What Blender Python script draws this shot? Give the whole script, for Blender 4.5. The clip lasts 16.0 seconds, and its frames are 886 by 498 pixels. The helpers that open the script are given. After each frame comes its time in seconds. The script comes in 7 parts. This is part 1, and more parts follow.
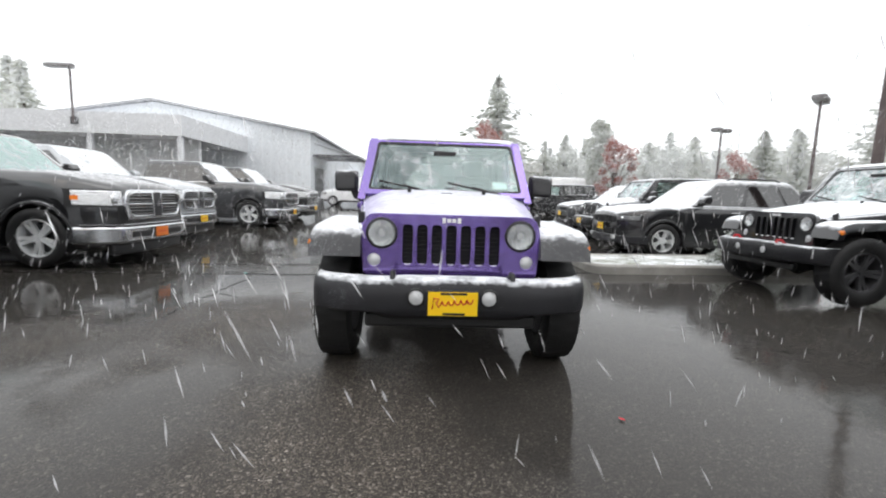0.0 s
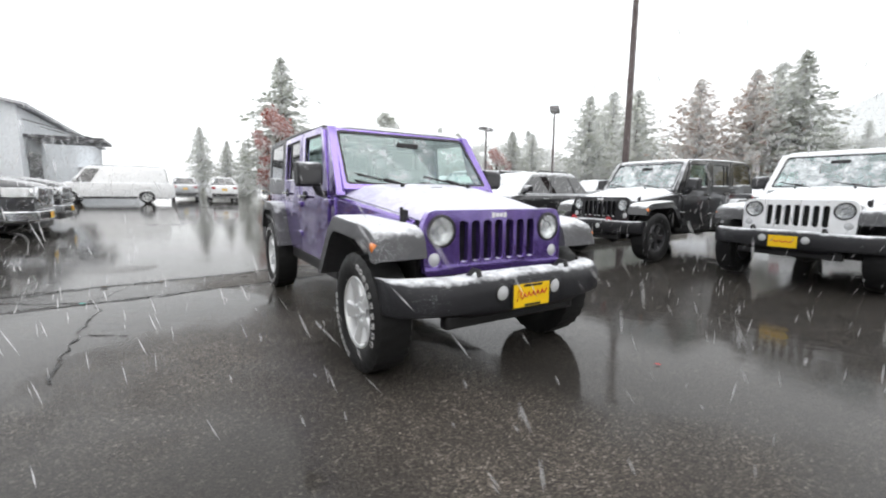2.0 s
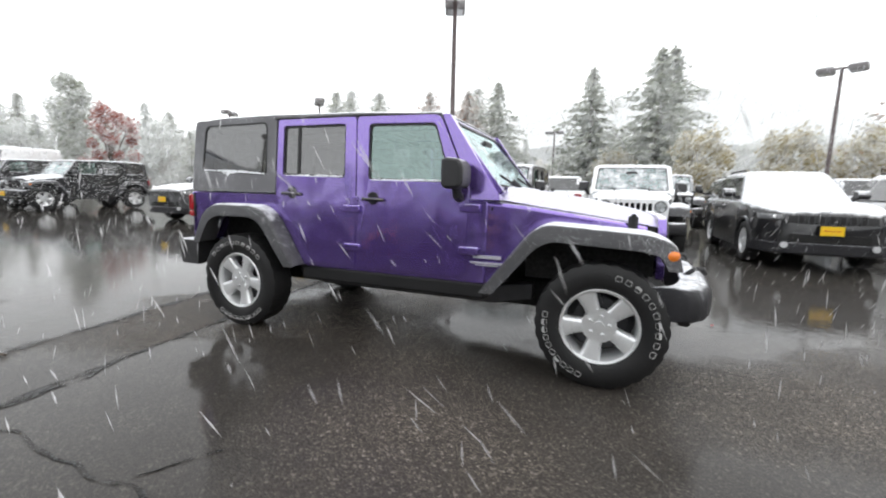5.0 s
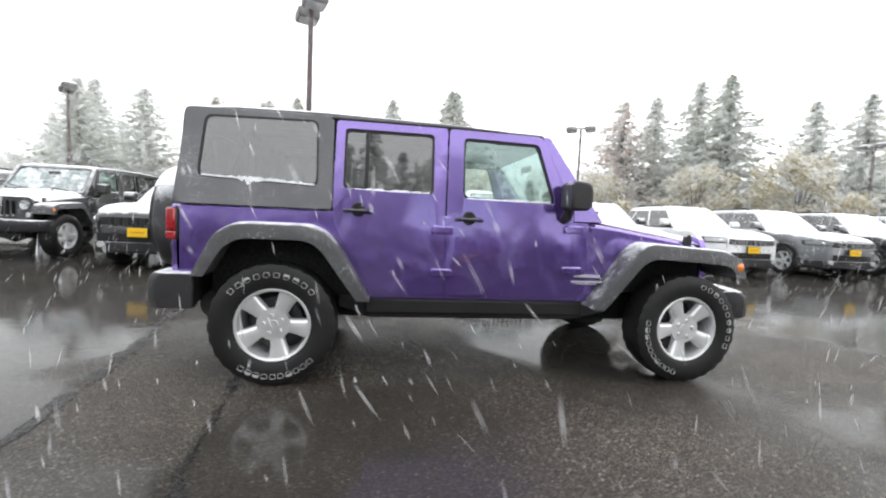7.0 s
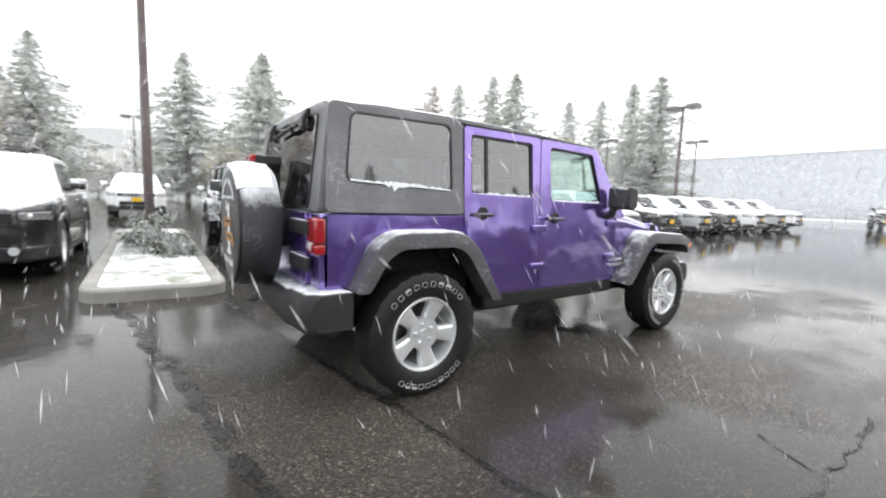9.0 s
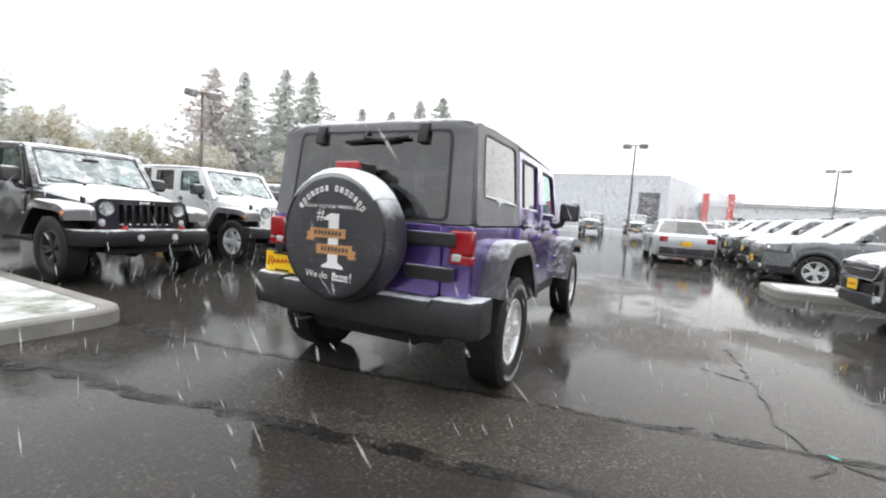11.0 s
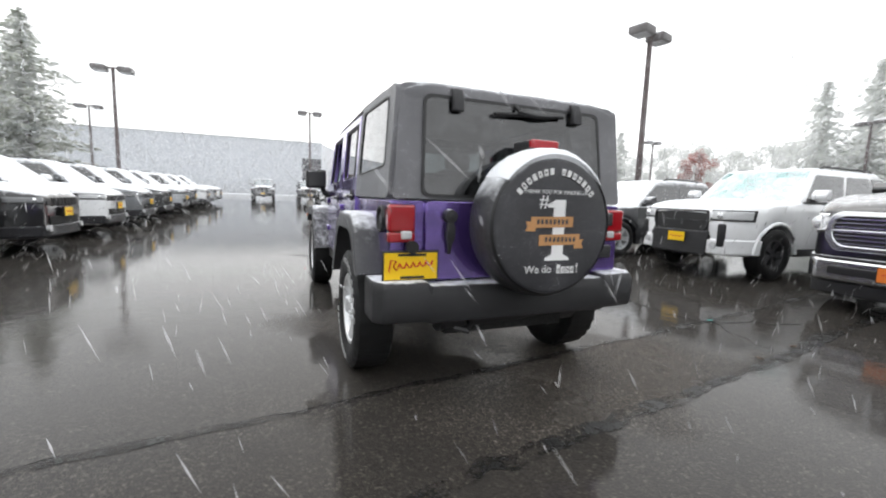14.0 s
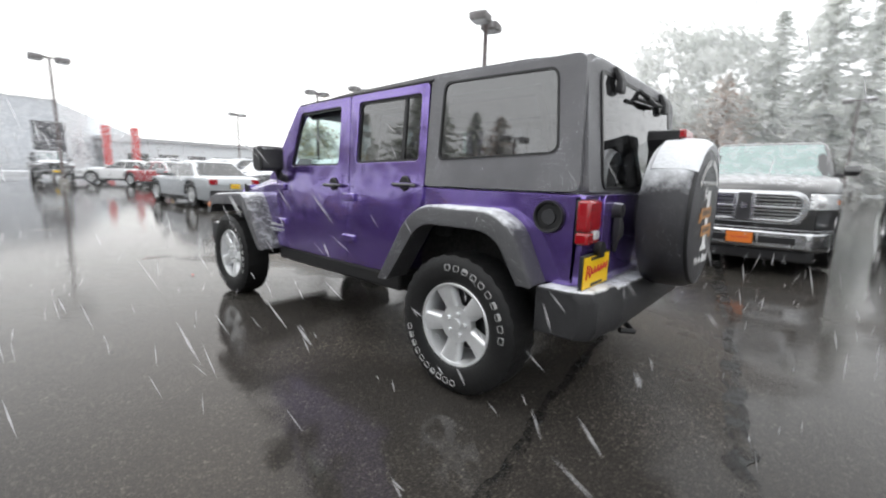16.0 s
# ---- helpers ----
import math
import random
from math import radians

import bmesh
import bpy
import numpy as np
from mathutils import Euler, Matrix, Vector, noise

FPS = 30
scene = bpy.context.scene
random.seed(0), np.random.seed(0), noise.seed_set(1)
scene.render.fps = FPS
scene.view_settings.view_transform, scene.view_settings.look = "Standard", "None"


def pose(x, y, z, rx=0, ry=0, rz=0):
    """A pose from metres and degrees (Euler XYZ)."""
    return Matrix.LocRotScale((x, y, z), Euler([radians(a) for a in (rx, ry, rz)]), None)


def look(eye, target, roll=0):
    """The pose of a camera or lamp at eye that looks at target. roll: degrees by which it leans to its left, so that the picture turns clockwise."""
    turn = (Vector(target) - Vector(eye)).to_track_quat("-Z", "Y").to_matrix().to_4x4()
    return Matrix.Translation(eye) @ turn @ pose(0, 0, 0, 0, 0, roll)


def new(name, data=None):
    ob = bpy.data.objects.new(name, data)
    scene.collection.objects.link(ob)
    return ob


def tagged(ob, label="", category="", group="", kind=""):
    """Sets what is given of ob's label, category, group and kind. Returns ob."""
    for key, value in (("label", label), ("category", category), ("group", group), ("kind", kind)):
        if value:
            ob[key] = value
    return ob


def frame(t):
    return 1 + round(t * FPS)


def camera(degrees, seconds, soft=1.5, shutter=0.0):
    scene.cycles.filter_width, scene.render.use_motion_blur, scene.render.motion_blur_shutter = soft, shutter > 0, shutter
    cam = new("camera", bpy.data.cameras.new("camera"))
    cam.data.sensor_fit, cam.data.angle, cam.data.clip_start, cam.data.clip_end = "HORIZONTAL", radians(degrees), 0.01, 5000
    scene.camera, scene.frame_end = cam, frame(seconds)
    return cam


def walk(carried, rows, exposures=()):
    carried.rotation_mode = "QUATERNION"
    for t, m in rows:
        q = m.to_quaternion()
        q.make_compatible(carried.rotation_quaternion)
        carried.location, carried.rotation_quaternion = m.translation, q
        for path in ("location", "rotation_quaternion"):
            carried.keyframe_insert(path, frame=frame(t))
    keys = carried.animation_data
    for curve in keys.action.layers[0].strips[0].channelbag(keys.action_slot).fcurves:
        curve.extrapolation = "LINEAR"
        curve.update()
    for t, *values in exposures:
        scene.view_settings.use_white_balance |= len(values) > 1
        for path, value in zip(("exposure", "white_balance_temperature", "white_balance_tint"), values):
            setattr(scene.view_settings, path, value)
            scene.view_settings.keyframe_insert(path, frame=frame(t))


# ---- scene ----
cam = camera(93.2, 16.0, soft=2.0, shutter=0.4)
PATH = [
    (0, (-0.181, -4.628, 1.201), (-0.091, -2.645, 0.956), 1.8),
    (0.5, (-0.538, -4.628, 1.203), (-0.2, -2.671, 0.965), 2.8),
    (1, (-0.923, -4.469, 1.199), (-0.229, -2.605, 0.994), 2.6),
    (1.5, (-1.397, -4.312, 1.201), (-0.489, -2.542, 0.992), 2.2),
    (2, (-1.85, -4.06, 1.197), (-0.796, -2.381, 0.928), 0.6),
    (2.5, (-2.249, -3.695, 1.197), (-1.015, -2.143, 0.935), 0.2),
    (3, (-2.651, -3.341, 1.184), (-1.278, -1.914, 0.903), 0.9),
    (3.5, (-2.962, -2.882, 1.193), (-1.479, -1.561, 0.954), 1.4),
    (4, (-3.254, -2.441, 1.201), (-1.65, -1.272, 0.957), 1.4),
    (4.5, (-3.397, -1.954, 1.211), (-1.674, -0.98, 0.923), 1.4),
    (5, (-3.591, -1.465, 1.218), (-1.743, -0.751, 0.942), 1.4),
    (5.2, (-3.639, -1.266, 1.204), (-1.758, -0.628, 0.974), 2.6),
    (7.3, (-3.68, 1.141, 1.135), (-1.731, 0.728, 0.966), 2.4),
    (7.5, (-3.601, 1.371, 1.15), (-1.671, 0.884, 0.962), 2.5),
    (8, (-3.454, 1.896, 1.233), (-1.6, 1.181, 1.007), 4.0),
    (8.5, (-3.302, 2.411, 1.244), (-1.558, 1.451, 1.05), 4.2),
    (9, (-3.06, 2.898, 1.247), (-1.438, 1.749, 1.022), 2.1),
    (9.2, (-2.96, 3.103, 1.255), (-1.427, 1.839, 1.029), 2.2),
    (11.3, (-1.367, 4.566, 1.218), (-0.642, 2.712, 1.026), 3.7),
    (11.5, (-1.154, 4.642, 1.221), (-0.512, 2.762, 0.985), 3.7),
    (12, (-0.612, 4.725, 1.184), (-0.282, 2.766, 0.95), 4.2),
    (12.5, (-0.077, 4.812, 1.188), (-0.069, 2.827, 0.947), 2.1),
    (13, (0.462, 4.71, 1.173), (0.255, 2.739, 0.902), 4.2),
    (13.5, (0.929, 4.572, 1.182), (0.427, 2.652, 0.937), 1.9),
    (14, (1.361, 4.315, 1.177), (0.618, 2.474, 0.933), 1.9),
    (14.5, (1.807, 4.035, 1.191), (0.876, 2.276, 0.992), 3.3),
    (15, (2.171, 3.718, 1.195), (1.032, 2.086, 0.991), 3.3),
    (15.5, (2.408, 3.313, 1.201), (1.137, 1.788, 0.956), 4.2),
    (16, (2.637, 2.893, 1.211), (1.149, 1.599, 0.879), 1.6),
]
walk(cam, [(t, look(e, g, r)) for t, e, g, r in PATH], [(0, 0.02), (3, 0.09), (5, 0.18), (7.3, 0.42), (9.2, 0.50), (11.4, 0.20), (16, 0.15)])

# ---------------------------------------------------------------- light
world = bpy.data.worlds.new("overcast")
scene.world = world
world.use_nodes = True
wn, wl = world.node_tree.nodes, world.node_tree.links
wbg = wn["Background"]
sky = wn.new("ShaderNodeTexSky")
sky.sky_type = "NISHITA"
sky.sun_disc = False
sky.sun_elevation, sky.sun_rotation = radians(38), radians(200)
sky.air_density, sky.dust_density = 1.0, 6.0
cloud = wn.new("ShaderNodeMixRGB")          # a closed snow cloud hides almost all of the blue
cloud.inputs[0].default_value = 0.93
wl.new(sky.outputs[0], cloud.inputs[1])
cloud.inputs[2].default_value = (9.6, 9.75, 9.9, 1)
wl.new(cloud.outputs[0], wbg.inputs[0])
wbg.inputs[1].default_value = 0.165

sun = new("sun", bpy.data.lights.new("sun", "SUN"))
sun.data.energy, sun.data.angle, sun.data.color = 0.5, radians(40), (1.0, 0.98, 0.95)
sun.matrix_world = look((0, 0, 30), (-8, 12, 0))


# ---------------------------------------------------------------- materials
def nodes_of(name):
    m = bpy.data.materials.new(name)
    m.use_nodes = True
    return m, m.node_tree.nodes, m.node_tree.links, m.node_tree.nodes["Principled BSDF"]


def noise_at(n, l, scale, detail=4.0, rough=0.55, obj=True):
    c = n.new("ShaderNodeTexCoord")
    t = n.new("ShaderNodeTexNoise")
    t.inputs["Scale"].default_value, t.inputs["Detail"].default_value, t.inputs["Roughness"].default_value = scale, detail, rough
    l.new(c.outputs["Object"], t.inputs["Vector"])
    return t.outputs["Fac"]


def ramp(n, l, fac, lo, hi, a=0.0, b=1.0):
    r = n.new("ShaderNodeMapRange")
    r.inputs[1].default_value, r.inputs[2].default_value, r.inputs[3].default_value, r.inputs[4].default_value = lo, hi, a, b
    r.clamp = True
    l.new(fac, r.inputs[0])
    return r.outputs[0]


def math_node(n, l, op, a, b):
    m = n.new("ShaderNodeMath")
    m.operation = op
    for i, v in enumerate((a, b)):
        if isinstance(v, (int, float)):
            m.inputs[i].default_value = v
        else:
            l.new(v, m.inputs[i])
    return m.outputs[0]


def mix(n, l, fac, a, b):
    m = n.new("ShaderNodeMixRGB")
    for i, v in enumerate((fac, a, b)):
        if isinstance(v, (int, float)):
            m.inputs[i].default_value = v
        elif isinstance(v, tuple):
            m.inputs[i].default_value = (*v, 1)
        else:
            l.new(v, m.inputs[i])
    return m.outputs[0]


def bump(n, l, p, height, strength, dist=0.01):
    b = n.new("ShaderNodeBump")
    b.inputs["Strength"].default_value, b.inputs["Distance"].default_value = strength, dist
    l.new(height, b.inputs["Height"])
    l.new(b.outputs[0], p.inputs["Normal"])


def up_facing(n, l):
    g = n.new("ShaderNodeNewGeometry")
    s = n.new("ShaderNodeSeparateXYZ")
    l.new(g.outputs["Normal"], s.inputs[0])
    return s.outputs[2]


SNOW = (0.82, 0.84, 0.87)


def surface(name, col, rough=0.5, metal=0.0, var=0.12, grain=60.0, relief=0.05, coat=0.0, snow=None, drops=False, spec=0.5, specks=0.0, wave=0.0, gloss=1.5):
    """A surface with uneven tone, fine relief and, where it faces up, settled snow. snow: (lowest slope, full slope, patchiness)."""
    m, n, l, p = nodes_of(name)
    big, fine = noise_at(n, l, 3.1, 3), noise_at(n, l, grain, 3)
    shade = mix(n, l, ramp(n, l, big, 0.3, 0.7), tuple(c * (1 - var) for c in col), tuple(min(1, c * (1 + var)) for c in col))
    r = ramp(n, l, fine, 0.3, 0.7, max(0.02, rough * 0.8), min(1, rough * 1.2))
    p.inputs["Metallic"].default_value = metal
    p.inputs["Specular IOR Level"].default_value = spec
    p.inputs["Coat Weight"].default_value, p.inputs["Coat Roughness"].default_value, p.inputs["Coat IOR"].default_value = coat, 0.04, gloss
    height = fine
    if drops:
        d = noise_at(n, l, 190, 1)
        height = math_node(n, l, "ADD", fine, ramp(n, l, d, 0.56, 0.66, 0, 1.5))
    if snow:
        lo, hi, patch = snow
        cover = math_node(n, l, "ADD", up_facing(n, l), math_node(n, l, "MULTIPLY", math_node(n, l, "SUBTRACT", noise_at(n, l, 11, 5, 0.7), 0.5), patch))
        f = ramp(n, l, cover, lo, hi)
        shade = mix(n, l, f, shade, SNOW)
        r = ramp(n, l, f, 0, 1, rough, 0.9)
        inv = ramp(n, l, f, 0, 1, metal, 0)
        l.new(inv, p.inputs["Metallic"])
        l.new(ramp(n, l, f, 0, 1, coat, 0), p.inputs["Coat Weight"])
        height = math_node(n, l, "ADD", height, math_node(n, l, "MULTIPLY", f, noise_at(n, l, 45, 4)))
    if specks:                                           # single flakes clinging to the surface
        d = math_node(n, l, "ADD", noise_at(n, l, 170, 2, 0.6), math_node(n, l, "MULTIPLY", math_node(n, l, "SUBTRACT", big, 0.5), 0.35))
        shade = mix(n, l, ramp(n, l, d, 0.74 - specks, 0.80 - specks, 0, 0.85), shade, SNOW)
    l.new(shade, p.inputs["Base Color"])
    l.new(r, p.inputs["Roughness"])
    bump(n, l, p, height, relief * 4, 0.004)
    if wave:                                             # slow swell of pressed panels, seen in the reflections
        w = n.new("ShaderNodeBump")
        w.inputs["Strength"].default_value, w.inputs["Distance"].default_value = 1.0, wave
        l.new(noise_at(n, l, 2.6, 2, 0.4), w.inputs["Height"])
        l.new(p.inputs["Normal"].links[0].from_socket, p.inputs["Coat Normal"])
        l.new(w.outputs[0], p.inputs["Normal"].links[0].from_node.inputs["Normal"])
    return m


def glass(name, tint, gloss_base=0.075, snow=None, rough=0.02, sheen=(1, 1, 1)):
    """Window glass: a mirror-smooth coat over a tinted clear pane; frost where snow settles."""
    m, n, l, p = nodes_of(name)
    out = n["Material Output"]
    clear = n.new("ShaderNodeBsdfTransparent")
    clear.inputs[0].default_value = (*tint, 1)
    gloss = n.new("ShaderNodeBsdfGlossy")
    gloss.inputs["Roughness"].default_value = rough
    gloss.inputs["Color"].default_value = (*sheen, 1)
    fr = n.new("ShaderNodeLayerWeight")
    fr.inputs[0].default_value = 0.5
    mx = n.new("ShaderNodeMixShader")
    l.new(ramp(n, l, math_node(n, l, "POWER", fr.outputs["Facing"], 4.0), 0, 1, gloss_base, 0.95), mx.inputs[0])
    l.new(clear.outputs[0], mx.inputs[1])
    l.new(gloss.outputs[0], mx.inputs[2])
    last = mx
    if snow:
        lo, hi = snow
        p.inputs["Base Color"].default_value = (*SNOW, 1)
        p.inputs["Roughness"].default_value = 0.85
        f = ramp(n, l, noise_at(n, l, 7, 6, 0.7), lo, hi)
        last = n.new("ShaderNodeMixShader")
        l.new(f, last.inputs[0])
        l.new(mx.outputs[0], last.inputs[1])
        l.new(p.outputs[0], last.inputs[2])
    l.new(last.outputs[0], out.inputs[0])
    return m


def lens_mat(name, col, rough=0.12, bumps=55.0):
    m, n, l, p = nodes_of(name)
    p.inputs["Base Color"].default_value = (*col, 1)
    p.inputs["Roughness"].default_value = rough
    p.inputs["Coat Weight"].default_value = 1.0
    bump(n, l, p, noise_at(n, l, bumps, 2), 0.25, 0.004)
    return m


def asphalt(name="wet_asphalt", pool=0.0, tone=1.5, film=(0.82, 1.0), sheen=(0.20, 0.04), relief=0.7):
    """Old asphalt under a film of water: stones in dark binder below, a smooth clear coat of water above, smoother where it stands."""
    m, n, l, p = nodes_of(name)
    c = n.new("ShaderNodeTexCoord")
    picks, cells = [], []
    for scale in (88.0, 190.0):
        stone = n.new("ShaderNodeTexVoronoi")
        stone.inputs["Scale"].default_value = scale
        l.new(c.outputs["Object"], stone.inputs["Vector"])
        pick = n.new("ShaderNodeSeparateColor")
        l.new(stone.outputs["Color"], pick.inputs[0])
        picks.append(pick)
        cells.append(stone.outputs["Distance"])
    fine, mid, wide = noise_at(n, l, 60, 5, 0.75), noise_at(n, l, 2.3, 5, 0.6), noise_at(n, l, 0.40, 3, 0.5)
    binder = mix(n, l, ramp(n, l, fine, 0.35, 0.68), (0.0115 * tone, 0.010 * tone, 0.009 * tone), (0.044 * tone, 0.038 * tone, 0.032 * tone))
    grit = mix(n, l, picks[1].outputs[1], (0.028 * tone, 0.022 * tone, 0.018 * tone), (0.22 * tone, 0.19 * tone, 0.155 * tone))
    stones = mix(n, l, picks[0].outputs[1], (0.03 * tone, 0.022 * tone, 0.017 * tone), (0.32 * tone, 0.285 * tone, 0.245 * tone))
    col = mix(n, l, math_node(n, l, "MULTIPLY", ramp(n, l, picks[1].outputs[0], 0.5, 1.0), ramp(n, l, mid, 0.3, 0.65, 0.3, 1.0)), binder, grit)
    col = mix(n, l, math_node(n, l, "MULTIPLY", ramp(n, l, picks[0].outputs[0], 0.80, 1.0), ramp(n, l, mid, 0.3, 0.7, 0.25, 0.8)), col, stones)
    col = mix(n, l, ramp(n, l, noise_at(n, l, 0.9, 4), 0.45, 0.7, 0, 0.5), col, mix(n, l, 0.5, col, (0.040, 0.028, 0.020)))
    where = n.new("ShaderNodeSeparateXYZ")
    l.new(c.outputs["Object"], where.inputs[0])
    east, north = (math_node(n, l, "DIVIDE", math_node(n, l, "ADD", where.outputs[k], off), r) for k, off, r in ((0, 0.85, 1.75), (1, 0.8, 3.3)))
    crown = math_node(n, l, "SQRT", math_node(n, l, "ADD", math_node(n, l, "MULTIPLY", east, east), math_node(n, l, "MULTIPLY", north, north)), 0.0)
    low = ramp(n, l, crown, 0.45, 1.75, -0.075, 0.15)   # thinner water and more visible stones inside an oval round the wagon
    water = ramp(n, l, math_node(n, l, "ADD", math_node(n, l, "ADD", wide, low), math_node(n, l, "MULTIPLY", mid, 0.16)), 0.43 - pool, 0.59 - pool)
    col = mix(n, l, math_node(n, l, "MULTIPLY", water, 0.7), col, (0.024, 0.0225, 0.0205))
    l.new(col, p.inputs["Base Color"])
    p.inputs["Roughness"].default_value = 0.75
    p.inputs["Specular IOR Level"].default_value = 0.15
    p.inputs["Coat IOR"].default_value = 1.25
    l.new(ramp(n, l, water, 0, 1, *film), p.inputs["Coat Weight"])
    l.new(ramp(n, l, math_node(n, l, "ADD", water, math_node(n, l, "MULTIPLY", math_node(n, l, "SUBTRACT", mid, 0.5), 0.5)), 0, 1, *sheen), p.inputs["Coat Roughness"])
    h = math_node(n, l, "ADD", math_node(n, l, "MULTIPLY", cells[0], -1.0), math_node(n, l, "ADD", math_node(n, l, "MULTIPLY", cells[1], -0.5), fine))
    bump(n, l, p, h, relief, 0.010)
    top = n.new("ShaderNodeBump")                        # the water's own face: stones poke through it, wind and drops ripple it
    top.inputs["Strength"].default_value, top.inputs["Distance"].default_value = 1.0, 0.0016
    ripple = math_node(n, l, "ADD", math_node(n, l, "MULTIPLY", noise_at(n, l, 9.0, 2, 0.5), 0.9), math_node(n, l, "MULTIPLY", h, ramp(n, l, water, 0, 1, 2.4, 0.06)))
    l.new(ripple, top.inputs["Height"])
    l.new(top.outputs[0], p.inputs["Coat Normal"])
    return m


def tar():
    """Old tar, worn away in blotches."""
    m, n, l, p = nodes_of("tar")
    p.inputs["Base Color"].default_value = (0.009, 0.009, 0.009, 1)
    p.inputs["Roughness"].default_value = 0.45
    left = math_node(n, l, "ADD", noise_at(n, l, 5, 5, 0.7), math_node(n, l, "MULTIPLY", noise_at(n, l, 45, 3, 0.7), 0.5))
    l.new(ramp(n, l, left, 0.66, 0.84, 0.05, 0.85), p.inputs["Alpha"])
    bump(n, l, p, noise_at(n, l, 60, 4), 0.7, 0.006)
    return m


def snow_ground(name, dirt=(0.10, 0.085, 0.05), lo=0.38, hi=0.56):
    m, n, l, p = nodes_of(name)
    f = ramp(n, l, noise_at(n, l, 2.2, 6, 0.7), lo, hi)
    l.new(mix(n, l, f, dirt, SNOW), p.inputs["Base Color"])
    p.inputs["Roughness"].default_value = 0.9
    bump(n, l, p, noise_at(n, l, 25, 6), 0.6, 0.03)
    return m


def foliage(name, dark, light, frost=0.4, rough=0.8):
    """Needles or leaves with snow caught on most of them; tree colours are also paled in place of haze; every spray has
    its own tone and lets some light through.
    """
    m, n, l, p = nodes_of(name)
    g = n.new("ShaderNodeNewGeometry")
    col = mix(n, l, g.outputs["Random Per Island"], dark, light)
    f = ramp(n, l, math_node(n, l, "ADD", noise_at(n, l, 0.8, 5, 0.7), math_node(n, l, "MULTIPLY", g.outputs["Random Per Island"], 0.25)), 0.78 - frost * 0.6, 0.98 - frost * 0.6)
    col = mix(n, l, math_node(n, l, "MULTIPLY", f, 0.9), col, (0.80, 0.81, 0.80))
    l.new(col, p.inputs["Base Color"])
    p.inputs["Roughness"].default_value = rough
    tr = n.new("ShaderNodeBsdfTranslucent")
    l.new(col, tr.inputs[0])
    mx = n.new("ShaderNodeMixShader")
    mx.inputs[0].default_value = 0.72
    l.new(p.outputs[0], mx.inputs[1])
    l.new(tr.outputs[0], mx.inputs[2])
    l.new(mx.outputs[0], n["Material Output"].inputs[0])
    return m


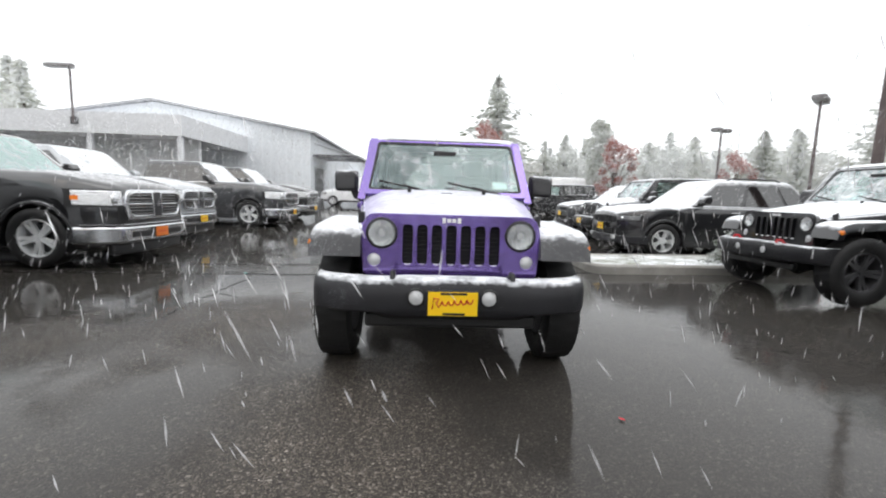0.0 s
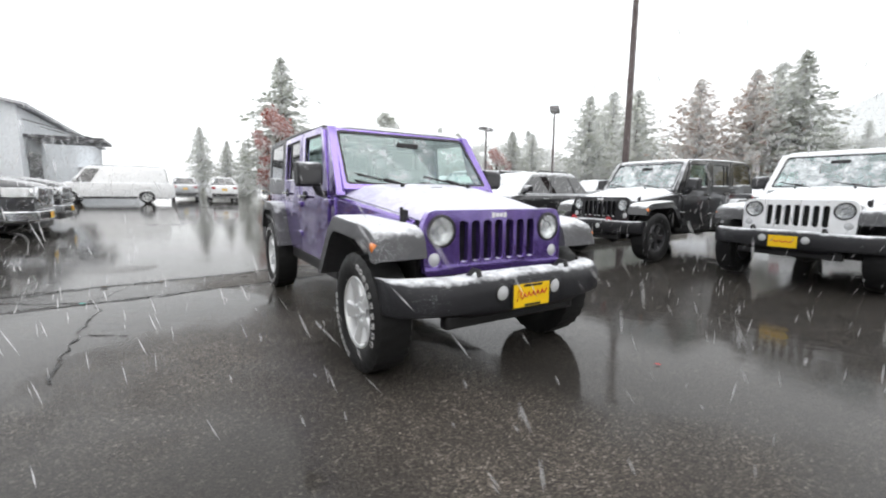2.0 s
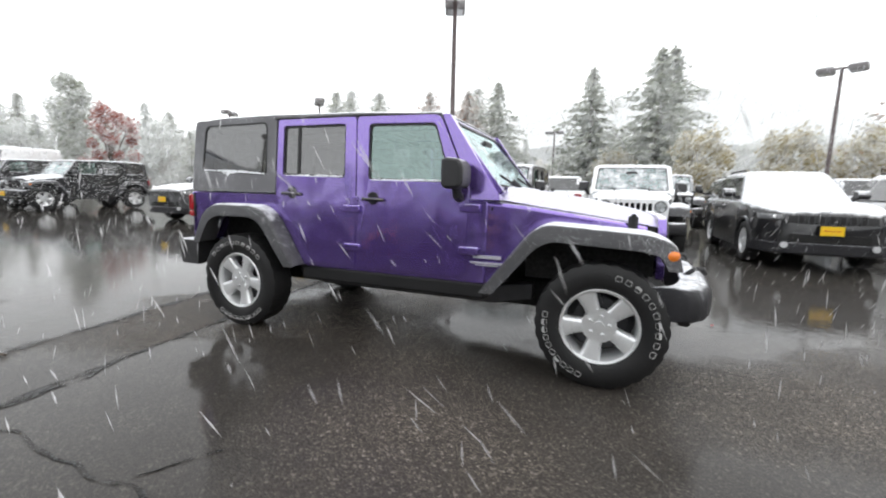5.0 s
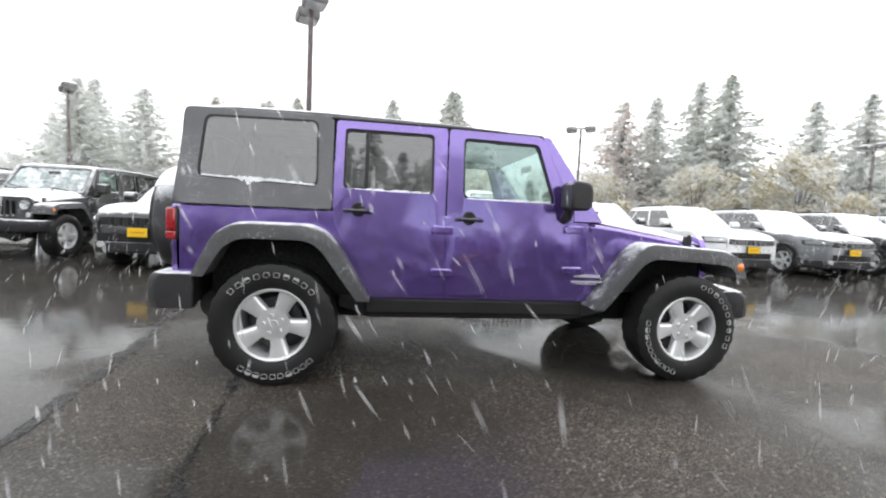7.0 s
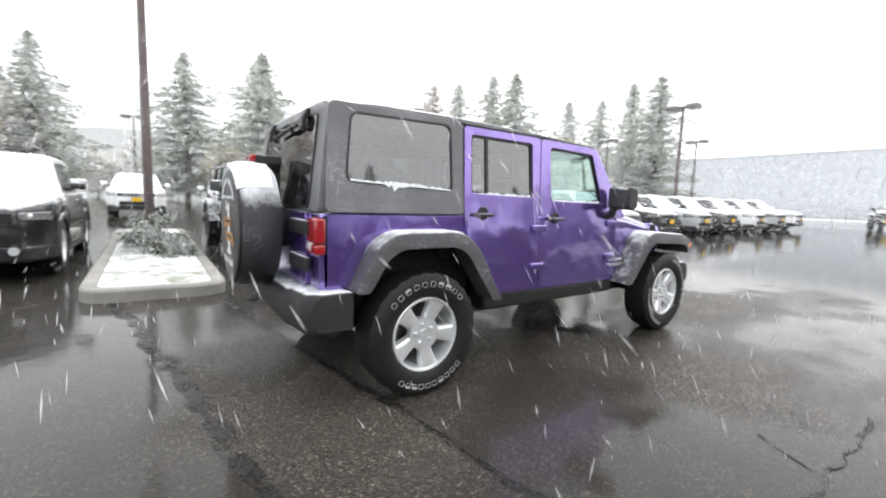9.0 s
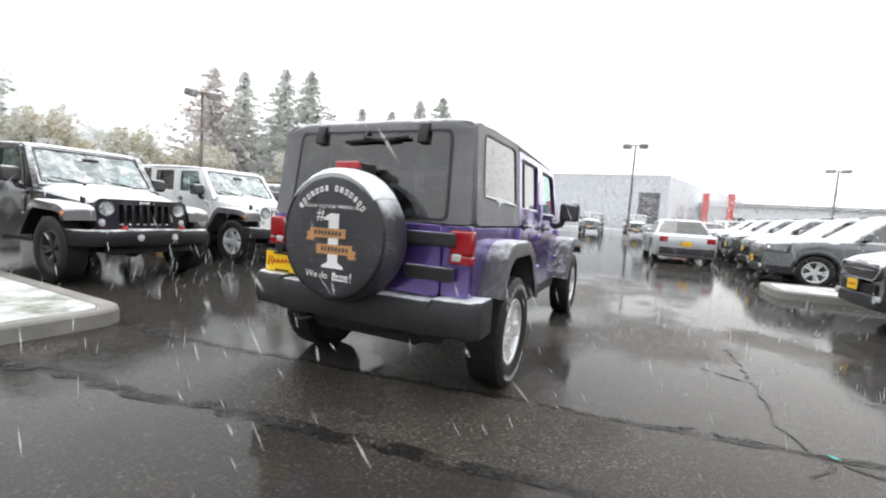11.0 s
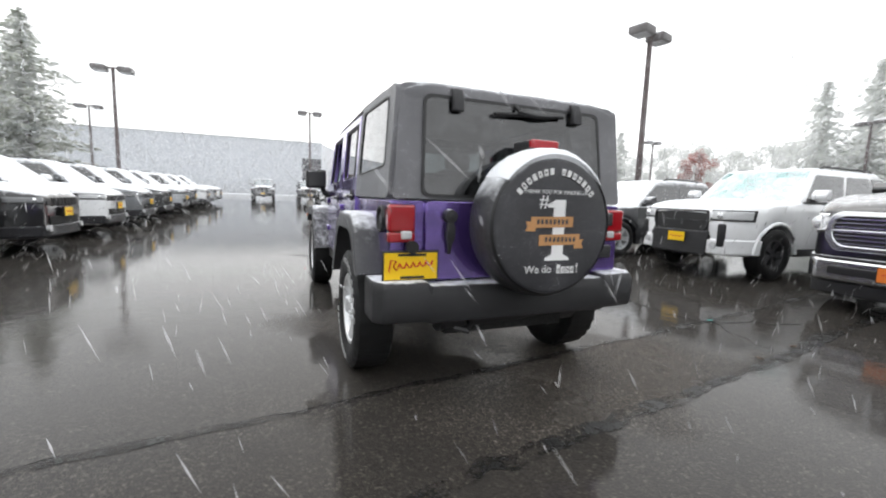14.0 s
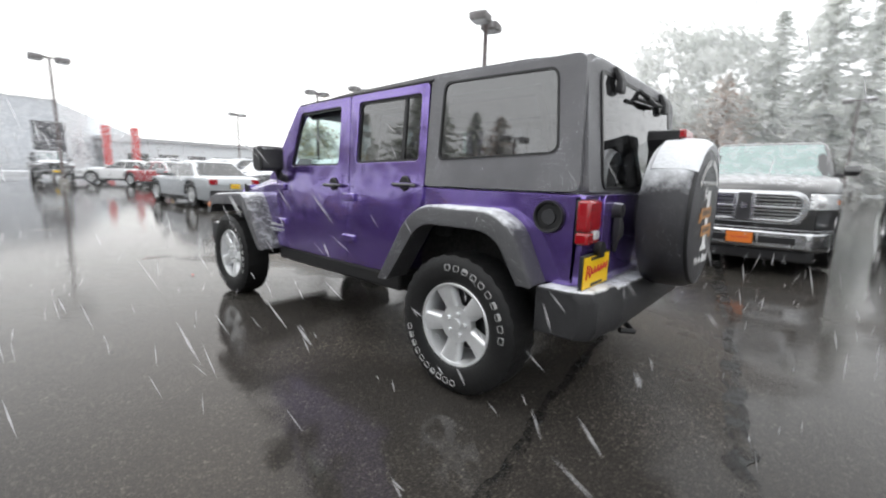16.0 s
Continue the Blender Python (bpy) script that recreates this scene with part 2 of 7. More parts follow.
MAT = {
    "paint_purple": surface("paint_purple", (0.185, 0.108, 0.43), 0.18, 0.75, 0.06, 240, 0.006, 1.0, (0.78, 1.0, 0.6), True, 0.5, 0.0, 0.016, 1.85),
    "paint_hood": surface("paint_hood", (0.185, 0.108, 0.43), 0.18, 0.75, 0.06, 240, 0.006, 1.0, (0.58, 1.08, 0.34), True, 0.5, 0.05, 0.0, 1.85),
    "plastic_black": surface("plastic_black", (0.030, 0.030, 0.032), 0.42, 0, 0.2, 420, 0.12, 0, (0.80, 1.02, 0.6), True, 0.32),
    "plastic_bumper": surface("plastic_bumper", (0.017, 0.017, 0.020), 0.42, 0, 0.2, 420, 0.12, 0, (0.72, 1.02, 0.8), True, 0.3, 0.03),
    "plastic_flare": surface("plastic_flare", (0.07, 0.07, 0.075), 0.5, 0, 0.15, 420, 0.12, 0, (0.58, 1.02, 1.1), True, 0.5, 0.09),
    "hardtop": surface("hardtop", (0.14, 0.14, 0.15), 0.38, 0, 0.18, 300, 0.10, 0, (0.52, 0.92, 1.0), True, 0.6, 0.06),
    "rubber": surface("rubber", (0.015, 0.015, 0.0155), 0.5, 0, 0.25, 90, 0.16, spec=0.3),
    "plastic_gloss": surface("plastic_gloss", (0.014, 0.014, 0.015), 0.12, 0, 0.1, 100, 0.02, 1.0),
    "trim_black": surface("trim_black", (0.012, 0.012, 0.013), 0.45, 0, 0.2, 100, 0.05),
    "dark": surface("dark", (0.008, 0.008, 0.008), 0.8, 0, 0.2, 40, 0.1),
    "silver": surface("silver", (0.80, 0.81, 0.82), 0.32, 0.6, 0.06, 200, 0.02, 0.3),
    "chrome": surface("chrome", (0.66, 0.67, 0.69), 0.22, 1.0, 0.03, 150, 0.01),
    "bumper_steel": surface("bumper_steel", (0.014, 0.014, 0.016), 0.4, 0.0, 0.25, 160, 0.1, 0, (0.80, 1.05, 0.8), True, 0.2),
    "steel_dark": surface("steel_dark", (0.08, 0.08, 0.085), 0.5, 0.7, 0.3, 80, 0.1),
    "lamp_clear": lens_mat("lamp_clear", (0.52, 0.53, 0.54), 0.08, 90.0),
    "reflector": surface("reflector", (0.86, 0.87, 0.88), 0.22, 0.85, 0.05, 48, 0.8),
    "lamp_smoke": lens_mat("lamp_smoke", (0.16, 0.165, 0.17), 0.06),
    "lamp_orange": lens_mat("lamp_orange", (0.85, 0.22, 0.02)),
    "lamp_red": lens_mat("lamp_red", (0.33, 0.006, 0.012)),
    "plate_yellow": surface("plate_yellow", (0.88, 0.56, 0.01), 0.4, 0, 0.04, 90, 0.01),
    "plate_orange": surface("plate_orange", (0.75, 0.20, 0.03), 0.4, 0, 0.04, 90, 0.01),
    "ink_red": surface("ink_red", (0.55, 0.03, 0.02), 0.5, 0, 0.05, 90, 0.01),
    "letter_white": surface("letter_white", (0.42, 0.42, 0.42), 0.6, 0, 0.2, 40, 0.02),
    "ink_white": surface("ink_white", (0.80, 0.80, 0.80), 0.6, 0, 0.08, 90, 0.02),
    "ink_tan": surface("ink_tan", (0.52, 0.27, 0.11), 0.6, 0, 0.15, 90, 0.02),
    "hook_red": surface("hook_red", (0.5, 0.02, 0.03), 0.4, 0, 0.1, 90, 0.02),
    "cover_vinyl": surface("cover_vinyl", (0.038, 0.038, 0.043), 0.34, 0, 0.2, 250, 0.12, 0, (0.30, 0.66, 0.6), True, 0.5, 0.045),
    "leaf_brown": surface("leaf_brown", (0.07, 0.04, 0.02), 0.4, 0, 0.3, 60, 0.2),
    "scrap_teal": surface("scrap_teal", (0.05, 0.42, 0.36), 0.5, 0, 0.1, 60, 0.1),
    "seat": surface("seat", (0.03, 0.03, 0.032), 0.8, 0, 0.2, 130, 0.2),
    "glass_clear": glass("glass_clear", (0.80, 0.92, 0.89), 0.25, None, 0.02, (0.74, 0.95, 0.90)),
    "glass_tint": glass("glass_tint", (0.14, 0.145, 0.155), 0.17),
    "glass_back": glass("glass_back", (0.07, 0.072, 0.078), 0.08, (0.46, 4.2)),
    "glass_shield": glass("glass_shield", (0.62, 0.76, 0.73), 0.16, (0.50, 0.95), 0.02, (0.80, 0.96, 0.95)),
    "glass_frost": glass("glass_frost", (0.55, 0.70, 0.68), 0.15, (0.20, 0.50)),
    "glass_lens": glass("glass_lens", (0.95, 0.96, 0.96), 0.07),
    "glass_rime": glass("glass_rime", (0.50, 0.68, 0.66), 0.24, (0.40, 0.72), 0.02, (0.85, 0.98, 0.97)),
    "glass_teal": glass("glass_teal", (0.34, 0.50, 0.48), 0.36, (0.36, 1.25), 0.03, (0.74, 0.93, 0.89)),
    "glass_dark": glass("glass_dark", (0.05, 0.06, 0.065), 0.13),
    "snow": surface("snow", SNOW, 0.9, 0, 0.04, 40, 0.5),
    "asphalt": asphalt(),
    "patch": asphalt("patched_asphalt", -0.12, 1.9, (0.55, 0.9), (0.32, 0.10), 1.1),
    "tar": tar(),
    "concrete": surface("concrete", (0.27, 0.26, 0.24), 0.7, 0, 0.18, 40, 0.2),
    "island_snow": snow_ground("island_snow", (0.14, 0.15, 0.08), 0.30, 0.60),
    "verge": snow_ground("verge", (0.12, 0.11, 0.06), 0.36, 0.6),
    "post_metal": surface("post_metal", (0.115, 0.09, 0.088), 0.55, 0.2, 0.25, 30, 0.1),
    "lamp_head": surface("lamp_head", (0.20, 0.19, 0.19), 0.55, 0.2, 0.2, 30, 0.1, 0, (0.6, 0.9, 0.3)),
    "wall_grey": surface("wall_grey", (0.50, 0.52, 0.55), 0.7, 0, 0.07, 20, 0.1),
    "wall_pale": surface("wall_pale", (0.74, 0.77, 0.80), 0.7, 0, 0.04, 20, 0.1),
    "canopy": surface("canopy", (0.70, 0.71, 0.73), 0.6, 0, 0.06, 20, 0.08, 0, (0.6, 0.9, 0.3)),
    # lifted to near white: haze before the recess is put into this colour
    "canopy_under": surface("canopy_under", (0.78, 0.79, 0.80), 0.7, 0, 0.1, 20, 0.1),
    "roof_metal": surface("roof_metal", (0.40, 0.40, 0.42), 0.5, 0.2, 0.1, 20, 0.1, 0, (0.5, 0.8, 0.4)),
    "sign_red": surface("sign_red", (0.62, 0.05, 0.05), 0.45, 0, 0.06, 20, 0.05),
    "sign_dark": surface("sign_dark", (0.10, 0.10, 0.11), 0.6, 0, 0.1, 20, 0.05),
    # bark of far trunks, painted pale for the haze in front of it
    "bark_hazed": surface("bark_hazed", (0.50, 0.49, 0.47), 0.9, 0, 0.2, 12, 0.8),
    "bark": surface("bark", (0.11, 0.085, 0.065), 0.9, 0, 0.3, 12, 0.8),
    # tree colours lifted well above bare leaves: distance haze is put into them
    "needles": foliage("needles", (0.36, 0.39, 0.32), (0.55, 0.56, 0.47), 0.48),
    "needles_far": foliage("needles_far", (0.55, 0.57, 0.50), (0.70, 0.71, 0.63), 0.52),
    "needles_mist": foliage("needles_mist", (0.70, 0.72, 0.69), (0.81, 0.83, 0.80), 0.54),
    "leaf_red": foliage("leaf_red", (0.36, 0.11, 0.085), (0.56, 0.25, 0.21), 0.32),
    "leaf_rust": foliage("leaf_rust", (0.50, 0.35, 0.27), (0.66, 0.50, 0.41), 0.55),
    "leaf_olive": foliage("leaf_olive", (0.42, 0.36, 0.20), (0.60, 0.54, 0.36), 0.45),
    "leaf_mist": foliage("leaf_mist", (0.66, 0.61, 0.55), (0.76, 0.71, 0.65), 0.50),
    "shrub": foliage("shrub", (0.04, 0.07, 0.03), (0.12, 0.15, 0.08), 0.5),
    # wooded slopes painted pale grey to stand in for haze
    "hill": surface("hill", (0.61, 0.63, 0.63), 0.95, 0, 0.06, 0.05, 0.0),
}


def car_paint(name, col, metal=0.3, snow=(0.46, 0.76, 0.6)):
    MAT[name] = surface(name, col, 0.3, metal, 0.06, 240, 0.01, 1.0, snow, True, gloss=1.8 if "wet" in name else 1.6)
    return MAT[name]


for nm, col in (("paint_black", (0.012, 0.012, 0.014)), ("paint_charcoal", (0.045, 0.046, 0.05)), ("paint_white", (0.84, 0.85, 0.86)), ("paint_grey", (0.16, 0.17, 0.18)),
                ("paint_silver", (0.42, 0.44, 0.46)), ("paint_red", (0.42, 0.02, 0.03)), ("paint_navy", (0.02, 0.025, 0.05))):
    car_paint(nm, col, 0.0 if "white" in nm else 0.3)
    car_paint(nm + "_wet", col, 0.0 if "white" in nm else 0.3, (0.92, 1.14, 0.55))         # only dusted


m, n, l, p = nodes_of("flake")
p.inputs["Base Color"].default_value = (0.9, 0.9, 0.92, 1)
p.inputs["Roughness"].default_value = 0.9
p.inputs["Alpha"].default_value = 0.34
MAT["flake"] = m

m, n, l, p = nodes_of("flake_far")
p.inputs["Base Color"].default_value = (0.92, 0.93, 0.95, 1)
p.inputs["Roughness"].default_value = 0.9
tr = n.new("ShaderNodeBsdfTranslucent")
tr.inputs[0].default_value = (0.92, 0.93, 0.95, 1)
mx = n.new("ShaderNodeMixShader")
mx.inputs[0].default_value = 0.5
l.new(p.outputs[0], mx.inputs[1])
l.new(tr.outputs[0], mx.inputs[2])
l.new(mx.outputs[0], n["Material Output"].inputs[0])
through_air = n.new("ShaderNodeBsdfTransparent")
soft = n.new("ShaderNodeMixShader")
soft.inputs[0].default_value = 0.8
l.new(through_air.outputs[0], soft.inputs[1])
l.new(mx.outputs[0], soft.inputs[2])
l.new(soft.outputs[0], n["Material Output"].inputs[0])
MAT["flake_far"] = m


# ---------------------------------------------------------------- mesh tools
def mesh_of(bm, name):
    bmesh.ops.recalc_face_normals(bm, faces=bm.faces)
    me = bpy.data.meshes.new(name)
    bm.to_mesh(me)
    bm.free()
    me.polygons.foreach_set("use_smooth", [True] * len(me.polygons))
    me.set_sharp_from_angle(angle=radians(38))
    return me


def part(name, bm, material, parent=None, label="", bevel=0.0, seg=2):
    """One mesh object from a bmesh (or a mesh already made) under a thing or a part."""
    me = bm if isinstance(bm, bpy.types.Mesh) else mesh_of(bm, name)
    if not me.materials:
        me.materials.append(material)
    ob = new(name, me)
    ob.parent = parent
    if label:
        ob["label"] = label
    if bevel:
        b = ob.modifiers.new("bevel", "BEVEL")
        b.width, b.segments, b.limit_method, b.angle_limit = bevel, seg, "ANGLE", radians(40)
    return ob


def thing(name, label, category, group="", kind=""):
    return tagged(new(name), label, category, group, kind)


def box(x0, x1, y0, y1, z0, z1, bm=None):
    bm = bm or bmesh.new()
    v = [bm.verts.new((x, y, z)) for x in (x0, x1) for y in (y0, y1) for z in (z0, z1)]
    for f in ((0, 1, 3, 2), (4, 6, 7, 5), (0, 4, 5, 1), (2, 3, 7, 6), (0, 2, 6, 4), (1, 5, 7, 3)):
        bm.faces.new([v[i] for i in f])
    return bm


def round_poly(pts, r=0.04, seg=3):
    """A polygon with its corners rounded; r may be one radius or one for each corner."""
    out, k = [], len(pts)
    for i in range(k):
        p, a, b = Vector(pts[i]), Vector(pts[i - 1]), Vector(pts[(i + 1) % k])
        ri = r[i] if isinstance(r, (list, tuple)) else r
        ri = min(ri, (a - p).length * 0.48, (b - p).length * 0.48)
        if ri < 1e-4:
            out.append(tuple(p))
            continue
        s, e = p + (a - p).normalized() * ri, p + (b - p).normalized() * ri
        for j in range(seg + 1):
            t = j / seg
            out.append(tuple((1 - t) ** 2 * s + 2 * t * (1 - t) * p + t * t * e))
    return out


def plate(outer, holes, place, depth, bm=None):
    """A flat sheet with holes. place(u, v, d) gives the point; d runs from 0 to depth."""
    bm = bm or bmesh.new()
    loops, edges = [], []
    for lp in [outer, *holes]:
        vs = [bm.verts.new((u, v, 0)) for u, v in lp]
        edges += [bm.edges.new((vs[i], vs[(i + 1) % len(vs)])) for i in range(len(vs))]
        loops.append(vs)
    faces = [g for g in bmesh.ops.triangle_fill(bm, use_beauty=True, use_dissolve=False, edges=edges)["geom"] if isinstance(g, bmesh.types.BMFace)]
    if not depth:                                        # a single sheet, for panes
        for vs in loops:
            for v in vs:
                v.co = place(v.co.x, v.co.y, 0)
        return bm
    back = {}
    for vs in loops:
        for v in vs:
            u, w = v.co.x, v.co.y
            back[v] = bm.verts.new(place(u, w, depth))
            v.co = place(u, w, 0)
    for f in faces:
        bm.faces.new([back[v] for v in reversed(f.verts)])
    for vs in loops:
        for i in range(len(vs)):
            a, b = vs[i], vs[(i + 1) % len(vs)]
            bm.faces.new((a, b, back[b], back[a]))
    return bm


def loft(rings, bm=None, closed=True, caps=True):
    bm = bm or bmesh.new()
    rows = [[bm.verts.new(p) for p in r] for r in rings]
    k = len(rows[0])
    for a, b in zip(rows, rows[1:]):
        for i in range(k if closed else k - 1):
            j = (i + 1) % k
            bm.faces.new((a[i], a[j], b[j], b[i]))
    if caps and closed:
        bm.faces.new(rows[0][::-1])
        bm.faces.new(rows[-1])
    return bm


def lathe(profile, n=32, bm=None, at=(0, 0, 0), axis="x", wob=None, cap=False):
    """Turns (radius, along) pairs round an axis through at."""
    bm = bm or bmesh.new()
    rings = []
    for i in range(n):
        a = 2 * math.pi * i / n
        ring = []
        for j, (r, h) in enumerate(profile):
            rr = r + (wob(i, j) if wob else 0)
            c, s = rr * math.cos(a), rr * math.sin(a)
            p = {"x": (h, c, s), "y": (c, h, s), "z": (c, s, h)}[axis]
            ring.append(bm.verts.new(Vector(p) + Vector(at)))
        rings.append(ring)
    for i in range(n):
        a, b = rings[i], rings[(i + 1) % n]
        for j in range(len(profile) - 1):
            bm.faces.new((a[j], b[j], b[j + 1], a[j + 1]))
    if cap:
        bm.faces.new([r[0] for r in rings])
        bm.faces.new([r[-1] for r in rings][::-1])
    return bm


def disc(r, h0, h1, at=(0, 0, 0), axis="x", n=24, bm=None):
    return lathe([(r, h0), (r, h1)], n, bm, at, axis, None, True)


def tube(pts, r, n=8, bm=None):
    bm = bm or bmesh.new()
    pts = [Vector(p) for p in pts]
    rings = []
    for i, p in enumerate(pts):
        d = (pts[min(i + 1, len(pts) - 1)] - pts[max(i - 1, 0)]).normalized()
        u = d.orthogonal().normalized() if abs(d.z) > 0.9 else d.cross(Vector((0, 0, 1))).normalized()
        w = d.cross(u)
        rr = r[i] if isinstance(r, (list, tuple)) else r
        rings.append([p + rr * (math.cos(2 * math.pi * k / n) * u + math.sin(2 * math.pi * k / n) * w) for k in range(n)])
    return loft(rings, bm)


def lettering(text, size, place, parent, material, name="lettering", label="", thick=0.002):
    """Raised letters in the built-in font, centred, laid out by place(x, y, d)."""
    cu = bpy.data.curves.new(name, "FONT")
    cu.body, cu.size, cu.align_x, cu.align_y, cu.extrude = text, size, "CENTER", "CENTER", thick
    tmp = new("tmp", cu)
    me = bpy.data.meshes.new_from_object(tmp.evaluated_get(bpy.context.evaluated_depsgraph_get()))
    bpy.data.objects.remove(tmp)
    bpy.data.curves.remove(cu)
    for v in me.vertices:
        v.co = place(v.co.x, v.co.y, v.co.z)
    me.materials.clear()
    me.materials.append(material)
    return part(name, me, material, parent, label)


# ---------------------------------------------------------------- wheels
def tyre_mesh(r, rim_r, w, lugs=True):
    """A tyre round the x axis, its outer side towards +x."""
    h = w / 2
    prof = [(rim_r, -h * 0.80), (rim_r + 0.02, -h * 0.90), (rim_r + (r - rim_r) * 0.5, -h), (r - 0.03, -h * 0.93), (r - 0.004, -h * 0.80), (r, -h * 0.4), (r + 0.002, 0),
            (r, h * 0.4), (r - 0.004, h * 0.80), (r - 0.03, h * 0.93), (rim_r + (r - rim_r) * 0.5, h), (rim_r + 0.02, h * 0.90), (rim_r, h * 0.80), (rim_r - 0.01, h * 0.6), (rim_r - 0.01, -h * 0.6), (rim_r, -h * 0.80)]

    def wob(i, j):
        if j in (3, 4, 5, 8, 9, 7) and lugs:
            return -0.009 if (i + (1 if j > 6 else 0) * 1) % 3 == 0 else 0.0
        return -0.006 if j == 6 and lugs and i % 2 else 0.0
    return mesh_of(lathe(prof, 84 if lugs else 28, None, (0, 0, 0), "x", wob), "tyre")


def rim_mesh(r, w, spokes=5, width=0.075, split=False):
    """A cast wheel: barrel, spokes with a raised rib, hub and nuts; it faces +x."""
    h = w / 2
    bm = lathe([(r + 0.004, h * 0.78), (r - 0.004, h * 0.84), (r - 0.018, h * 0.80), (r - 0.026, h * 0.55), (r - 0.03, -h * 0.8)], 48 if not split else 26)
    xo, xi = h * 0.62, h * 0.50
    for k in range(spokes):
        for off in ((-0.16, 0.16) if split else (0,)):
            a = 2 * math.pi * k / spokes + math.pi / 2 + off
            rot = Matrix.Rotation(a, 3, "X")
            w0, w1 = width * (0.55 if split else 0.95), width * (0.5 if split else 1.02)
            secs = []
            for q, ww, xx in ((0.05, w0, xi + 0.012), (r * 0.55, (w0 + w1) / 2 * 0.92, xo), (r - 0.012, w1, xo + 0.014)) if split else ():
                secs.append([rot @ Vector(p) for p in ((xx - 0.045, q, -ww / 2), (xx - 0.045, q, ww / 2), (xx - 0.004, q, ww / 2), (xx, q, ww / 2 - 0.010), (xx - 0.002, q, ww / 2 - 0.022), (xx - 0.005, q, ww / 2 - 0.026), (xx - 0.005, q, -ww / 2 + 0.026), (xx - 0.002, q, -ww / 2 + 0.022), (xx, q, -ww / 2 + 0.010), (xx - 0.004, q, -ww / 2))])
            for q, ww, xx in ((0.045, width * 0.80, xi + 0.010), (0.085, width * 0.76, xi + 0.014), (r * 0.60, width * 0.90, xo + 0.004), (r * 0.84, width * 1.10, xo + 0.014), (r - 0.014, width * 1.36, xo + 0.016)) if not split else ():
                secs.append([rot @ Vector(p) for p in ((xx - 0.05, q, -ww / 2 - 0.004), (xx - 0.05, q, ww / 2 + 0.004), (xx - 0.012, q, ww / 2), (xx - 0.003, q, ww / 2 - 0.008), (xx, q, ww / 2 - 0.020), (xx + 0.002, q, 0), (xx, q, -ww / 2 + 0.020), (xx - 0.003, q, -ww / 2 + 0.008), (xx - 0.012, q, -ww / 2))])
            loft(secs, bm)
    disc(0.072 if split else 0.106, xi - 0.03, xi + 0.016, (0, 0, 0), "x", 30, bm)
    disc(0.032, xi, xi + 0.026, (0, 0, 0), "x", 20, bm)
    for k in range(5):
        a = 2 * math.pi * (k + 0.5) / 5 + math.pi / 2
        disc(0.0135, xi, xi + 0.034, (0, 0.061 * math.cos(a), 0.061 * math.sin(a)), "x", 6, bm)
    return mesh_of(bm, "rim")


def brake_mesh(r, w):
    bm = disc(r * 0.70, -0.035, -0.015, (0, 0, 0), "x", 20)
    disc(r * 0.93, -w * 0.42, -w * 0.40, (0, 0, 0), "x", 20, bm)
    box(-0.05, 0.015, -0.07, 0.07, r * 0.45, r * 0.78, bm)
    return mesh_of(bm, "brake")


def sidewall_letters(rt, rr, w):
    """Worn white outlines of raised letters on a sidewall: a few plain shapes to set round it."""
    rm, h = (rt + rr) / 2 + 0.010, w / 2 + 0.001
    kinds = []
    for hole in (0, 1, 2):
        bend = lambda u, v, d: (h + 0.0015 - d, (rm + v) * math.cos(u / rm), (rm + v) * math.sin(u / rm))
        o = round_poly([(-0.019, -0.0165), (0.019, -0.0165), (0.019, 0.0165), (-0.019, 0.0165)], 0.010, 2)
        i = round_poly([(-0.0165, -0.014), (0.0165, -0.014), (0.0165, 0.014), (-0.0165, 0.014)], 0.008, 2) if hole != 1 else round_poly([(-0.0165, -0.014), (0.0165, -0.014), (0.0165, 0.002), (-0.0165, 0.002)], 0.005, 2)
        kinds.append(mesh_of(plate(o, [i], bend, 0.006), "sidewall_letter"))
    return kinds


WHEEL = {}


def wheel_set(key, r, rim_r, w, spokes, width, split, rim_mat, marks=False, lugs=True):
    WHEEL[key] = (tyre_mesh(r, rim_r, w, lugs), rim_mesh(rim_r, w, spokes, width, split), brake_mesh(rim_r, w), sidewall_letters(r, rim_r, w) if marks else None, MAT[rim_mat], r)


def add_wheels(car, key, wb, track, letters=False):
    ty, ri, br, mk, rim_mat, r = WHEEL[key]
    for y in (-wb / 2, wb / 2):
        for s in (-1, 1):
            hub = part("wheel", br, MAT["steel_dark"], car)
            hub.matrix_local = pose(s * track / 2, y, r, 17 * y * s, 0, 0 if s > 0 else 180)
            part("tyre", ty, MAT["rubber"], hub, "black all-terrain rubber tyre")
            part("rim", ri, rim_mat, hub, "cast alloy rim")
            if mk and letters:
                mid = {(-1, True): 2.04, (-1, False): 0.04, (1, True): 0.43, (1, False): 0.9}[(s, y > 0)]     # how each wheel came to rest
                for k in range(20):
                    lt = part("sidewall_letter", mk[(k * 2 + k // 3) % 3], MAT["letter_white"], hub)
                    lt.matrix_local = Matrix.Rotation(mid - 0.85 + k * 0.185 if k < 10 else mid + 2.52 + (k - 10) * 0.155, 4, "X")



wheel_set("wagon", 0.402, 0.240, 0.255, 5, 0.106, False, "silver", True)
wheel_set("wagon_dark", 0.415, 0.240, 0.265, 5, 0.085, True, "steel_dark")
wheel_set("suv", 0.36, 0.235, 0.23, 5, 0.06, True, "silver", False, False)
wheel_set("truck_dark", 0.40, 0.225, 0.265, 5, 0.09, True, "steel_dark", False, False)
wheel_set("truck", 0.405, 0.262, 0.275, 5, 0.09, True, "silver", False, False)


# ---------------------------------------------------------------- off-road wagon with a hard top
def lean(z):
    return 0.792 - max(0.0, z - 1.15) * 0.082


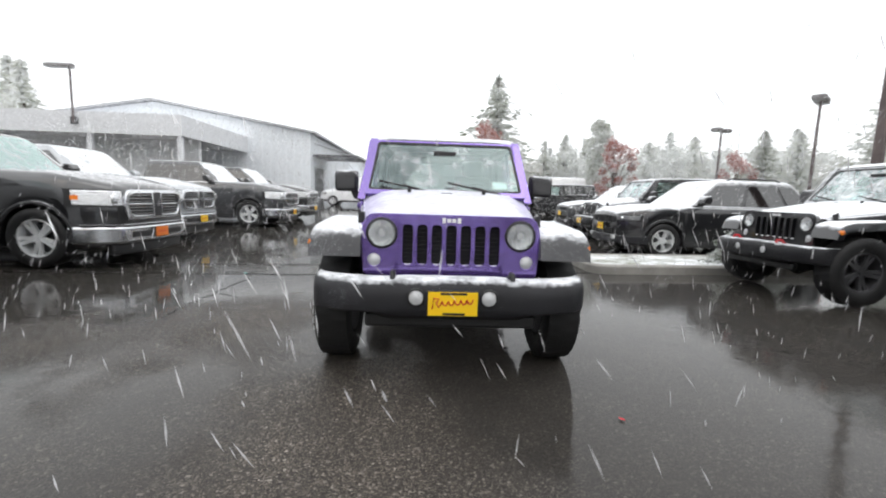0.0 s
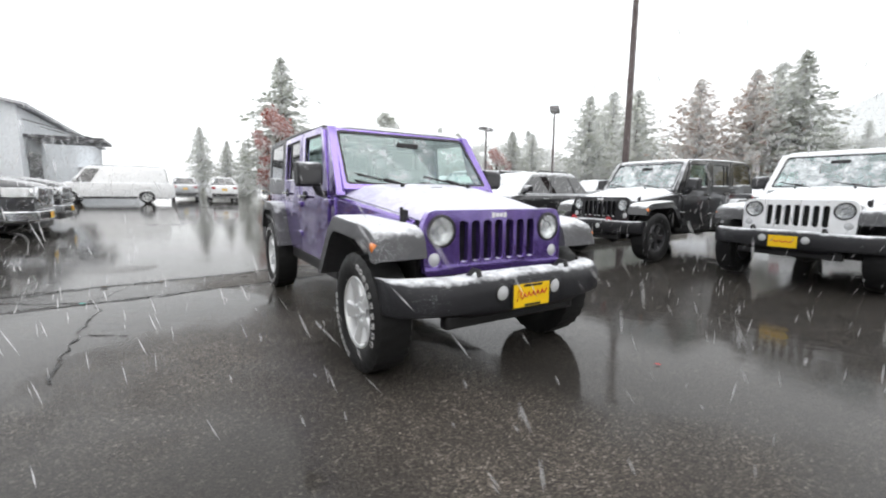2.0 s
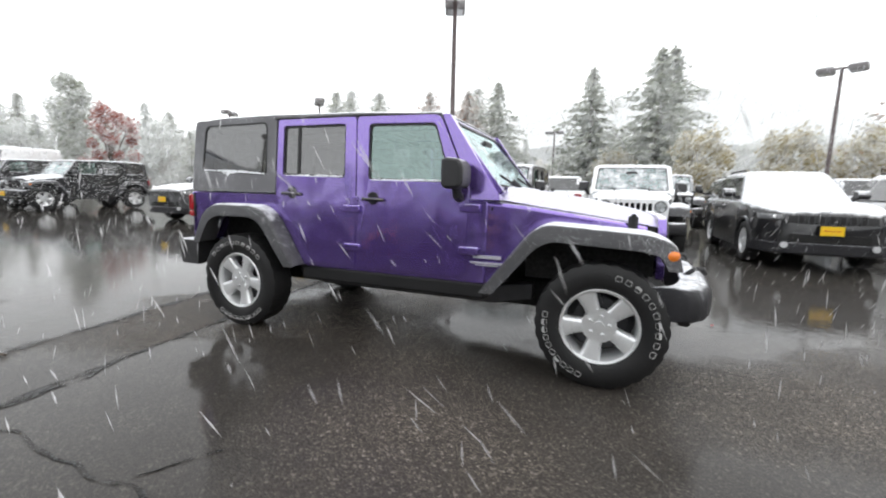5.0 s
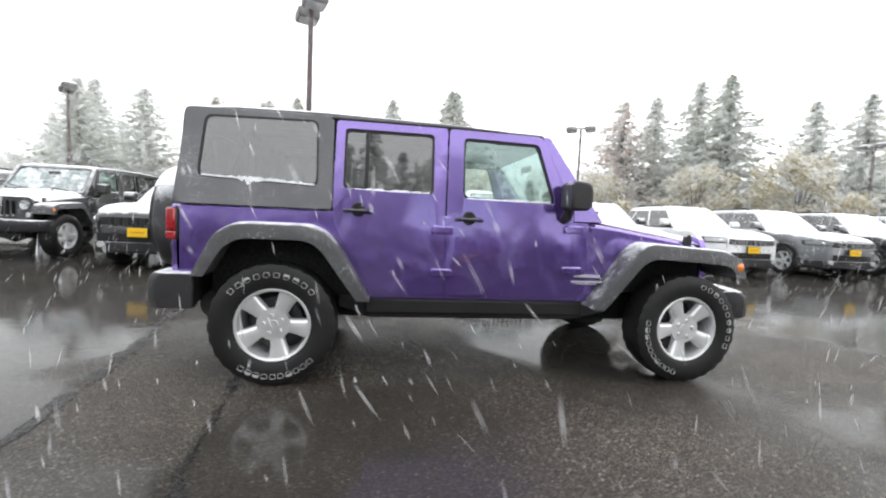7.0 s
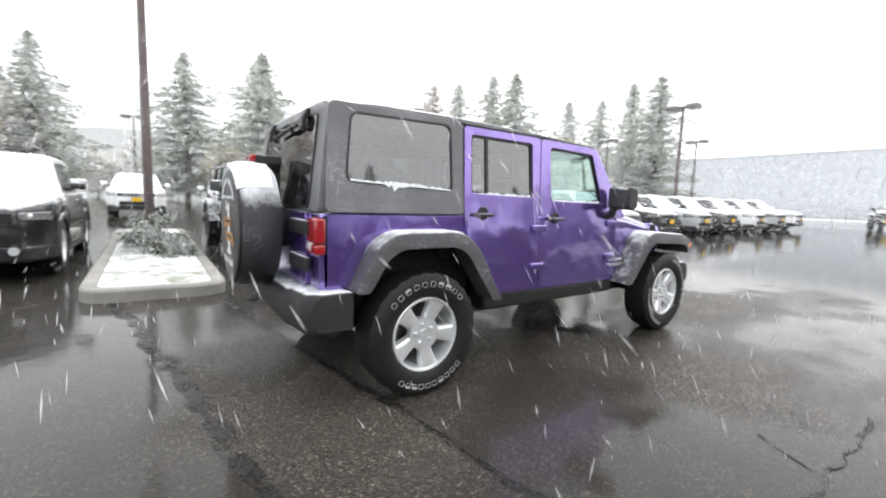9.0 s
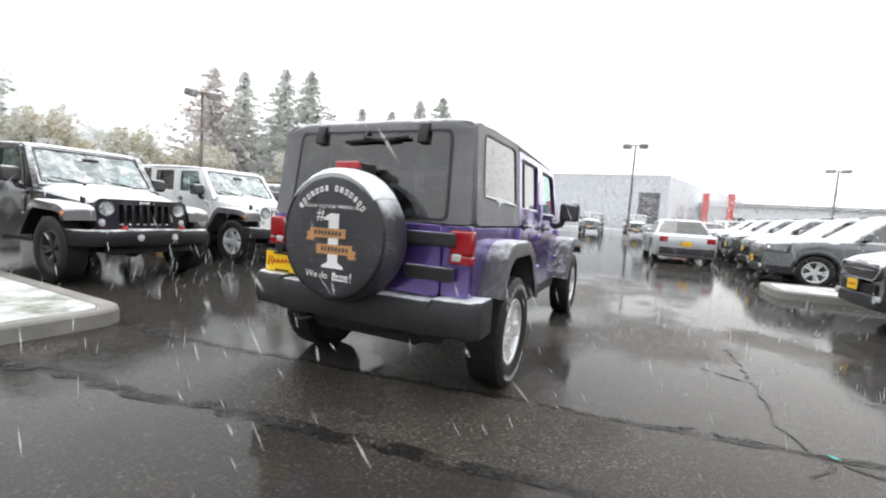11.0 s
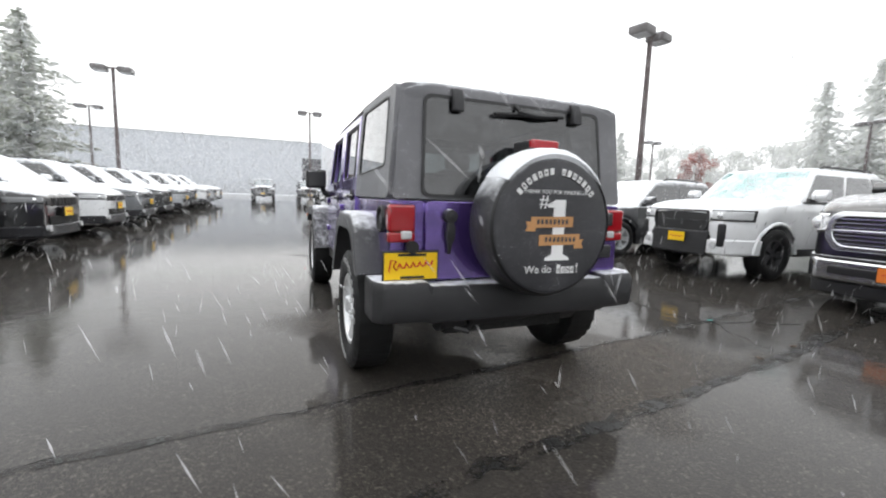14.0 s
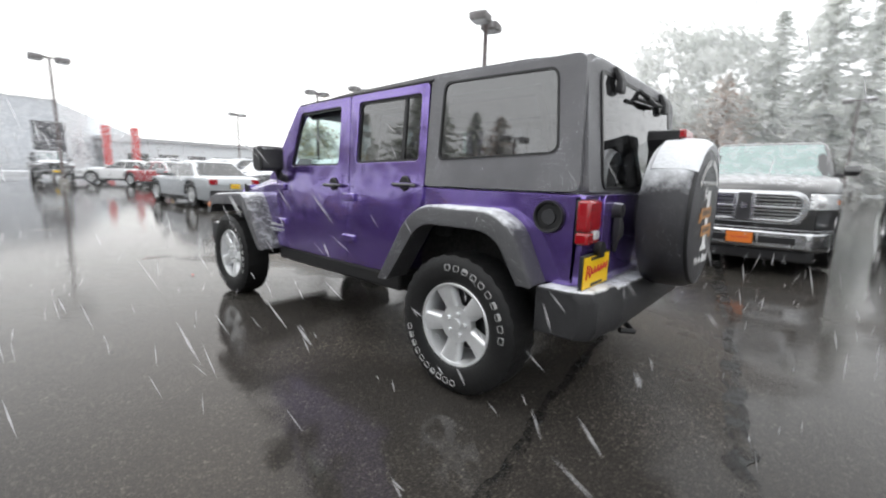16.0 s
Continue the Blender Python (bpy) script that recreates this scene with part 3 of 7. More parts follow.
def wagon(name, label, paint, hood, hero=False, group="", wheels="wagon", bumper="plastic_bumper", plate_mat="plate_yellow", flare="plastic_flare", top="hardtop", seed=0):
    car = thing(name, label, "car", group)
    P, H, K, F = MAT[paint], MAT[hood], MAT["plastic_black"], MAT[flare]
    T = MAT[top]

    # tub, with the rear wheel cut-outs
    prof = round_poly([(-0.70, 0.57), (0.86, 0.57), (1.10, 0.97), (1.22, 1.03), (1.72, 1.03), (1.84, 0.97), (1.93, 0.72), (2.10, 0.72), (2.115, 1.16), (-0.70, 1.16)], [0.02, 0.04, 0.1, 0.05, 0.05, 0.1, 0.03, 0.03, 0.03, 0.02])
    rings = []
    for x, dz in ((-0.785, -0.004), (-0.77, 0), (0.77, 0), (0.785, -0.004)):
        rings.append([(x, u, min(v, 1.16 + dz)) for u, v in prof])
    part("body_tub", loft(rings), P, car, bevel=0.008)
    # fender sides, tapering to the grille
    rings = []
    for y, w, zt, zb in ((-0.56, 0.786, 1.165, 0.58), (-0.80, 0.755, 1.145, 0.58), (-0.95, 0.735, 1.13, 0.80), (-1.10, 0.712, 1.11, 0.93), (-1.25, 0.69, 1.09, 0.945), (-1.55, 0.645, 1.05, 0.93), (-1.72, 0.618, 1.02, 0.90)):
        rings.append([(-w, y, zb), (-w, y, zt - 0.02), (-w + 0.02, y, zt), (w - 0.02, y, zt), (w, y, zt - 0.02), (w, y, zb)])
    part("fender_panel", loft(rings), P, car, bevel=0.006)
    # hood, crowned
    rings = []
    for y, w, zt, ze in ((-0.735, 0.725, 1.262, 1.172), (-0.76, 0.722, 1.268, 1.168), (-1.05, 0.692, 1.228, 1.125), (-1.40, 0.640, 1.168, 1.078), (-1.68, 0.598, 1.112, 1.036), (-1.765, 0.582, 1.085, 1.020), (-1.80, 0.570, 1.055, 1.012)):
        ring = [(-w, y, ze)]
        for k in range(13):
            t = -1 + k / 6
            ring.append((t * w * 0.965, y, ze + 0.012 + (zt - ze - 0.012) * (1 - abs(t) ** 3.2) ** 0.55))
        ring.append((w, y, ze))
        rings.append(ring)
    part("hood", loft(rings), H, car)
    part("cowl", box(-0.70, 0.70, -0.74, -0.60, 1.15, 1.235), K, car, bevel=0.01)
    # grille with seven slots and round lamp openings
    gl = round_poly([(-0.585, 0.67), (0.585, 0.67), (0.605, 0.98), (0.56, 1.085), (-0.56, 1.085), (-0.605, 0.98)], [0.03, 0.03, 0.05, 0.07, 0.07, 0.05], 4)
    slots = [round_poly([(x - 0.034, 0.745), (x + 0.034, 0.745), (x + 0.034, 1.015), (x - 0.034, 1.015)], 0.032, 4) for x in (i * 0.0975 for i in range(-3, 4))]
    ring = lambda cx, cz, r, n=24: [(cx + r * math.cos(2 * math.pi * k / n), cz + r * math.sin(2 * math.pi * k / n)) for k in range(n)]
    eyes = [ring(s * 0.465, 0.953, 0.098) for s in (-1, 1)] + [ring(s * 0.515, 0.775, 0.045, 16) for s in (-1, 1)]
    part("grille", plate(gl, slots + eyes, lambda u, v, d: (u, -1.842 + (v - 0.67) * 0.03 + d, v), 0.05), P, car, bevel=0.006)
    part("radiator", box(-0.585, 0.585, -1.775, -1.722, 0.69, 1.02), MAT["dark"], car, "black radiator mesh behind the slots")
    for i in range(-3, 4):
        bm = bmesh.new()
        for k in range(9):
            z = 0.76 + k * 0.028
            box(i * 0.0975 - 0.032, i * 0.0975 + 0.032, -1.785, -1.781, z, z + 0.003, bm)
        part("grille_mesh", bm, MAT["trim_black"], car)
    for s in (-1, 1):
        c = (s * 0.465, -1.825, 0.953)
        lamp = part("headlight", lathe([(0.088, -0.012), (0.092, -0.024), (0.104, -0.018), (0.106, -0.006), (0.098, 0.012), (0.09, 0.03)], 40, None, c, "y"), MAT["trim_black"], car, "round clear headlight in a black ring")
        part("reflector", lathe([(0.012, 0.052), (0.03, 0.046), (0.05, 0.036), (0.07, 0.018), (0.088, -0.008)], 36, None, c, "y", lambda i, j: 0.0035 * (i % 3 == 0) * (j > 0)), MAT["reflector"], lamp, "bright faceted bowl")
        part("lens_bezel", lathe([(0.030, 0.0), (0.036, -0.006), (0.040, 0.006)], 28, None, c, "y"), MAT["chrome"], lamp)
        part("bulb", disc(0.022, -0.002, 0.05, c, "y", 16), MAT["lamp_clear"], lamp)
        lens = part("lens", lathe([(0.0005, -0.028), (0.045, -0.025), (0.08, -0.016), (0.094, -0.004)], 32, None, c, "y"), MAT["glass_lens"], lamp)
        lens.visible_shadow = False
        c2 = (s * 0.515, -1.828, 0.775)
        part("turn_signal", lathe([(0.0005, -0.018), (0.03, -0.014), (0.044, 0), (0.046, 0.02)], 24, None, c2, "y"), MAT["lamp_clear"], car, "small round clear turn signal")
    # badge above the slots: four plain pale bars
    for x, w, h in ((-0.052, 0.022, 0.036), (-0.018, 0.026, 0.026), (0.016, 0.026, 0.026), (0.050, 0.024, 0.034)):
        part("badge_bar", box(x - w / 2, x + w / 2, -1.836, -1.826, 1.047 - h / 2, 1.047 + h / 2), MAT["ink_white"], car, "silver badge bar")
    # front bumper
    prof = [(0.445, 0.075), (0.455, 0.035), (0.49, 0.006), (0.53, 0.0), (0.61, 0.0), (0.655, 0.012), (0.688, 0.045), (0.70, 0.09), (0.70, 0.20), (0.445, 0.16)]
    rings = []
    for x in (-0.888, -0.878, -0.85, -0.78, -0.66, -0.50, -0.42, -0.30, 0, 0.30, 0.42, 0.50, 0.66, 0.78, 0.85, 0.878, 0.888):
        a = abs(x)
        y0 = -2.155 + (0.012 if a > 0.4 else 0) + max(0, a - 0.45) ** 1.7 * 0.55 + max(0, a - 0.80) ** 2 * 9
        lo = 0.0 if a < 0.42 else min(0.045, (a - 0.42) * 0.6)
        rings.append([(x, y0 + d, max(z, 0.44 + lo) if z < 0.5 else z - (0.012 if a > 0.4 else 0)) for z, d in prof])
    part("front_bumper", loft(rings), MAT[bumper], car, bevel=0.012)
    part("air_dam", box(-0.55, 0.55, -2.03, -1.95, 0.37, 0.46), MAT["trim_black"], car, bevel=0.02)
    for s in (-1, 1):
        c = (s * 0.222, -2.15, 0.594)
        fog = part("fog_lamp", lathe([(0.058, 0.02), (0.058, -0.006), (0.047, -0.012), (0.045, 0.0)], 24, None, c, "y"), MAT["trim_black"], car)
        part("lens", lathe([(0.0005, -0.016), (0.03, -0.013), (0.046, -0.004)], 24, None, c, "y"), MAT["lamp_clear"], fog)
        hk = "hook_red" if bumper != "plastic_bumper" else "trim_black"
        part("tow_hook", tube([(s * 0.37, -1.99, 0.68), (s * 0.37, -2.05, 0.735), (s * 0.37, -2.10, 0.735), (s * 0.37, -2.115, 0.70)], 0.016, 8), MAT[hk], car)
    # plate: a dealer's card in a dark frame, its script a plain red stroke
    if plate_mat:
        pl = part("front_plate", box(-0.158, 0.158, -2.172, -2.158, 0.486, 0.644), MAT["trim_black"], car, bevel=0.004)
        dealer_card(pl, 0, -2.173, 0.565, -1, plate_mat, hero)
    # flares
    fr_out = [(-0.70, 0.55), (-1.00, 0.95), (-1.11, 1.035), (-1.72, 1.00), (-1.86, 0.95), (-1.895, 0.80)]
    fr_in = [(-1.82, 0.80), (-1.79, 0.90), (-1.69, 0.925), (-1.15, 0.95), (-1.06, 0.90), (-0.79, 0.55)]
    re_out = [(0.86, 0.58), (1.10, 0.98), (1.23, 1.065), (1.70, 1.065), (1.83, 0.99), (1.96, 0.72)]
    re_in = [(1.88, 0.72), (1.77, 0.93), (1.67, 0.985), (1.27, 0.985), (1.18, 0.93), (0.95, 0.58)]
    for nm, o, i, x0 in (("front_flare", fr_out, fr_in, 0.60), ("rear_flare", re_out, re_in, 0.76)):
        pts = round_poly(o + i, [0.0, 0.08, 0.08, 0.06, 0.06, 0, 0, 0.05, 0.05, 0.06, 0.06, 0], 3)
        for s in (-1, 1):
            bm = bmesh.new()
            rings = []
            for x, sh in ((x0, 0.0), (0.90, 0.0), (0.928, -0.010), (0.938, -0.03)):
                rings.append([(s * x, u, v + (sh if v > 0.85 else sh * 0.3)) for u, v in pts])
            part(nm, loft(rings, bm), F, car, "grey textured plastic wheel flare dusted with snow", bevel=0.006)
    for s in (-1, 1):
        part("side_marker", lathe([(0.0005, s * 0.016), (0.022, s * 0.012), (0.034, s * 0.002), (0.035, -s * 0.01)], 20, None, (s * 0.932, -1.838, 0.88), "x"), MAT["lamp_orange"], car, "round orange side marker")
        part("wheelhouse", box(min(s * 0.42, s * 0.62), max(s * 0.42, s * 0.62), 0.95, 1.94, 0.56, 1.06), MAT["dark"], car)
        part("inner_fender", box(min(s * 0.30, s * 0.60), max(s * 0.30, s * 0.60), -1.75, -0.95, 0.62, 0.99), MAT["dark"], car)
    # doors, with windows through them
    side = lambda s: (lambda u, v, d: (s * (lean(v) + 0.010 - d), u, v))
    fd = round_poly([(-0.545, 0.605), (0.351, 0.605), (0.354, 1.765), (-0.325, 1.752), (-0.575, 1.215)], [0.07, 0.05, 0.03, 0.05, 0.04], 4)
    fw = round_poly([(-0.435, 1.275), (0.245, 1.285), (0.25, 1.705), (-0.295, 1.695)], 0.035, 3)
    rd = round_poly([(0.361, 0.605), (0.84, 0.605), (1.10, 1.03), (1.128, 1.15), (1.118, 1.768), (0.364, 1.765)], [0.05, 0.06, 0.1, 0.06, 0.03, 0.03], 4)
    rw = round_poly([(0.452, 1.298), (1.065, 1.312), (1.06, 1.712), (0.458, 1.712)], 0.03, 3)
    for s in (-1, 1):
        for nm, outer, hole, gm, hy, hz, cut in (("front_door", fd, fw, "glass_clear", 0.19, 1.137, 0), ("rear_door", rd, rw, "glass_tint", 0.955, 1.162, 1)):
            door = part(nm, plate(outer, [hole], side(s), 0.045), P, car, bevel=0.009)
            ins = lambda u, v, d, s=s: (s * (lean(v) - 0.012 - d), u, v)
            if not (hero and s > 0 and not cut):         # the driver's window is rolled down
                pane = part("window", plate(hole, [], ins, 0), MAT[gm], door)
                pane.visible_shadow = False
            cu, cv = sum(p[0] for p in hole) / len(hole), sum(p[1] for p in hole) / len(hole)
            seal = [(cu + (u - cu) * 0.955, cv + (v - cv) * 0.93) for u, v in hole]
            part("window_seal", plate(hole, [seal], lambda u, v, d, s=s: (s * (lean(v) - 0.002 - d), u, v), 0.02), MAT["trim_black"], door)
            if cut:
                part("window_divider", plate([(0.90, 1.302), (0.925, 1.302), (0.925, 1.71), (0.90, 1.71)], [], lambda u, v, d, s=s: (s * (lean(v) - 0.004 - d), u, v), 0.02), MAT["trim_black"], door)
            # snow along the sill of the window
            sn = [(hole[0][0] + 0.03, min(p[1] for p in hole) + 0.004)]
            rnd = random.Random(seed + int(hy * 100) + s)
            u0, u1, vb = min(p[0] for p in hole) + 0.03, max(p[0] for p in hole) - 0.03, min(p[1] for p in hole) + 0.006
            top_edge = [(u1 - (u1 - u0) * k / 22, vb + 0.006 + 0.012 * rnd.random()) for k in range(23)]
            if s < 0 or not hero:
                part("sill_snow", plate([(u0, vb), (u1, vb)] + top_edge, [], lambda u, v, d, s=s: (s * (lean(v) + 0.004 - d), u, v), 0.02), MAT["snow"], door, "thin snow on the window sill")
            # handle: black bar over a dished pocket, lock beside it
            x = lean(hz) + 0.012
            part("handle", tube([(s * x, hy + 0.095, hz), (s * (x + 0.035), hy + 0.07, hz + 0.004), (s * (x + 0.040), hy - 0.05, hz + 0.004), (s * x, hy - 0.085, hz)], 0.014, 8), MAT["plastic_gloss"], door, "black plastic door handle")
            part("handle_pocket", lathe([(0.0005, s * 0.002), (0.04, s * 0.004), (0.048, -s * 0.004)], 20, None, (s * x, hy + 0.005, hz + 0.012), "x"), MAT["trim_black"], door)
            # outside hinges
            hyy = -0.60 if nm == "front_door" else 0.36
            for zz in (0.80, 1.10) if nm == "front_door" else (0.76, 1.06):
                part("hinge", box(*sorted((s * 0.79, s * 0.818)), hyy - 0.055, hyy + 0.095, zz - 0.028, zz + 0.028), P, door, bevel=0.008)
    # mirrors
    for s in (-1, 1):
        arm = part("mirror", loft([[(s * x, -0.50 + dy, 1.33 + dz) for dy, dz in ((-0.07, -0.095), (0.03, -0.10), (0.055, -0.07), (0.055, 0.075), (0.03, 0.105), (-0.06, 0.095), (-0.095, 0.055), (-0.095, -0.06))] for x in (0.835, 0.855, 1.02, 1.04)]), K, car, "black plastic door mirror", bevel=0.02)
        part("mirror_glass", box(*sorted((s * 0.87, s * 1.0)), -0.452, -0.448, 1.265, 1.40), MAT["chrome"], arm)
        part("mirror_arm", tube([(s * 0.79, -0.50, 1.17), (s * 0.85, -0.50, 1.19), (s * 0.88, -0.50, 1.26)], 0.035, 8), K, arm)
    # windshield frame and glass
    wz = lambda t: (-0.80 + 0.43 * t, 1.215 + 0.535 * t)
    wf = lambda u, v, d: (u, wz(v)[0] + d * 0.8, wz(v)[1] - d * 0.5)
    fo = round_poly([(-0.735, 0), (0.735, 0), (0.675, 1.0), (-0.675, 1.0)], [0.02, 0.02, 0.06, 0.06], 4)
    fh = round_poly([(-0.702, 0.075), (0.702, 0.075), (0.655, 0.955), (-0.655, 0.955)], 0.05, 4)
    ws = part("windshield_frame", plate(fo, [fh], wf, 0.05), P, car, bevel=0.008)
    for s in (-1, 1):
        ap = round_poly([(-0.805, 1.16), (-0.580, 1.16), (-0.580, 1.222), (-0.330, 1.758), (-0.385, 1.762)], [0.02, 0.0, 0.0, 0.01, 0.02], 2)
        part("pillar", plate(ap, [], lambda u, v, d, s=s: (s * (lean(v) + 0.004 - (v - 1.16) * 0.03 - d), u, v), 0.07), P, ws, bevel=0.01)
    g = part("windshield", plate(fh, [], lambda u, v, d: wf(u, v, d + 0.012), 0), MAT["glass_shield" if hero else "glass_rime"], ws)
    g.visible_shadow = False
    part("windshield_seal", plate(fh, [[(u * 0.97, 0.51 + (v - 0.51) * 0.93) for u, v in fh]], lambda u, v, d: wf(u, v, d + 0.004), 0.012), MAT["trim_black"], ws)
    if hero:
        part("price_card", plate([(0.44, 0.16), (0.58, 0.16), (0.575, 0.28), (0.435, 0.28)], [], lambda u, v, d: wf(u, v, d + 0.02), 0.002), MAT["ink_white"], car, "pale price card behind the windscreen")
    for x0 in (0.52, -0.10):
        a, b = Vector((x0 - 0.02, wz(0.02)[0] - 0.03, wz(0.02)[1] + 0.01)), Vector((x0 - 0.50, wz(0.20)[0] - 0.025, wz(0.20)[1] + 0.012))
        wp = part("wiper", tube([a, a.lerp(b, 0.55) + Vector((0, -0.02, 0.012)), b.lerp(a, 0.45)], 0.010, 6), MAT["trim_black"], car, "black windscreen wiper")
        part("wiper_blade", tube([b.lerp(a, 0.98), b], 0.009, 6), MAT["rubber"], wp)
    # hard top: roof shell, quarter panels, rear frame
    rings = []
    for y, w, z, e in ((-0.375, 0.680, 1.756, 0.03), (-0.30, 0.715, 1.797, 0.03), (0.35, 0.740, 1.822, 0.03), (1.20, 0.745, 1.840, 0.035), (1.75, 0.745, 1.838, 0.04), (1.95, 0.742, 1.829, 0.045), (2.02, 0.738, 1.818, 0.05), (2.052, 0.730, 1.803, 0.05), (2.068, 0.722, 1.782, 0.045)):
        ring = [(-w - 0.001, y, z - 0.062)]
        for k in range(17):
            t = -1 + k / 8
            ring.append((t * w, y, z - e * abs(t) ** 11))
        ring.append((w + 0.001, y, z - 0.062))
        ring += [(w - 0.05, y, z - 0.075), (-w + 0.05, y, z - 0.075)]
        rings.append(ring)
    part("roof_shell", loft(rings), T, car, "black grained hard top dusted with snow")
    part("roof_seam", box(-0.69, 0.69, 0.345, 0.357, 1.742, 1.802), MAT["dark"], car)
    qo = round_poly([(1.135, 1.165), (2.10, 1.165), (2.065, 1.785), (1.135, 1.785)], [0.02, 0.05, 0.05, 0.02], 4)
    qh = round_poly([(1.232, 1.315), (1.975, 1.345), (1.935, 1.735), (1.24, 1.748)], 0.05, 4)
    for s in (-1, 1):
        q = part("quarter_panel", plate(qo, [qh], side(s), 0.05), T, car, bevel=0.012)
        gq = part("quarter_window", plate(qh, [], lambda u, v, d, s=s: (s * (lean(v) + 0.006 - d), u, v), 0), MAT["glass_tint"], q, "dark tinted quarter window")
        gq.visible_shadow = False
        part("window_seal", plate([(1.6 + (u - 1.6) * 1.015, 1.53 + (v - 1.53) * 1.02) for u, v in qh], [[(1.6 + (u - 1.6) * 0.985, 1.53 + (v - 1.53) * 0.97) for u, v in qh]], lambda u, v, d, s=s: (s * (lean(v) + 0.014 - d), u, v), 0.008), MAT["trim_black"], gq)
        rnd = random.Random(31 + seed + s)
        lo, hi = [], []
        for k in range(41):
            u = 1.25 + 0.70 * k / 40
            base = 1.322 + 0.028 * k / 40
            lo.append((u, base - 0.004 - 0.045 * max(0, math.sin(u * 13 + s)) ** 3 * rnd.random()))
            hi.append((u, base + 0.003 + 0.012 * rnd.random() ** 2 + 0.008 * max(0, math.sin(u * 9))))
        if s < 0 or not hero:
            part("sill_snow", plate(lo + hi[::-1], [], lambda u, v, d, s=s: (s * (lean(v) + 0.016 - d), u, v), 0.014), MAT["snow"], q, "ragged snow along the window edge")
    # drip rail above the doors, in body paint below the top
    for s in (-1, 1):
        part("door_rail", tube([(s * 0.735, -0.33, 1.757), (s * 0.747, 0.3, 1.771), (s * 0.749, 1.15, 1.774)], 0.010, 6), K, car)
    # tail: gate, glass, lamps
    back = lambda u, v, d: (u, 2.135 - max(0, v - 1.15) * 0.12 - d, v)
    corner = [round_poly([(s * 0.60, 0.725), (s * 0.785, 0.725), (s * 0.785, 1.155), (s * 0.60, 1.155)], 0.015, 2) for s in (-1, 1)]
    for cpoly in corner:
        part("rear_corner", plate(cpoly, [], lambda u, v, d: (u, 2.125 - d, v), 0.05), P, car, bevel=0.01)
    gate = part("tailgate", plate(round_poly([(-0.592, 0.715), (0.592, 0.715), (0.592, 1.155), (-0.592, 1.155)], 0.03, 3), [], lambda u, v, d: (u, 2.142 - d, v), 0.05), P, car, bevel=0.012)
    gf = round_poly([(-0.775, 1.165), (0.775, 1.165), (0.728, 1.79), (-0.728, 1.79)], [0.03, 0.03, 0.05, 0.05], 4)
    gh = round_poly([(-0.615, 1.185), (0.615, 1.185), (0.59, 1.735), (-0.59, 1.735)], 0.05, 4)
    part("rear_frame", plate(gf, [gh], lambda u, v, d: back(u, v, d), 0.06), T, car, bevel=0.015)
    rg = part("rear_window", plate([(u * 0.988, 1.45 + (v - 1.45) * 0.988) for u, v in gh], [], lambda u, v, d: back(u, v, d - 0.006), 0), MAT["glass_back" if hero else "glass_tint"], car, "dark tinted lift-up rear window")
    rg.visible_shadow = False
    part("window_seal", plate([(u * 1.012, 1.45 + (v - 1.45) * 1.022) for u, v in gh], [[(u * 0.985, 1.45 + (v - 1.45) * 0.965) for u, v in gh]], lambda u, v, d: back(u, v, d - 0.009), 0.008), MAT["trim_black"], rg)
    for s in (-1, 1):
        part("glass_hinge", loft([[(s * 0.405 - 0.034, y0, z0), (s * 0.405 + 0.034, y0, z0), (s * 0.405 + 0.034, y1, z1), (s * 0.405 - 0.034, y1, z1)] for y0, z0, y1, z1 in ((2.03, 1.785, 2.03, 1.76), (2.085, 1.782, 2.07, 1.755), (2.115, 1.72, 2.085, 1.715), (2.118, 1.655, 2.085, 1.655))]), K, car, "black rear glass hinge", bevel=0.008)
    rwp = part("rear_wiper", tube([(0.02, 2.07, 1.735), (0.02, 2.12, 1.69), (-0.10, 2.12, 1.675), (-0.22, 2.115, 1.683)], 0.014, 6), MAT["trim_black"], car, "black rear wiper")
    part("wiper_blade", tube([(0.18, 2.108, 1.665), (-0.30, 2.105, 1.69)], 0.012, 6), MAT["rubber"], rwp)
    for s in (-1, 1):
        tl = part("tail_lamp", box(*sorted((s * 0.648, s * 0.798)), 2.085, 2.138, 0.925, 1.135), MAT["trim_black"], car, bevel=0.012)
        part("red_lens", box(*sorted((s * 0.655, s * 0.806)), 2.095, 2.158, 0.985, 1.132), MAT["lamp_red"], tl, "red tail lamp lens", bevel=0.014)
        part("red_lens", box(*sorted((s * 0.655, s * 0.806)), 2.095, 2.156, 0.928, 0.983), MAT["lamp_red"], tl, "red tail lamp lens", bevel=0.010)
        part("clear_lens", box(*sorted((s * 0.672, s * 0.735)), 2.10, 2.163, 0.945, 0.992), MAT["lamp_clear"], tl, "clear reversing lens", bevel=0.010)
    for z in (0.86, 1.07):
        part("gate_hinge", box(-0.70, -0.36, 2.142, 2.178, z - 0.042, z + 0.042), K, gate, "black tailgate hinge", bevel=0.012)
    lt = part("gate_latch", lathe([(0.0005, 0.05), (0.036, 0.045), (0.04, 0.0)], 20, None, (0.455, 2.142, 1.075), "y"), K, gate, "black tailgate latch")
    part("latch_grip", loft([[(0.455 + dx, 2.148 + y, z) for dx, y in ((-w, 0), (w, 0), (w, dd), (-w, dd))] for z, w, dd in ((1.06, 0.016, 0.03), (1.0, 0.026, 0.045), (0.95, 0.026, 0.045), (0.92, 0.014, 0.03), (0.86, 0.010, 0.02))]), K, lt, bevel=0.008)
    # spare wheel in its vinyl cover
    sy0, sc = 2.215, (-0.02, 0, 1.045)
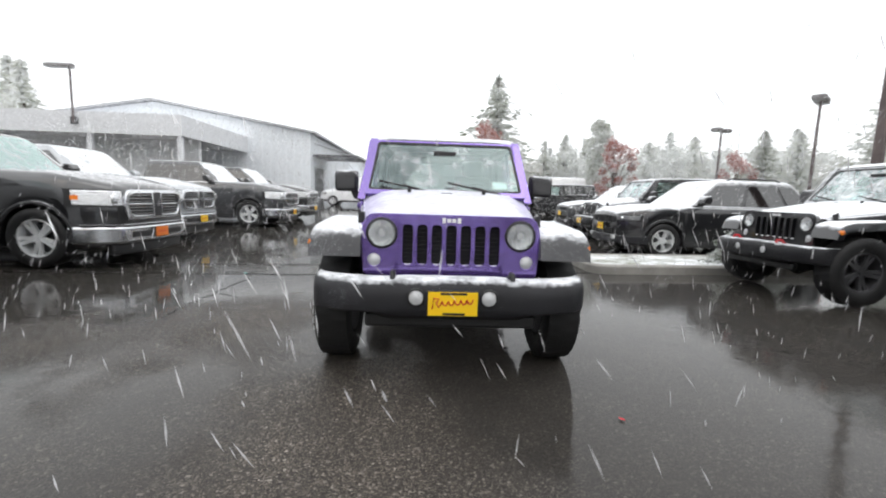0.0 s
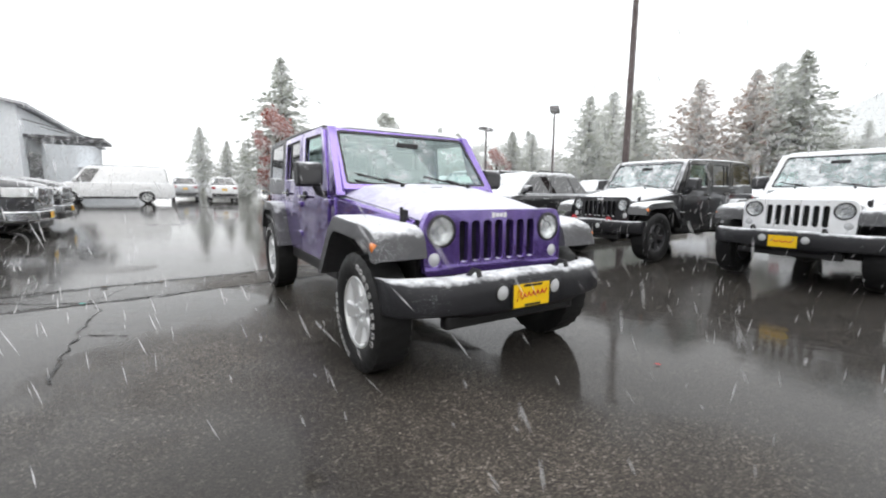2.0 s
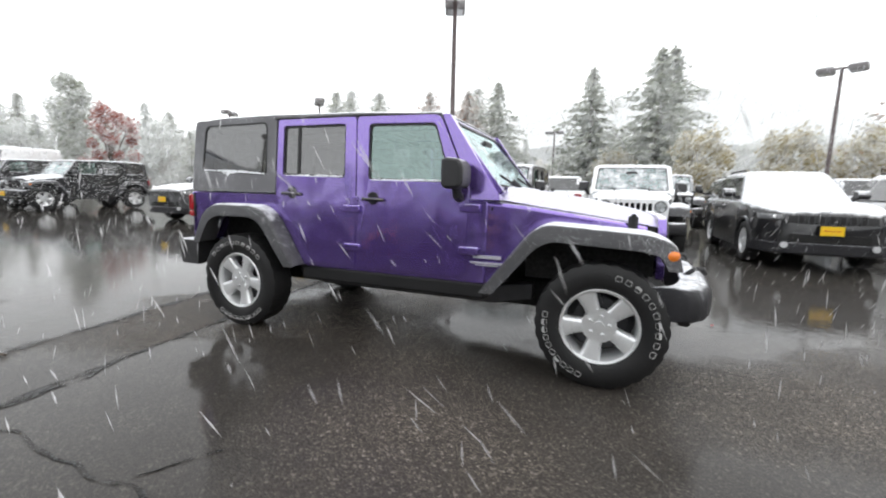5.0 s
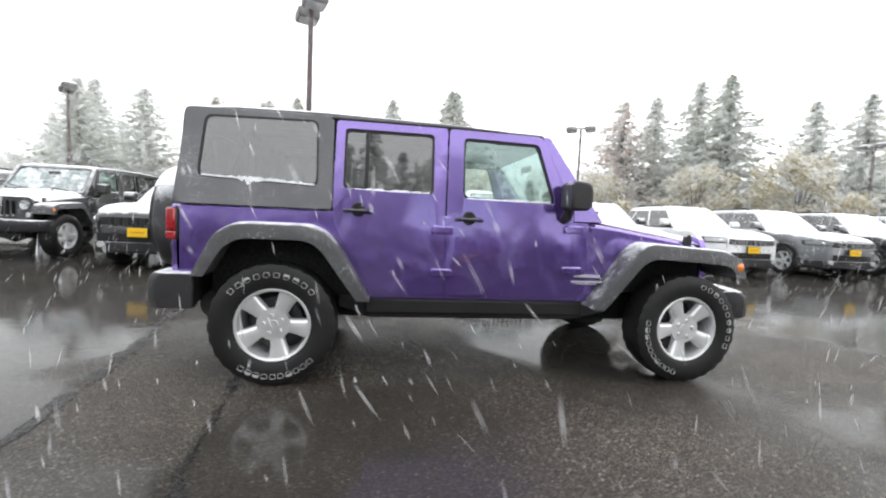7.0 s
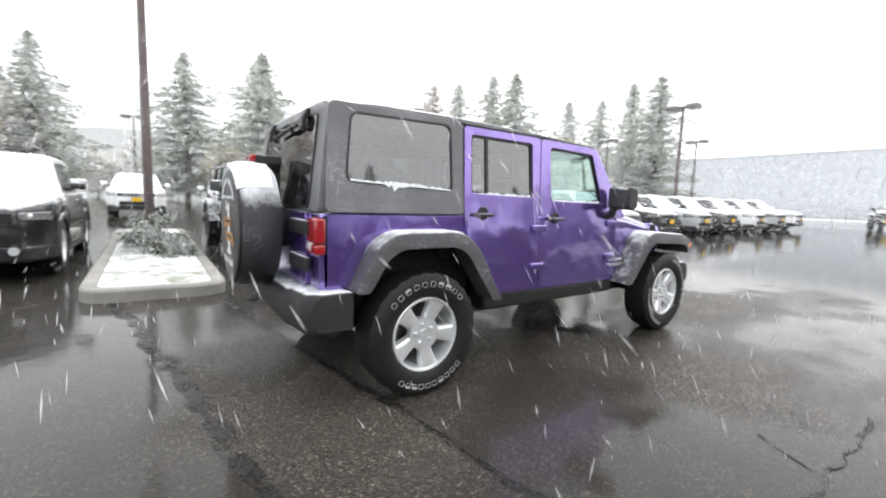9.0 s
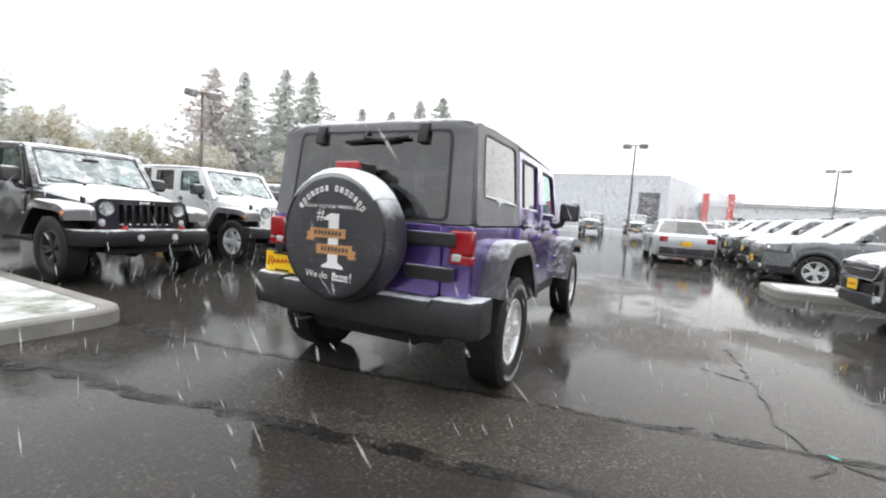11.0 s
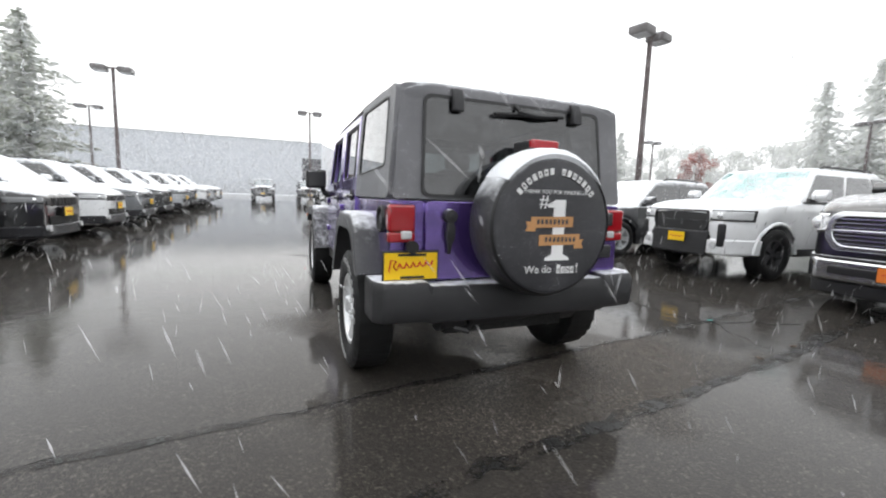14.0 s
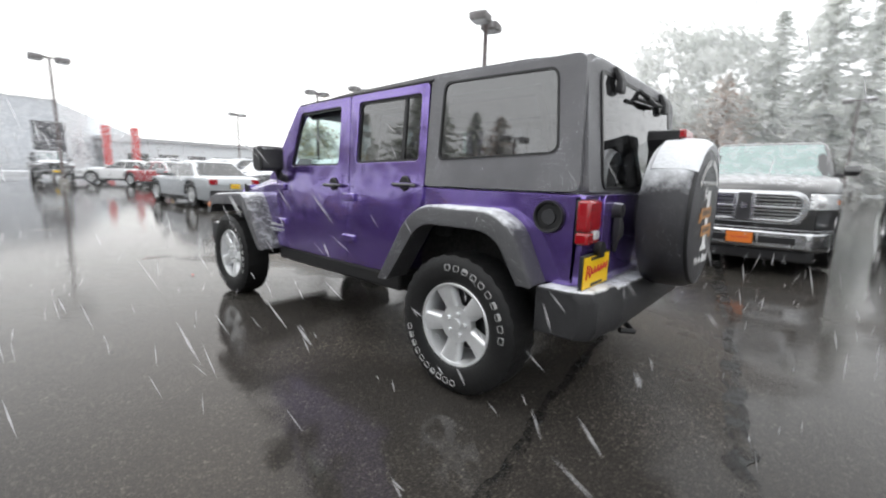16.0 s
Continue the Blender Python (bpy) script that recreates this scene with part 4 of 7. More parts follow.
    cov = part("spare_cover", lathe([(0.30, sy0), (0.385, sy0 + 0.01), (0.398, sy0 + 0.05), (0.40, sy0 + 0.13), (0.392, sy0 + 0.20), (0.372, sy0 + 0.235), (0.345, sy0 + 0.248), (0.18, sy0 + 0.252), (0.0005, sy0 + 0.253)], 72, None, sc, "y"), MAT["cover_vinyl"], car, "black vinyl spare wheel cover with snow on top")
    part("carrier", disc(0.15, 2.12, sy0 + 0.02, sc, "y", 20), K, car)
    part("cover_piping", lathe([(0.362, sy0 + 0.236), (0.366, sy0 + 0.247), (0.372, sy0 + 0.242), (0.376, sy0 + 0.232)], 72, None, sc, "y"), MAT["trim_black"], cov)
    if hero:
        rnd = random.Random(3)
        rings = []
        for k in range(29):                              # snow lying on the upper edge of the cover
            a = radians(38 + 104 * k / 28)
            th = 0.002 + 0.017 * math.sin(math.pi * k / 28) ** 0.8 * rnd.uniform(0.7, 1.1)
            ring = []
            for r, y in ((0.385, sy0 + 0.02), (0.40 + th * 0.8, sy0 + 0.04), (0.40 + th, sy0 + 0.13), (0.392 + th, sy0 + 0.21), (0.380 + th * 0.8, sy0 + 0.238), (0.373 + th * 0.2, sy0 + 0.247 + th * 0.3), (0.366 - th * 0.6, sy0 + 0.242)):
                ring.append((sc[0] + r * math.cos(a), y, sc[2] + r * math.sin(a)))
            rings.append(ring)
        part("snow_cap", loft(rings), MAT["snow"], cov, "wet snow lying along the top")
        cover_print(cov, sc[0], sy0 + 0.2535, sc[2])
    bl = part("brake_light_post", loft([[(-0.02 + dx, y, z) for dx, y in ((-w, 2.15), (w, 2.15), (w, 2.15 + dd), (-w, 2.15 + dd))] for z, w, dd in ((1.12, 0.05, 0.05), (1.40, 0.045, 0.08), (1.455, 0.09, 0.17), (1.505, 0.09, 0.17))]), K, car, bevel=0.01)
    part("brake_light", box(-0.108, 0.068, 2.30, 2.345, 1.46, 1.507), MAT["lamp_red"], bl, "red high brake light", bevel=0.01)
    # rear bumper
    rings = []
    for x in (-0.89, -0.84, -0.60, -0.585, 0.585, 0.60, 0.84, 0.89):
        a = abs(x)
        y1 = 2.265 - (0.06 if a > 0.88 else 0) - max(0, a - 0.6) * 0.10
        zt, zb = (0.722, 0.50) if a > 0.59 else (0.700, 0.49)
        rings.append([(x, 2.03 if a < 0.7 else 1.96, zb), (x, y1 - 0.02, zb), (x, y1, zb + 0.05), (x, y1, zt - 0.04), (x, y1 - 0.03, zt), (x, 2.03 if a < 0.7 else 1.96, zt)])
    part("rear_bumper", loft(rings), MAT["plastic_black" if hero else bumper], car, bevel=0.014)
    if hero:
        pb = part("plate_bracket", box(0.515, 0.835, 2.14, 2.158, 0.715, 0.885), MAT["trim_black"], car, bevel=0.006)
        dealer_card(pb, 0.675, 2.160, 0.80, 1, "plate_yellow", True)
        part("plate_light", disc(0.035, 2.15, 2.185, (0.675, 0, 0.905), "y", 16), MAT["trim_black"], pb)
        part("tow_hook", tube([(0.33, 2.10, 0.50), (0.33, 2.22, 0.46), (0.37, 2.27, 0.44), (0.43, 2.22, 0.45)], 0.016, 8), MAT["trim_black"], car)
    # fuel filler on the driver's side
    ff = part("fuel_filler", lathe([(0.080, 0.000), (0.080, 0.016), (0.075, 0.024), (0.066, 0.022), (0.062, 0.007), (0.0005, 0.006)], 28, None, (0.785, 1.955, 1.045), "x"), MAT["trim_black"], car, "black round fuel filler")
    part("fuel_cap", disc(0.036, 0.004, 0.016, (0.785, 1.955, 1.045), "x", 18), MAT["steel_dark"], ff)
    # hood latches, hood bumps, washers, antenna foot
    for s in (-1, 1):
        hl = part("hood_latch", box(*sorted((s * 0.606, s * 0.645)), -1.66, -1.60, 1.00, 1.085), MAT["trim_black"], car, "black rubber hood latch", bevel=0.01)
        part("latch_strap", box(*sorted((s * 0.636, s * 0.652)), -1.645, -1.615, 0.97, 1.10), MAT["rubber"], hl, bevel=0.006)
        part("hood_bumper", disc(0.016, 1.235, 1.262, (s * 0.32, -1.0, 0), "z", 12), MAT["rubber"], car)
    part("washer_nozzle", box(-0.05, 0.05, -1.02, -0.985, 1.222, 1.238), MAT["trim_black"], car, bevel=0.006)
    part("antenna_foot", disc(0.016, 0, 0.03, (-0.765, -0.72, 1.10), "x", 12), MAT["trim_black"], car)
    # badges on the fender: plain pale bars
    if hero:
        for s in (-1, 1):
            for z, w, h in ((0.765, 0.20, 0.020), (0.722, 0.24, 0.012), (0.706, 0.16, 0.006)):
                part("badge_bar", box(*sorted((s * 0.775, s * 0.792)), -0.74 - w / 2 + 0.03, -0.74 + w / 2 + 0.03, z - h / 2, z + h / 2), MAT["silver"], car, "silver fender badge bar")
    # chassis
    part("frame", box(-0.42, 0.42, -1.9, 2.05, 0.36, 0.56), MAT["dark"], car)
    for s in (-1, 1):
        part("rocker", box(*sorted((s * 0.60, s * 0.775)), -0.70, 0.90, 0.455, 0.575), MAT["trim_black"], car, bevel=0.02)
        part("frame_rail", loft([[(s * 0.43, y, z0), (s * 0.55, y, z0), (s * 0.55, y, z1), (s * 0.43, y, z1)] for y, z0, z1 in ((-1.0, 0.44, 0.56), (-0.72, 0.38, 0.52), (0.85, 0.38, 0.52), (1.1, 0.46, 0.58))]), MAT["steel_dark"], car, bevel=0.01)
    for y in (-1.473, 1.473):
        part("axle", tube([(-0.70, y, 0.39), (-0.2, y, 0.39), (0.05, y, 0.39), (0.25, y, 0.39), (0.70, y, 0.39)], [0.045, 0.05, 0.14, 0.05, 0.045], 12), MAT["dark"], car)
    part("muffler", tube([(-0.55, 1.95, 0.46), (0.45, 1.98, 0.46)], 0.10, 12), MAT["steel_dark"], car)
    # cabin
    part("dashboard", box(-0.66, 0.66, -0.62, -0.30, 1.0, 1.20), MAT["trim_black"], car, bevel=0.04)
    for sx in (-0.36, 0.36):
        st = part("seat", loft([[(sx + dx, y0 + dy, z) for dx, dy in ((-w, 0), (w, 0), (w, 0.13), (-w, 0.13))] for y0, z, w in ((0.20, 0.85, 0.25), (0.24, 1.15, 0.25), (0.30, 1.42, 0.22), (0.31, 1.45, 0.19))]), MAT["seat"], car, "dark cloth seat", bevel=0.03)
        part("headrest", loft([[(sx + dx, 0.31 + dy, z) for dx, dy in ((-w, 0), (w, 0), (w, 0.09), (-w, 0.09))] for z, w in ((1.44, 0.08), (1.48, 0.13), (1.60, 0.13), (1.63, 0.09))]), MAT["seat"], st, bevel=0.025)
        part("rear_seat", loft([[(sx + dx, y0 + dy, z) for dx, dy in ((-w, 0), (w, 0), (w, 0.12), (-w, 0.12))] for y0, z, w in ((1.10, 0.85, 0.32), (1.18, 1.36, 0.30))]), MAT["seat"], car, bevel=0.03)
    sw = part("steering_wheel", lathe([(0.185 + 0.014 * math.cos(a), 0.014 * math.sin(a)) for a in (2 * math.pi * k / 8 for k in range(9))], 28, None, (0.36, -0.16, 1.17), "y"), MAT["trim_black"], car)
    for s in (-1, 1):
        part("roll_bar", tube([(s * 0.60, 0.42, 1.1), (s * 0.60, 0.45, 1.62), (s * 0.56, 0.47, 1.69), (0, 0.47, 1.70)], 0.035, 8), MAT["trim_black"], car)
        part("roof_bar", tube([(s * 0.60, -0.38, 1.70), (s * 0.60, 0.46, 1.69), (s * 0.60, 1.75, 1.68), (s * 0.62, 1.95, 1.1)], 0.032, 8), MAT["trim_black"], car)
    part("inside_mirror", box(-0.11, 0.11, -0.48, -0.45, 1.585, 1.645), MAT["trim_black"], car, bevel=0.015)
    add_wheels(car, wheels, 2.946, 1.59, hero)
    return car


def dealer_card(parent, x, y, z, s, mat, script):
    """A dealer's paper plate: bright card, dark edge words as bars, a red script stroke."""
    f = lambda u, v, d: (x - s * u, y + s * d, z + v)
    part("card", plate([(-0.15, -0.073), (0.15, -0.073), (0.15, 0.073), (-0.15, 0.073)], [], lambda u, v, d: f(u, v, d - 0.004), 0.006), MAT[mat], parent, "bright dealer card plate")
    if script:
        for u0, u1, v in ((-0.075, 0.085, 0.062), (-0.06, 0.075, -0.062)):
            part("word_bar", plate([(u0, v - 0.007), (u1, v - 0.007), (u1, v + 0.007), (u0, v + 0.007)], [], lambda u, v, d: f(u, v, d), 0.0035), MAT["trim_black"], parent)
        pts = [(-0.125, -0.03), (-0.115, 0.035), (-0.085, 0.03), (-0.10, 0.002), (-0.085, -0.022)]
        for k in range(26):
            pts.append((-0.075 + k * 0.0078 + 0.005 * math.cos(k * 1.3), 0.002 + k * 0.0006 + 0.016 * math.sin(k * 1.3)))
        part("script_stroke", tube([f(u, v, 0.004) for u, v in pts], 0.0045, 5), MAT["ink_red"], parent, "red script stroke")
    else:
        part("script_stroke", tube([f(-0.11 + 0.022 * k, 0.012 * math.sin(k * 2.1), 0.004) for k in range(11)], 0.006, 5), MAT["ink_red"], parent)


def cover_print(parent, cx, y, cz):
    """The print on the spare cover; dealer names as plain marks."""
    f = lambda u, v, d: (cx - u, y + d, cz + v)
    W, T = MAT["ink_white"], MAT["ink_tan"]
    n = 15
    for k in range(n):                                  # arched name as worn white marks
        if k == 7:
            continue
        a = radians(142 - 104 * k / (n - 1))
        r0, r1, h = 0.270, 0.304, 0.0115
        c, s = math.cos(a), math.sin(a)
        q = [(r0 * c + h * s, r0 * s - h * c), (r1 * c + h * s, r1 * s - h * c), (r1 * c - h * s, r1 * s + h * c), (r0 * c - h * s, r0 * s + h * c)]
        part("name_mark", plate(q, [[(sum(p[0] for p in q) / 4 + (p[0] - sum(p[0] for p in q) / 4) * 0.42, sum(p[1] for p in q) / 4 + (p[1] - sum(p[1] for p in q) / 4) * 0.42) for p in q]] if k % 3 else [], f, 0.002), W, parent)
    g = lambda u, v, d: f(u, v + 0.178, max(d, 0.0005))
    lettering("THANK YOU FOR MAKING US", 0.030, g, parent, W, label="white printed words")
    lettering("#", 0.10, lambda u, v, d: f(u - 0.075, v + 0.128, max(d, 0.0005)), parent, W, label="white printed sign")
    one = [(-0.055, -0.185), (-0.05, -0.17), (-0.012, -0.15), (-0.012, 0.098), (-0.05, 0.098), (-0.05, 0.112), (0.0, 0.14), (0.062, 0.14), (0.062, -0.15), (0.10, -0.17), (0.105, -0.185)]
    part("numeral", plate(one, [], f, 0.002), W, parent, "large white printed 1")
    for u0, u1, v, tail in ((-0.15, 0.115, 0.022, -1), (-0.095, 0.165, -0.072, 1)):
        b = plate([(u0, v - 0.032), (u1, v - 0.026), (u1, v + 0.030), (u0, v + 0.026)], [], lambda u, v, d: f(u, v, d + 0.0015), 0.002)
        e = u1 if tail > 0 else u0
        plate([(e - 0.03 * tail, v - 0.05), (e + 0.03 * tail, v - 0.048), (e + 0.018 * tail, v - 0.022), (e + 0.03 * tail, v + 0.002), (e - 0.03 * tail, v + 0.0)], [], f, 0.0012, b)
        bn = part("banner", b, T, parent, "tan printed ribbon")
        for k in range(8):
            uu = u0 + 0.035 + k * 0.026
            part("word_bar", plate([(uu, v - 0.012), (uu + 0.016, v - 0.012), (uu + 0.016, v + 0.014), (uu, v + 0.014)], [], lambda u, v, d: f(u, v, d + 0.0032), 0.001), MAT["cover_vinyl"], bn)
    lettering("We do", 0.060, lambda u, v, d: f(u - 0.090, v - 0.232, max(d, 0.0005)), parent, W, label="white printed words")
    for k in range(4):
        part("name_mark", plate([(0.030 + k * 0.030, -0.256), (0.052 + k * 0.030, -0.256), (0.052 + k * 0.030, -0.208 - 0.012 * (k > 0)), (0.030 + k * 0.030, -0.208 - 0.012 * (k > 0))], [[(0.037 + k * 0.030, -0.248), (0.046 + k * 0.030, -0.248), (0.046 + k * 0.030, -0.228), (0.037 + k * 0.030, -0.228)]], f, 0.002), W, parent)
    lettering("!", 0.078, lambda u, v, d: f(u + 0.162, v - 0.232, max(d, 0.0005)), parent, W, label="white printed mark")


# ---------------------------------------------------------------- road cars
def smooth_line(pts, y):
    """Height at y on a line through (y, z) pairs, eased between them."""
    if y <= pts[0][0]:
        return pts[0][1]
    for (ya, za), (yb, zb) in zip(pts, pts[1:]):
        if y <= yb:
            t = (y - ya) / (yb - ya)
            return za + (zb - za) * t
    return pts[-1][1]


def road_car(name, label, category, paint, L=4.6, W=0.93, wb=2.70, fo=0.92, g=0.24, zf=0.86, zc=1.10, zb=1.08, roof=1.68, ws0=-0.85, ws1=-0.15, rt=1.55, rb=2.05,
             wheels="suv", grille="bars", group="", plate_mat="plate_yellow", pillars=(0.04, 0.40, 0.43, 0.74, 0.77, 0.95), rails=True, frost="glass_frost", chrome_bumper=False, cab_rear=None, side_glass="glass_dark", gtop=None, lamp_h=0.16, soft=0.30, gwide=0.62, fascia=""):
    """A parked road car facing -y, its middle between the axles at the origin."""
    car = thing(name, label, category, group)
    P, K = MAT[paint], MAT["plastic_black"]
    r = WHEEL[wheels][5]
    F, R = -wb / 2 - fo, L - wb / 2 - fo
    reach, power = 0.85, 2.5
    end = cab_rear if cab_rear is not None else rb

    def plan(y):                                         # half width along the car, as a share of W
        a = max(0.0, 1 - (y - F) / reach)
        b = max(0.0, 1 - (R - y) / 0.5)
        return 1 - soft * a ** power - 0.14 * b ** 2.4

    def nose(x):                                         # how far the skin lies behind the foremost point
        a = abs(x) / W
        if a <= 1 - soft:
            return 0.07 * a * a
        return 0.07 * a * a + reach * (1 - (max(0.0, 1 - a) / soft) ** (1 / power))
    top = [(F, zf - 0.11), (F + 0.03, zf - 0.055), (F + 0.09, zf - 0.015), (F + 0.20, zf + 0.02), (F + 0.55, zf + (zc - zf) * 0.60), (F + 0.85, zf + (zc - zf) * 0.85), (ws0 + 0.05, zc), (end, zb + 0.01), (R - 0.14, zb), (R - 0.04, zb - 0.05), (R, zb - 0.14)]
    ar = r * 1.17
    low = [(F, g + 0.10), (F + 0.06, g + 0.03), (F + 0.14, g)]
    for yc in (-wb / 2, wb / 2):
        low += [(yc - ar - 0.002, g)] + [(yc - ar * math.cos(math.pi * k / 12), max(g + 0.01, r + ar * math.sin(math.pi * k / 12))) for k in range(13)] + [(yc + ar + 0.002, g)]
    low += [(R - 0.2, g), (R - 0.05, g + 0.06), (R, g + 0.25)]
    ys = sorted({round(y, 4) for y, _ in top} | {round(y, 4) for y, _ in low} | {round(F + q, 4) for q in (0.014, 0.06, 0.14, 0.3, 0.42, 0.7)} | {round(R - q, 4) for q in (0.012, 0.09, 0.3)})
    rings = []
    for y in ys:
        wy, zt, zl = W * plan(y), smooth_line(top, y), smooth_line(low, y)
        hood = max(0.0, min(1.0, (ws0 + 0.15 - y) / 0.3))
        half = []
        for f, k in ((0, 0.90), (0.04, 0.965), (0.14, 0.985), (0.40, 1.0), (0.66, 0.995), (0.80, 0.985)):
            half.append((wy * k, zl + (zt - zl) * f))
        sh = 0.045 + 0.03 * hood
        half += [(wy * 0.972, zt - sh), (wy * 0.945, zt - sh * 0.45), (wy * 0.90, zt - sh * 0.12), (wy * 0.80, zt + 0.010 * hood), (wy * 0.70, zt + 0.004 * hood), (wy * 0.62, zt + 0.022 * hood), (wy * 0.3, zt + 0.036 * hood), (0, zt + 0.040 * hood)]
        kf = max(0.0, 1 - (y - F) / 0.9)
        bow = lambda x: y + 0.07 * (x / W) ** 2 * kf
        ring = [(x, bow(x), z) for x, z in half] + [(-x, bow(x), z) for x, z in half[-2::-1]]
        rings.append(ring)
    body = part("body", loft(rings), P, car)
    part("underbody", box(-W * 0.62, W * 0.62, F + 0.35, R - 0.3, g - 0.02, 0.62), MAT["dark"], car)
    # cabin with its glass
    wt = W * (0.76 if roof > 1.75 else 0.70)
    wbm = W * 0.93
    yb0, yb1, yt0, yt1 = ws0, end, ws1, (rt if cab_rear is None else cab_rear - 0.12)
    side = lambda s, off: (lambda u, v, d: (s * (wbm + (wt - wbm) * v + off - d), (yb0 + (yb1 - yb0) * u) * (1 - v) + (yt0 + (yt1 - yt0) * u) * v, zb - 0.02 + (roof - 0.03 - zb) * v))
    rings = []
    for v, ins in ((0, 0), (0.3, -0.008), (0.6, -0.006), (0.82, 0.004), (0.91, 0.018), (0.965, 0.05), (0.99, 0.11), (1.0, 0.22)):
        w = wbm + (wt - wbm) * v - ins * 0.8
        a, b = yb0 * (1 - v) + yt0 * v + ins * 0.6, yb1 * (1 - v) + yt1 * v - ins * 0.6
        z = (zb - 0.02) + (roof - zb + 0.02) * v
        bow = 0.10 * (1 - v * 0.3)
        half = [(0, a), (w * 0.35, a + bow * 0.10), (w * 0.65, a + bow * 0.34), (w * 0.88, a + bow * 0.72), (w * 0.975, a + bow * 1.0), (w, a + bow * 1.5), (w + 0.012, (a + b) / 2), (w, b - 0.16), (w * 0.965, b - 0.07), (w * 0.85, b - 0.025), (w * 0.5, b), (0, b + 0.01)]
        rings.append([(x, y, z) for x, y in half] + [(-x, y, z) for x, y in half[-2:0:-1]])
    part("cabin", loft(rings), P, car)
    bowf = lambda x: 0.10 * (abs(x) / wbm) ** 2.6
    shield = []
    for k in range(9):
        t = -1 + k / 4
        shield.append([(t * (wbm + (wt - wbm) * v - 0.055), yb0 * (1 - v) + yt0 * v + bowf(t * wbm) * (1 - v * 0.3) - 0.014 + (0.016 if v > 0.85 else 0), zb - 0.02 + (roof - zb + 0.02) * v) for v in (0.05, 0.3, 0.6, 0.80, 0.92)])
    part("windshield", loft(shield, None, False), MAT[frost], car, "windscreen with wet snow on it")
    back = []
    for k in range(7):
        t = -1 + k / 3
        back.append([(t * (wbm + (wt - wbm) * v - 0.08), yb1 * (1 - v) + yt1 * v + 0.012 - 0.05 * abs(t) ** 3, zb + (roof - zb) * v) for v in (0.08, 0.5, 0.88)])
    part("rear_window", loft(back, None, False), MAT["glass_dark"], car)
    pl = list(pillars)
    for s in (-1, 1):
        for u0, u1 in zip(pl[::2], pl[1::2]):
            sk = 0.02 if u0 < 0.1 else 0
            poly = round_poly([(u0 + sk, 0.08), (u1, 0.08), (u1 - 0.004, 0.86), (u0 + 0.005, 0.86)], 0.018, 2)
            part("side_window", plate(poly, [], side(s, 0.030), 0.006), MAT[side_glass], car, "dark side window")
        part("sill_trim", plate([(pl[0], 0.03), (pl[-1], 0.03), (pl[-1], 0.065), (pl[0], 0.065)], [], side(s, 0.032), 0.02), MAT["chrome" if "white" not in paint else "trim_black"], car)
        for k, u in enumerate(((pl[1] + pl[2]) / 2, (pl[3] + pl[4]) / 2) if len(pl) > 5 else ((pl[1] + pl[2]) / 2,) if len(pl) > 3 else (pl[1] + 0.03,)):
            y = yb0 + (yb1 - yb0) * u
            part("door_gap", box(*sorted((s * (W * 0.955), s * (W * 0.985 + 0.004))), y - 0.004, y + 0.004, g + 0.14, zb - 0.06), MAT["dark"], car)
            part("handle", box(*sorted((s * (W - 0.03), s * (W + 0.018))), y - 0.24, y - 0.08, zb - 0.15, zb - 0.115), P, car, bevel=0.01)
        mr = part("mirror", loft([[(s * x, ws0 + 0.33 + dy, zb + 0.13 + dz) for dy, dz in ((-0.10, -0.07), (0.04, -0.085), (0.06, 0), (0.04, 0.085), (-0.06, 0.08), (-0.12, 0))] for x in (W + 0.0, W + 0.03, W + 0.17, W + 0.20)]), P, car, bevel=0.02)
        part("mirror_foot", box(*sorted((s * (W - 0.12), s * (W + 0.02))), ws0 + 0.28, ws0 + 0.38, zb + 0.02, zb + 0.08), K, mr, bevel=0.01)
        if rails:
            part("roof_rail", tube([(s * wt * 0.93, ws1 + 0.25, roof - 0.03), (s * wt * 0.94, ws1 + 0.35, roof + 0.025), (s * wt * 0.94, rt - 0.35, roof + 0.02), (s * wt * 0.93, rt - 0.2, roof - 0.035)], 0.016, 6), MAT["trim_black"], car)
        # lower cladding and wheel-arch lips
        for yc in (-wb / 2, wb / 2):
            ar = r * 1.17
            pts = [(s * W * 0.985 * plan(yc + ar * 1.02 * math.cos(math.pi * k / 10)), yc + ar * 1.02 * math.cos(math.pi * k / 10), r + ar * 1.02 * math.sin(math.pi * k / 10)) for k in range(11)]
            part("arch_lip", tube(pts, 0.028, 6), K if "white" not in paint else P, car)
        part("side_skirt", box(*sorted((s * (W - 0.10), s * (W * 0.985))), -wb / 2 + r * 1.2, wb / 2 - r * 1.2, g - 0.01, g + 0.13), K, car, bevel=0.02)

    def front(x0, x1, z0, z1, out, depth=0.05, n=8):
        """A piece that follows the rounded nose."""
        rows = []
        for k in range(n + 1):
            x = x0 + (x1 - x0) * k / n
            y, xo = F + nose(x * 0.992) - out, x * (1 + 0.012 * (abs(x) / W) ** 4)
            back = max(0.0, z1 - (zf - 0.11)) * 0.45
            rows.append([(xo, y, z0), (xo, y + back * 0.3, z0 + (z1 - z0) * 0.6), (xo, y + back, z1), (xo * 0.985, y + depth, z1), (xo * 0.985, y + depth, z0)])
        return loft(rows)

    def panel(outer, holes, out, depth):
        """A flat outline bent round the nose."""
        return plate(outer, holes, lambda u, v, d: (u, F + nose(u) - out + d + max(0.0, v - (zf - 0.11)) * 0.3, v), depth)
    gw = W * gwide
    gz0, gz1 = (zf - 0.30, zf - 0.07) if gtop is None else gtop
    gr = part("grille", front(-gw, gw, gz0, gz1, 0.012), MAT["trim_black"], car, bevel=0.008)
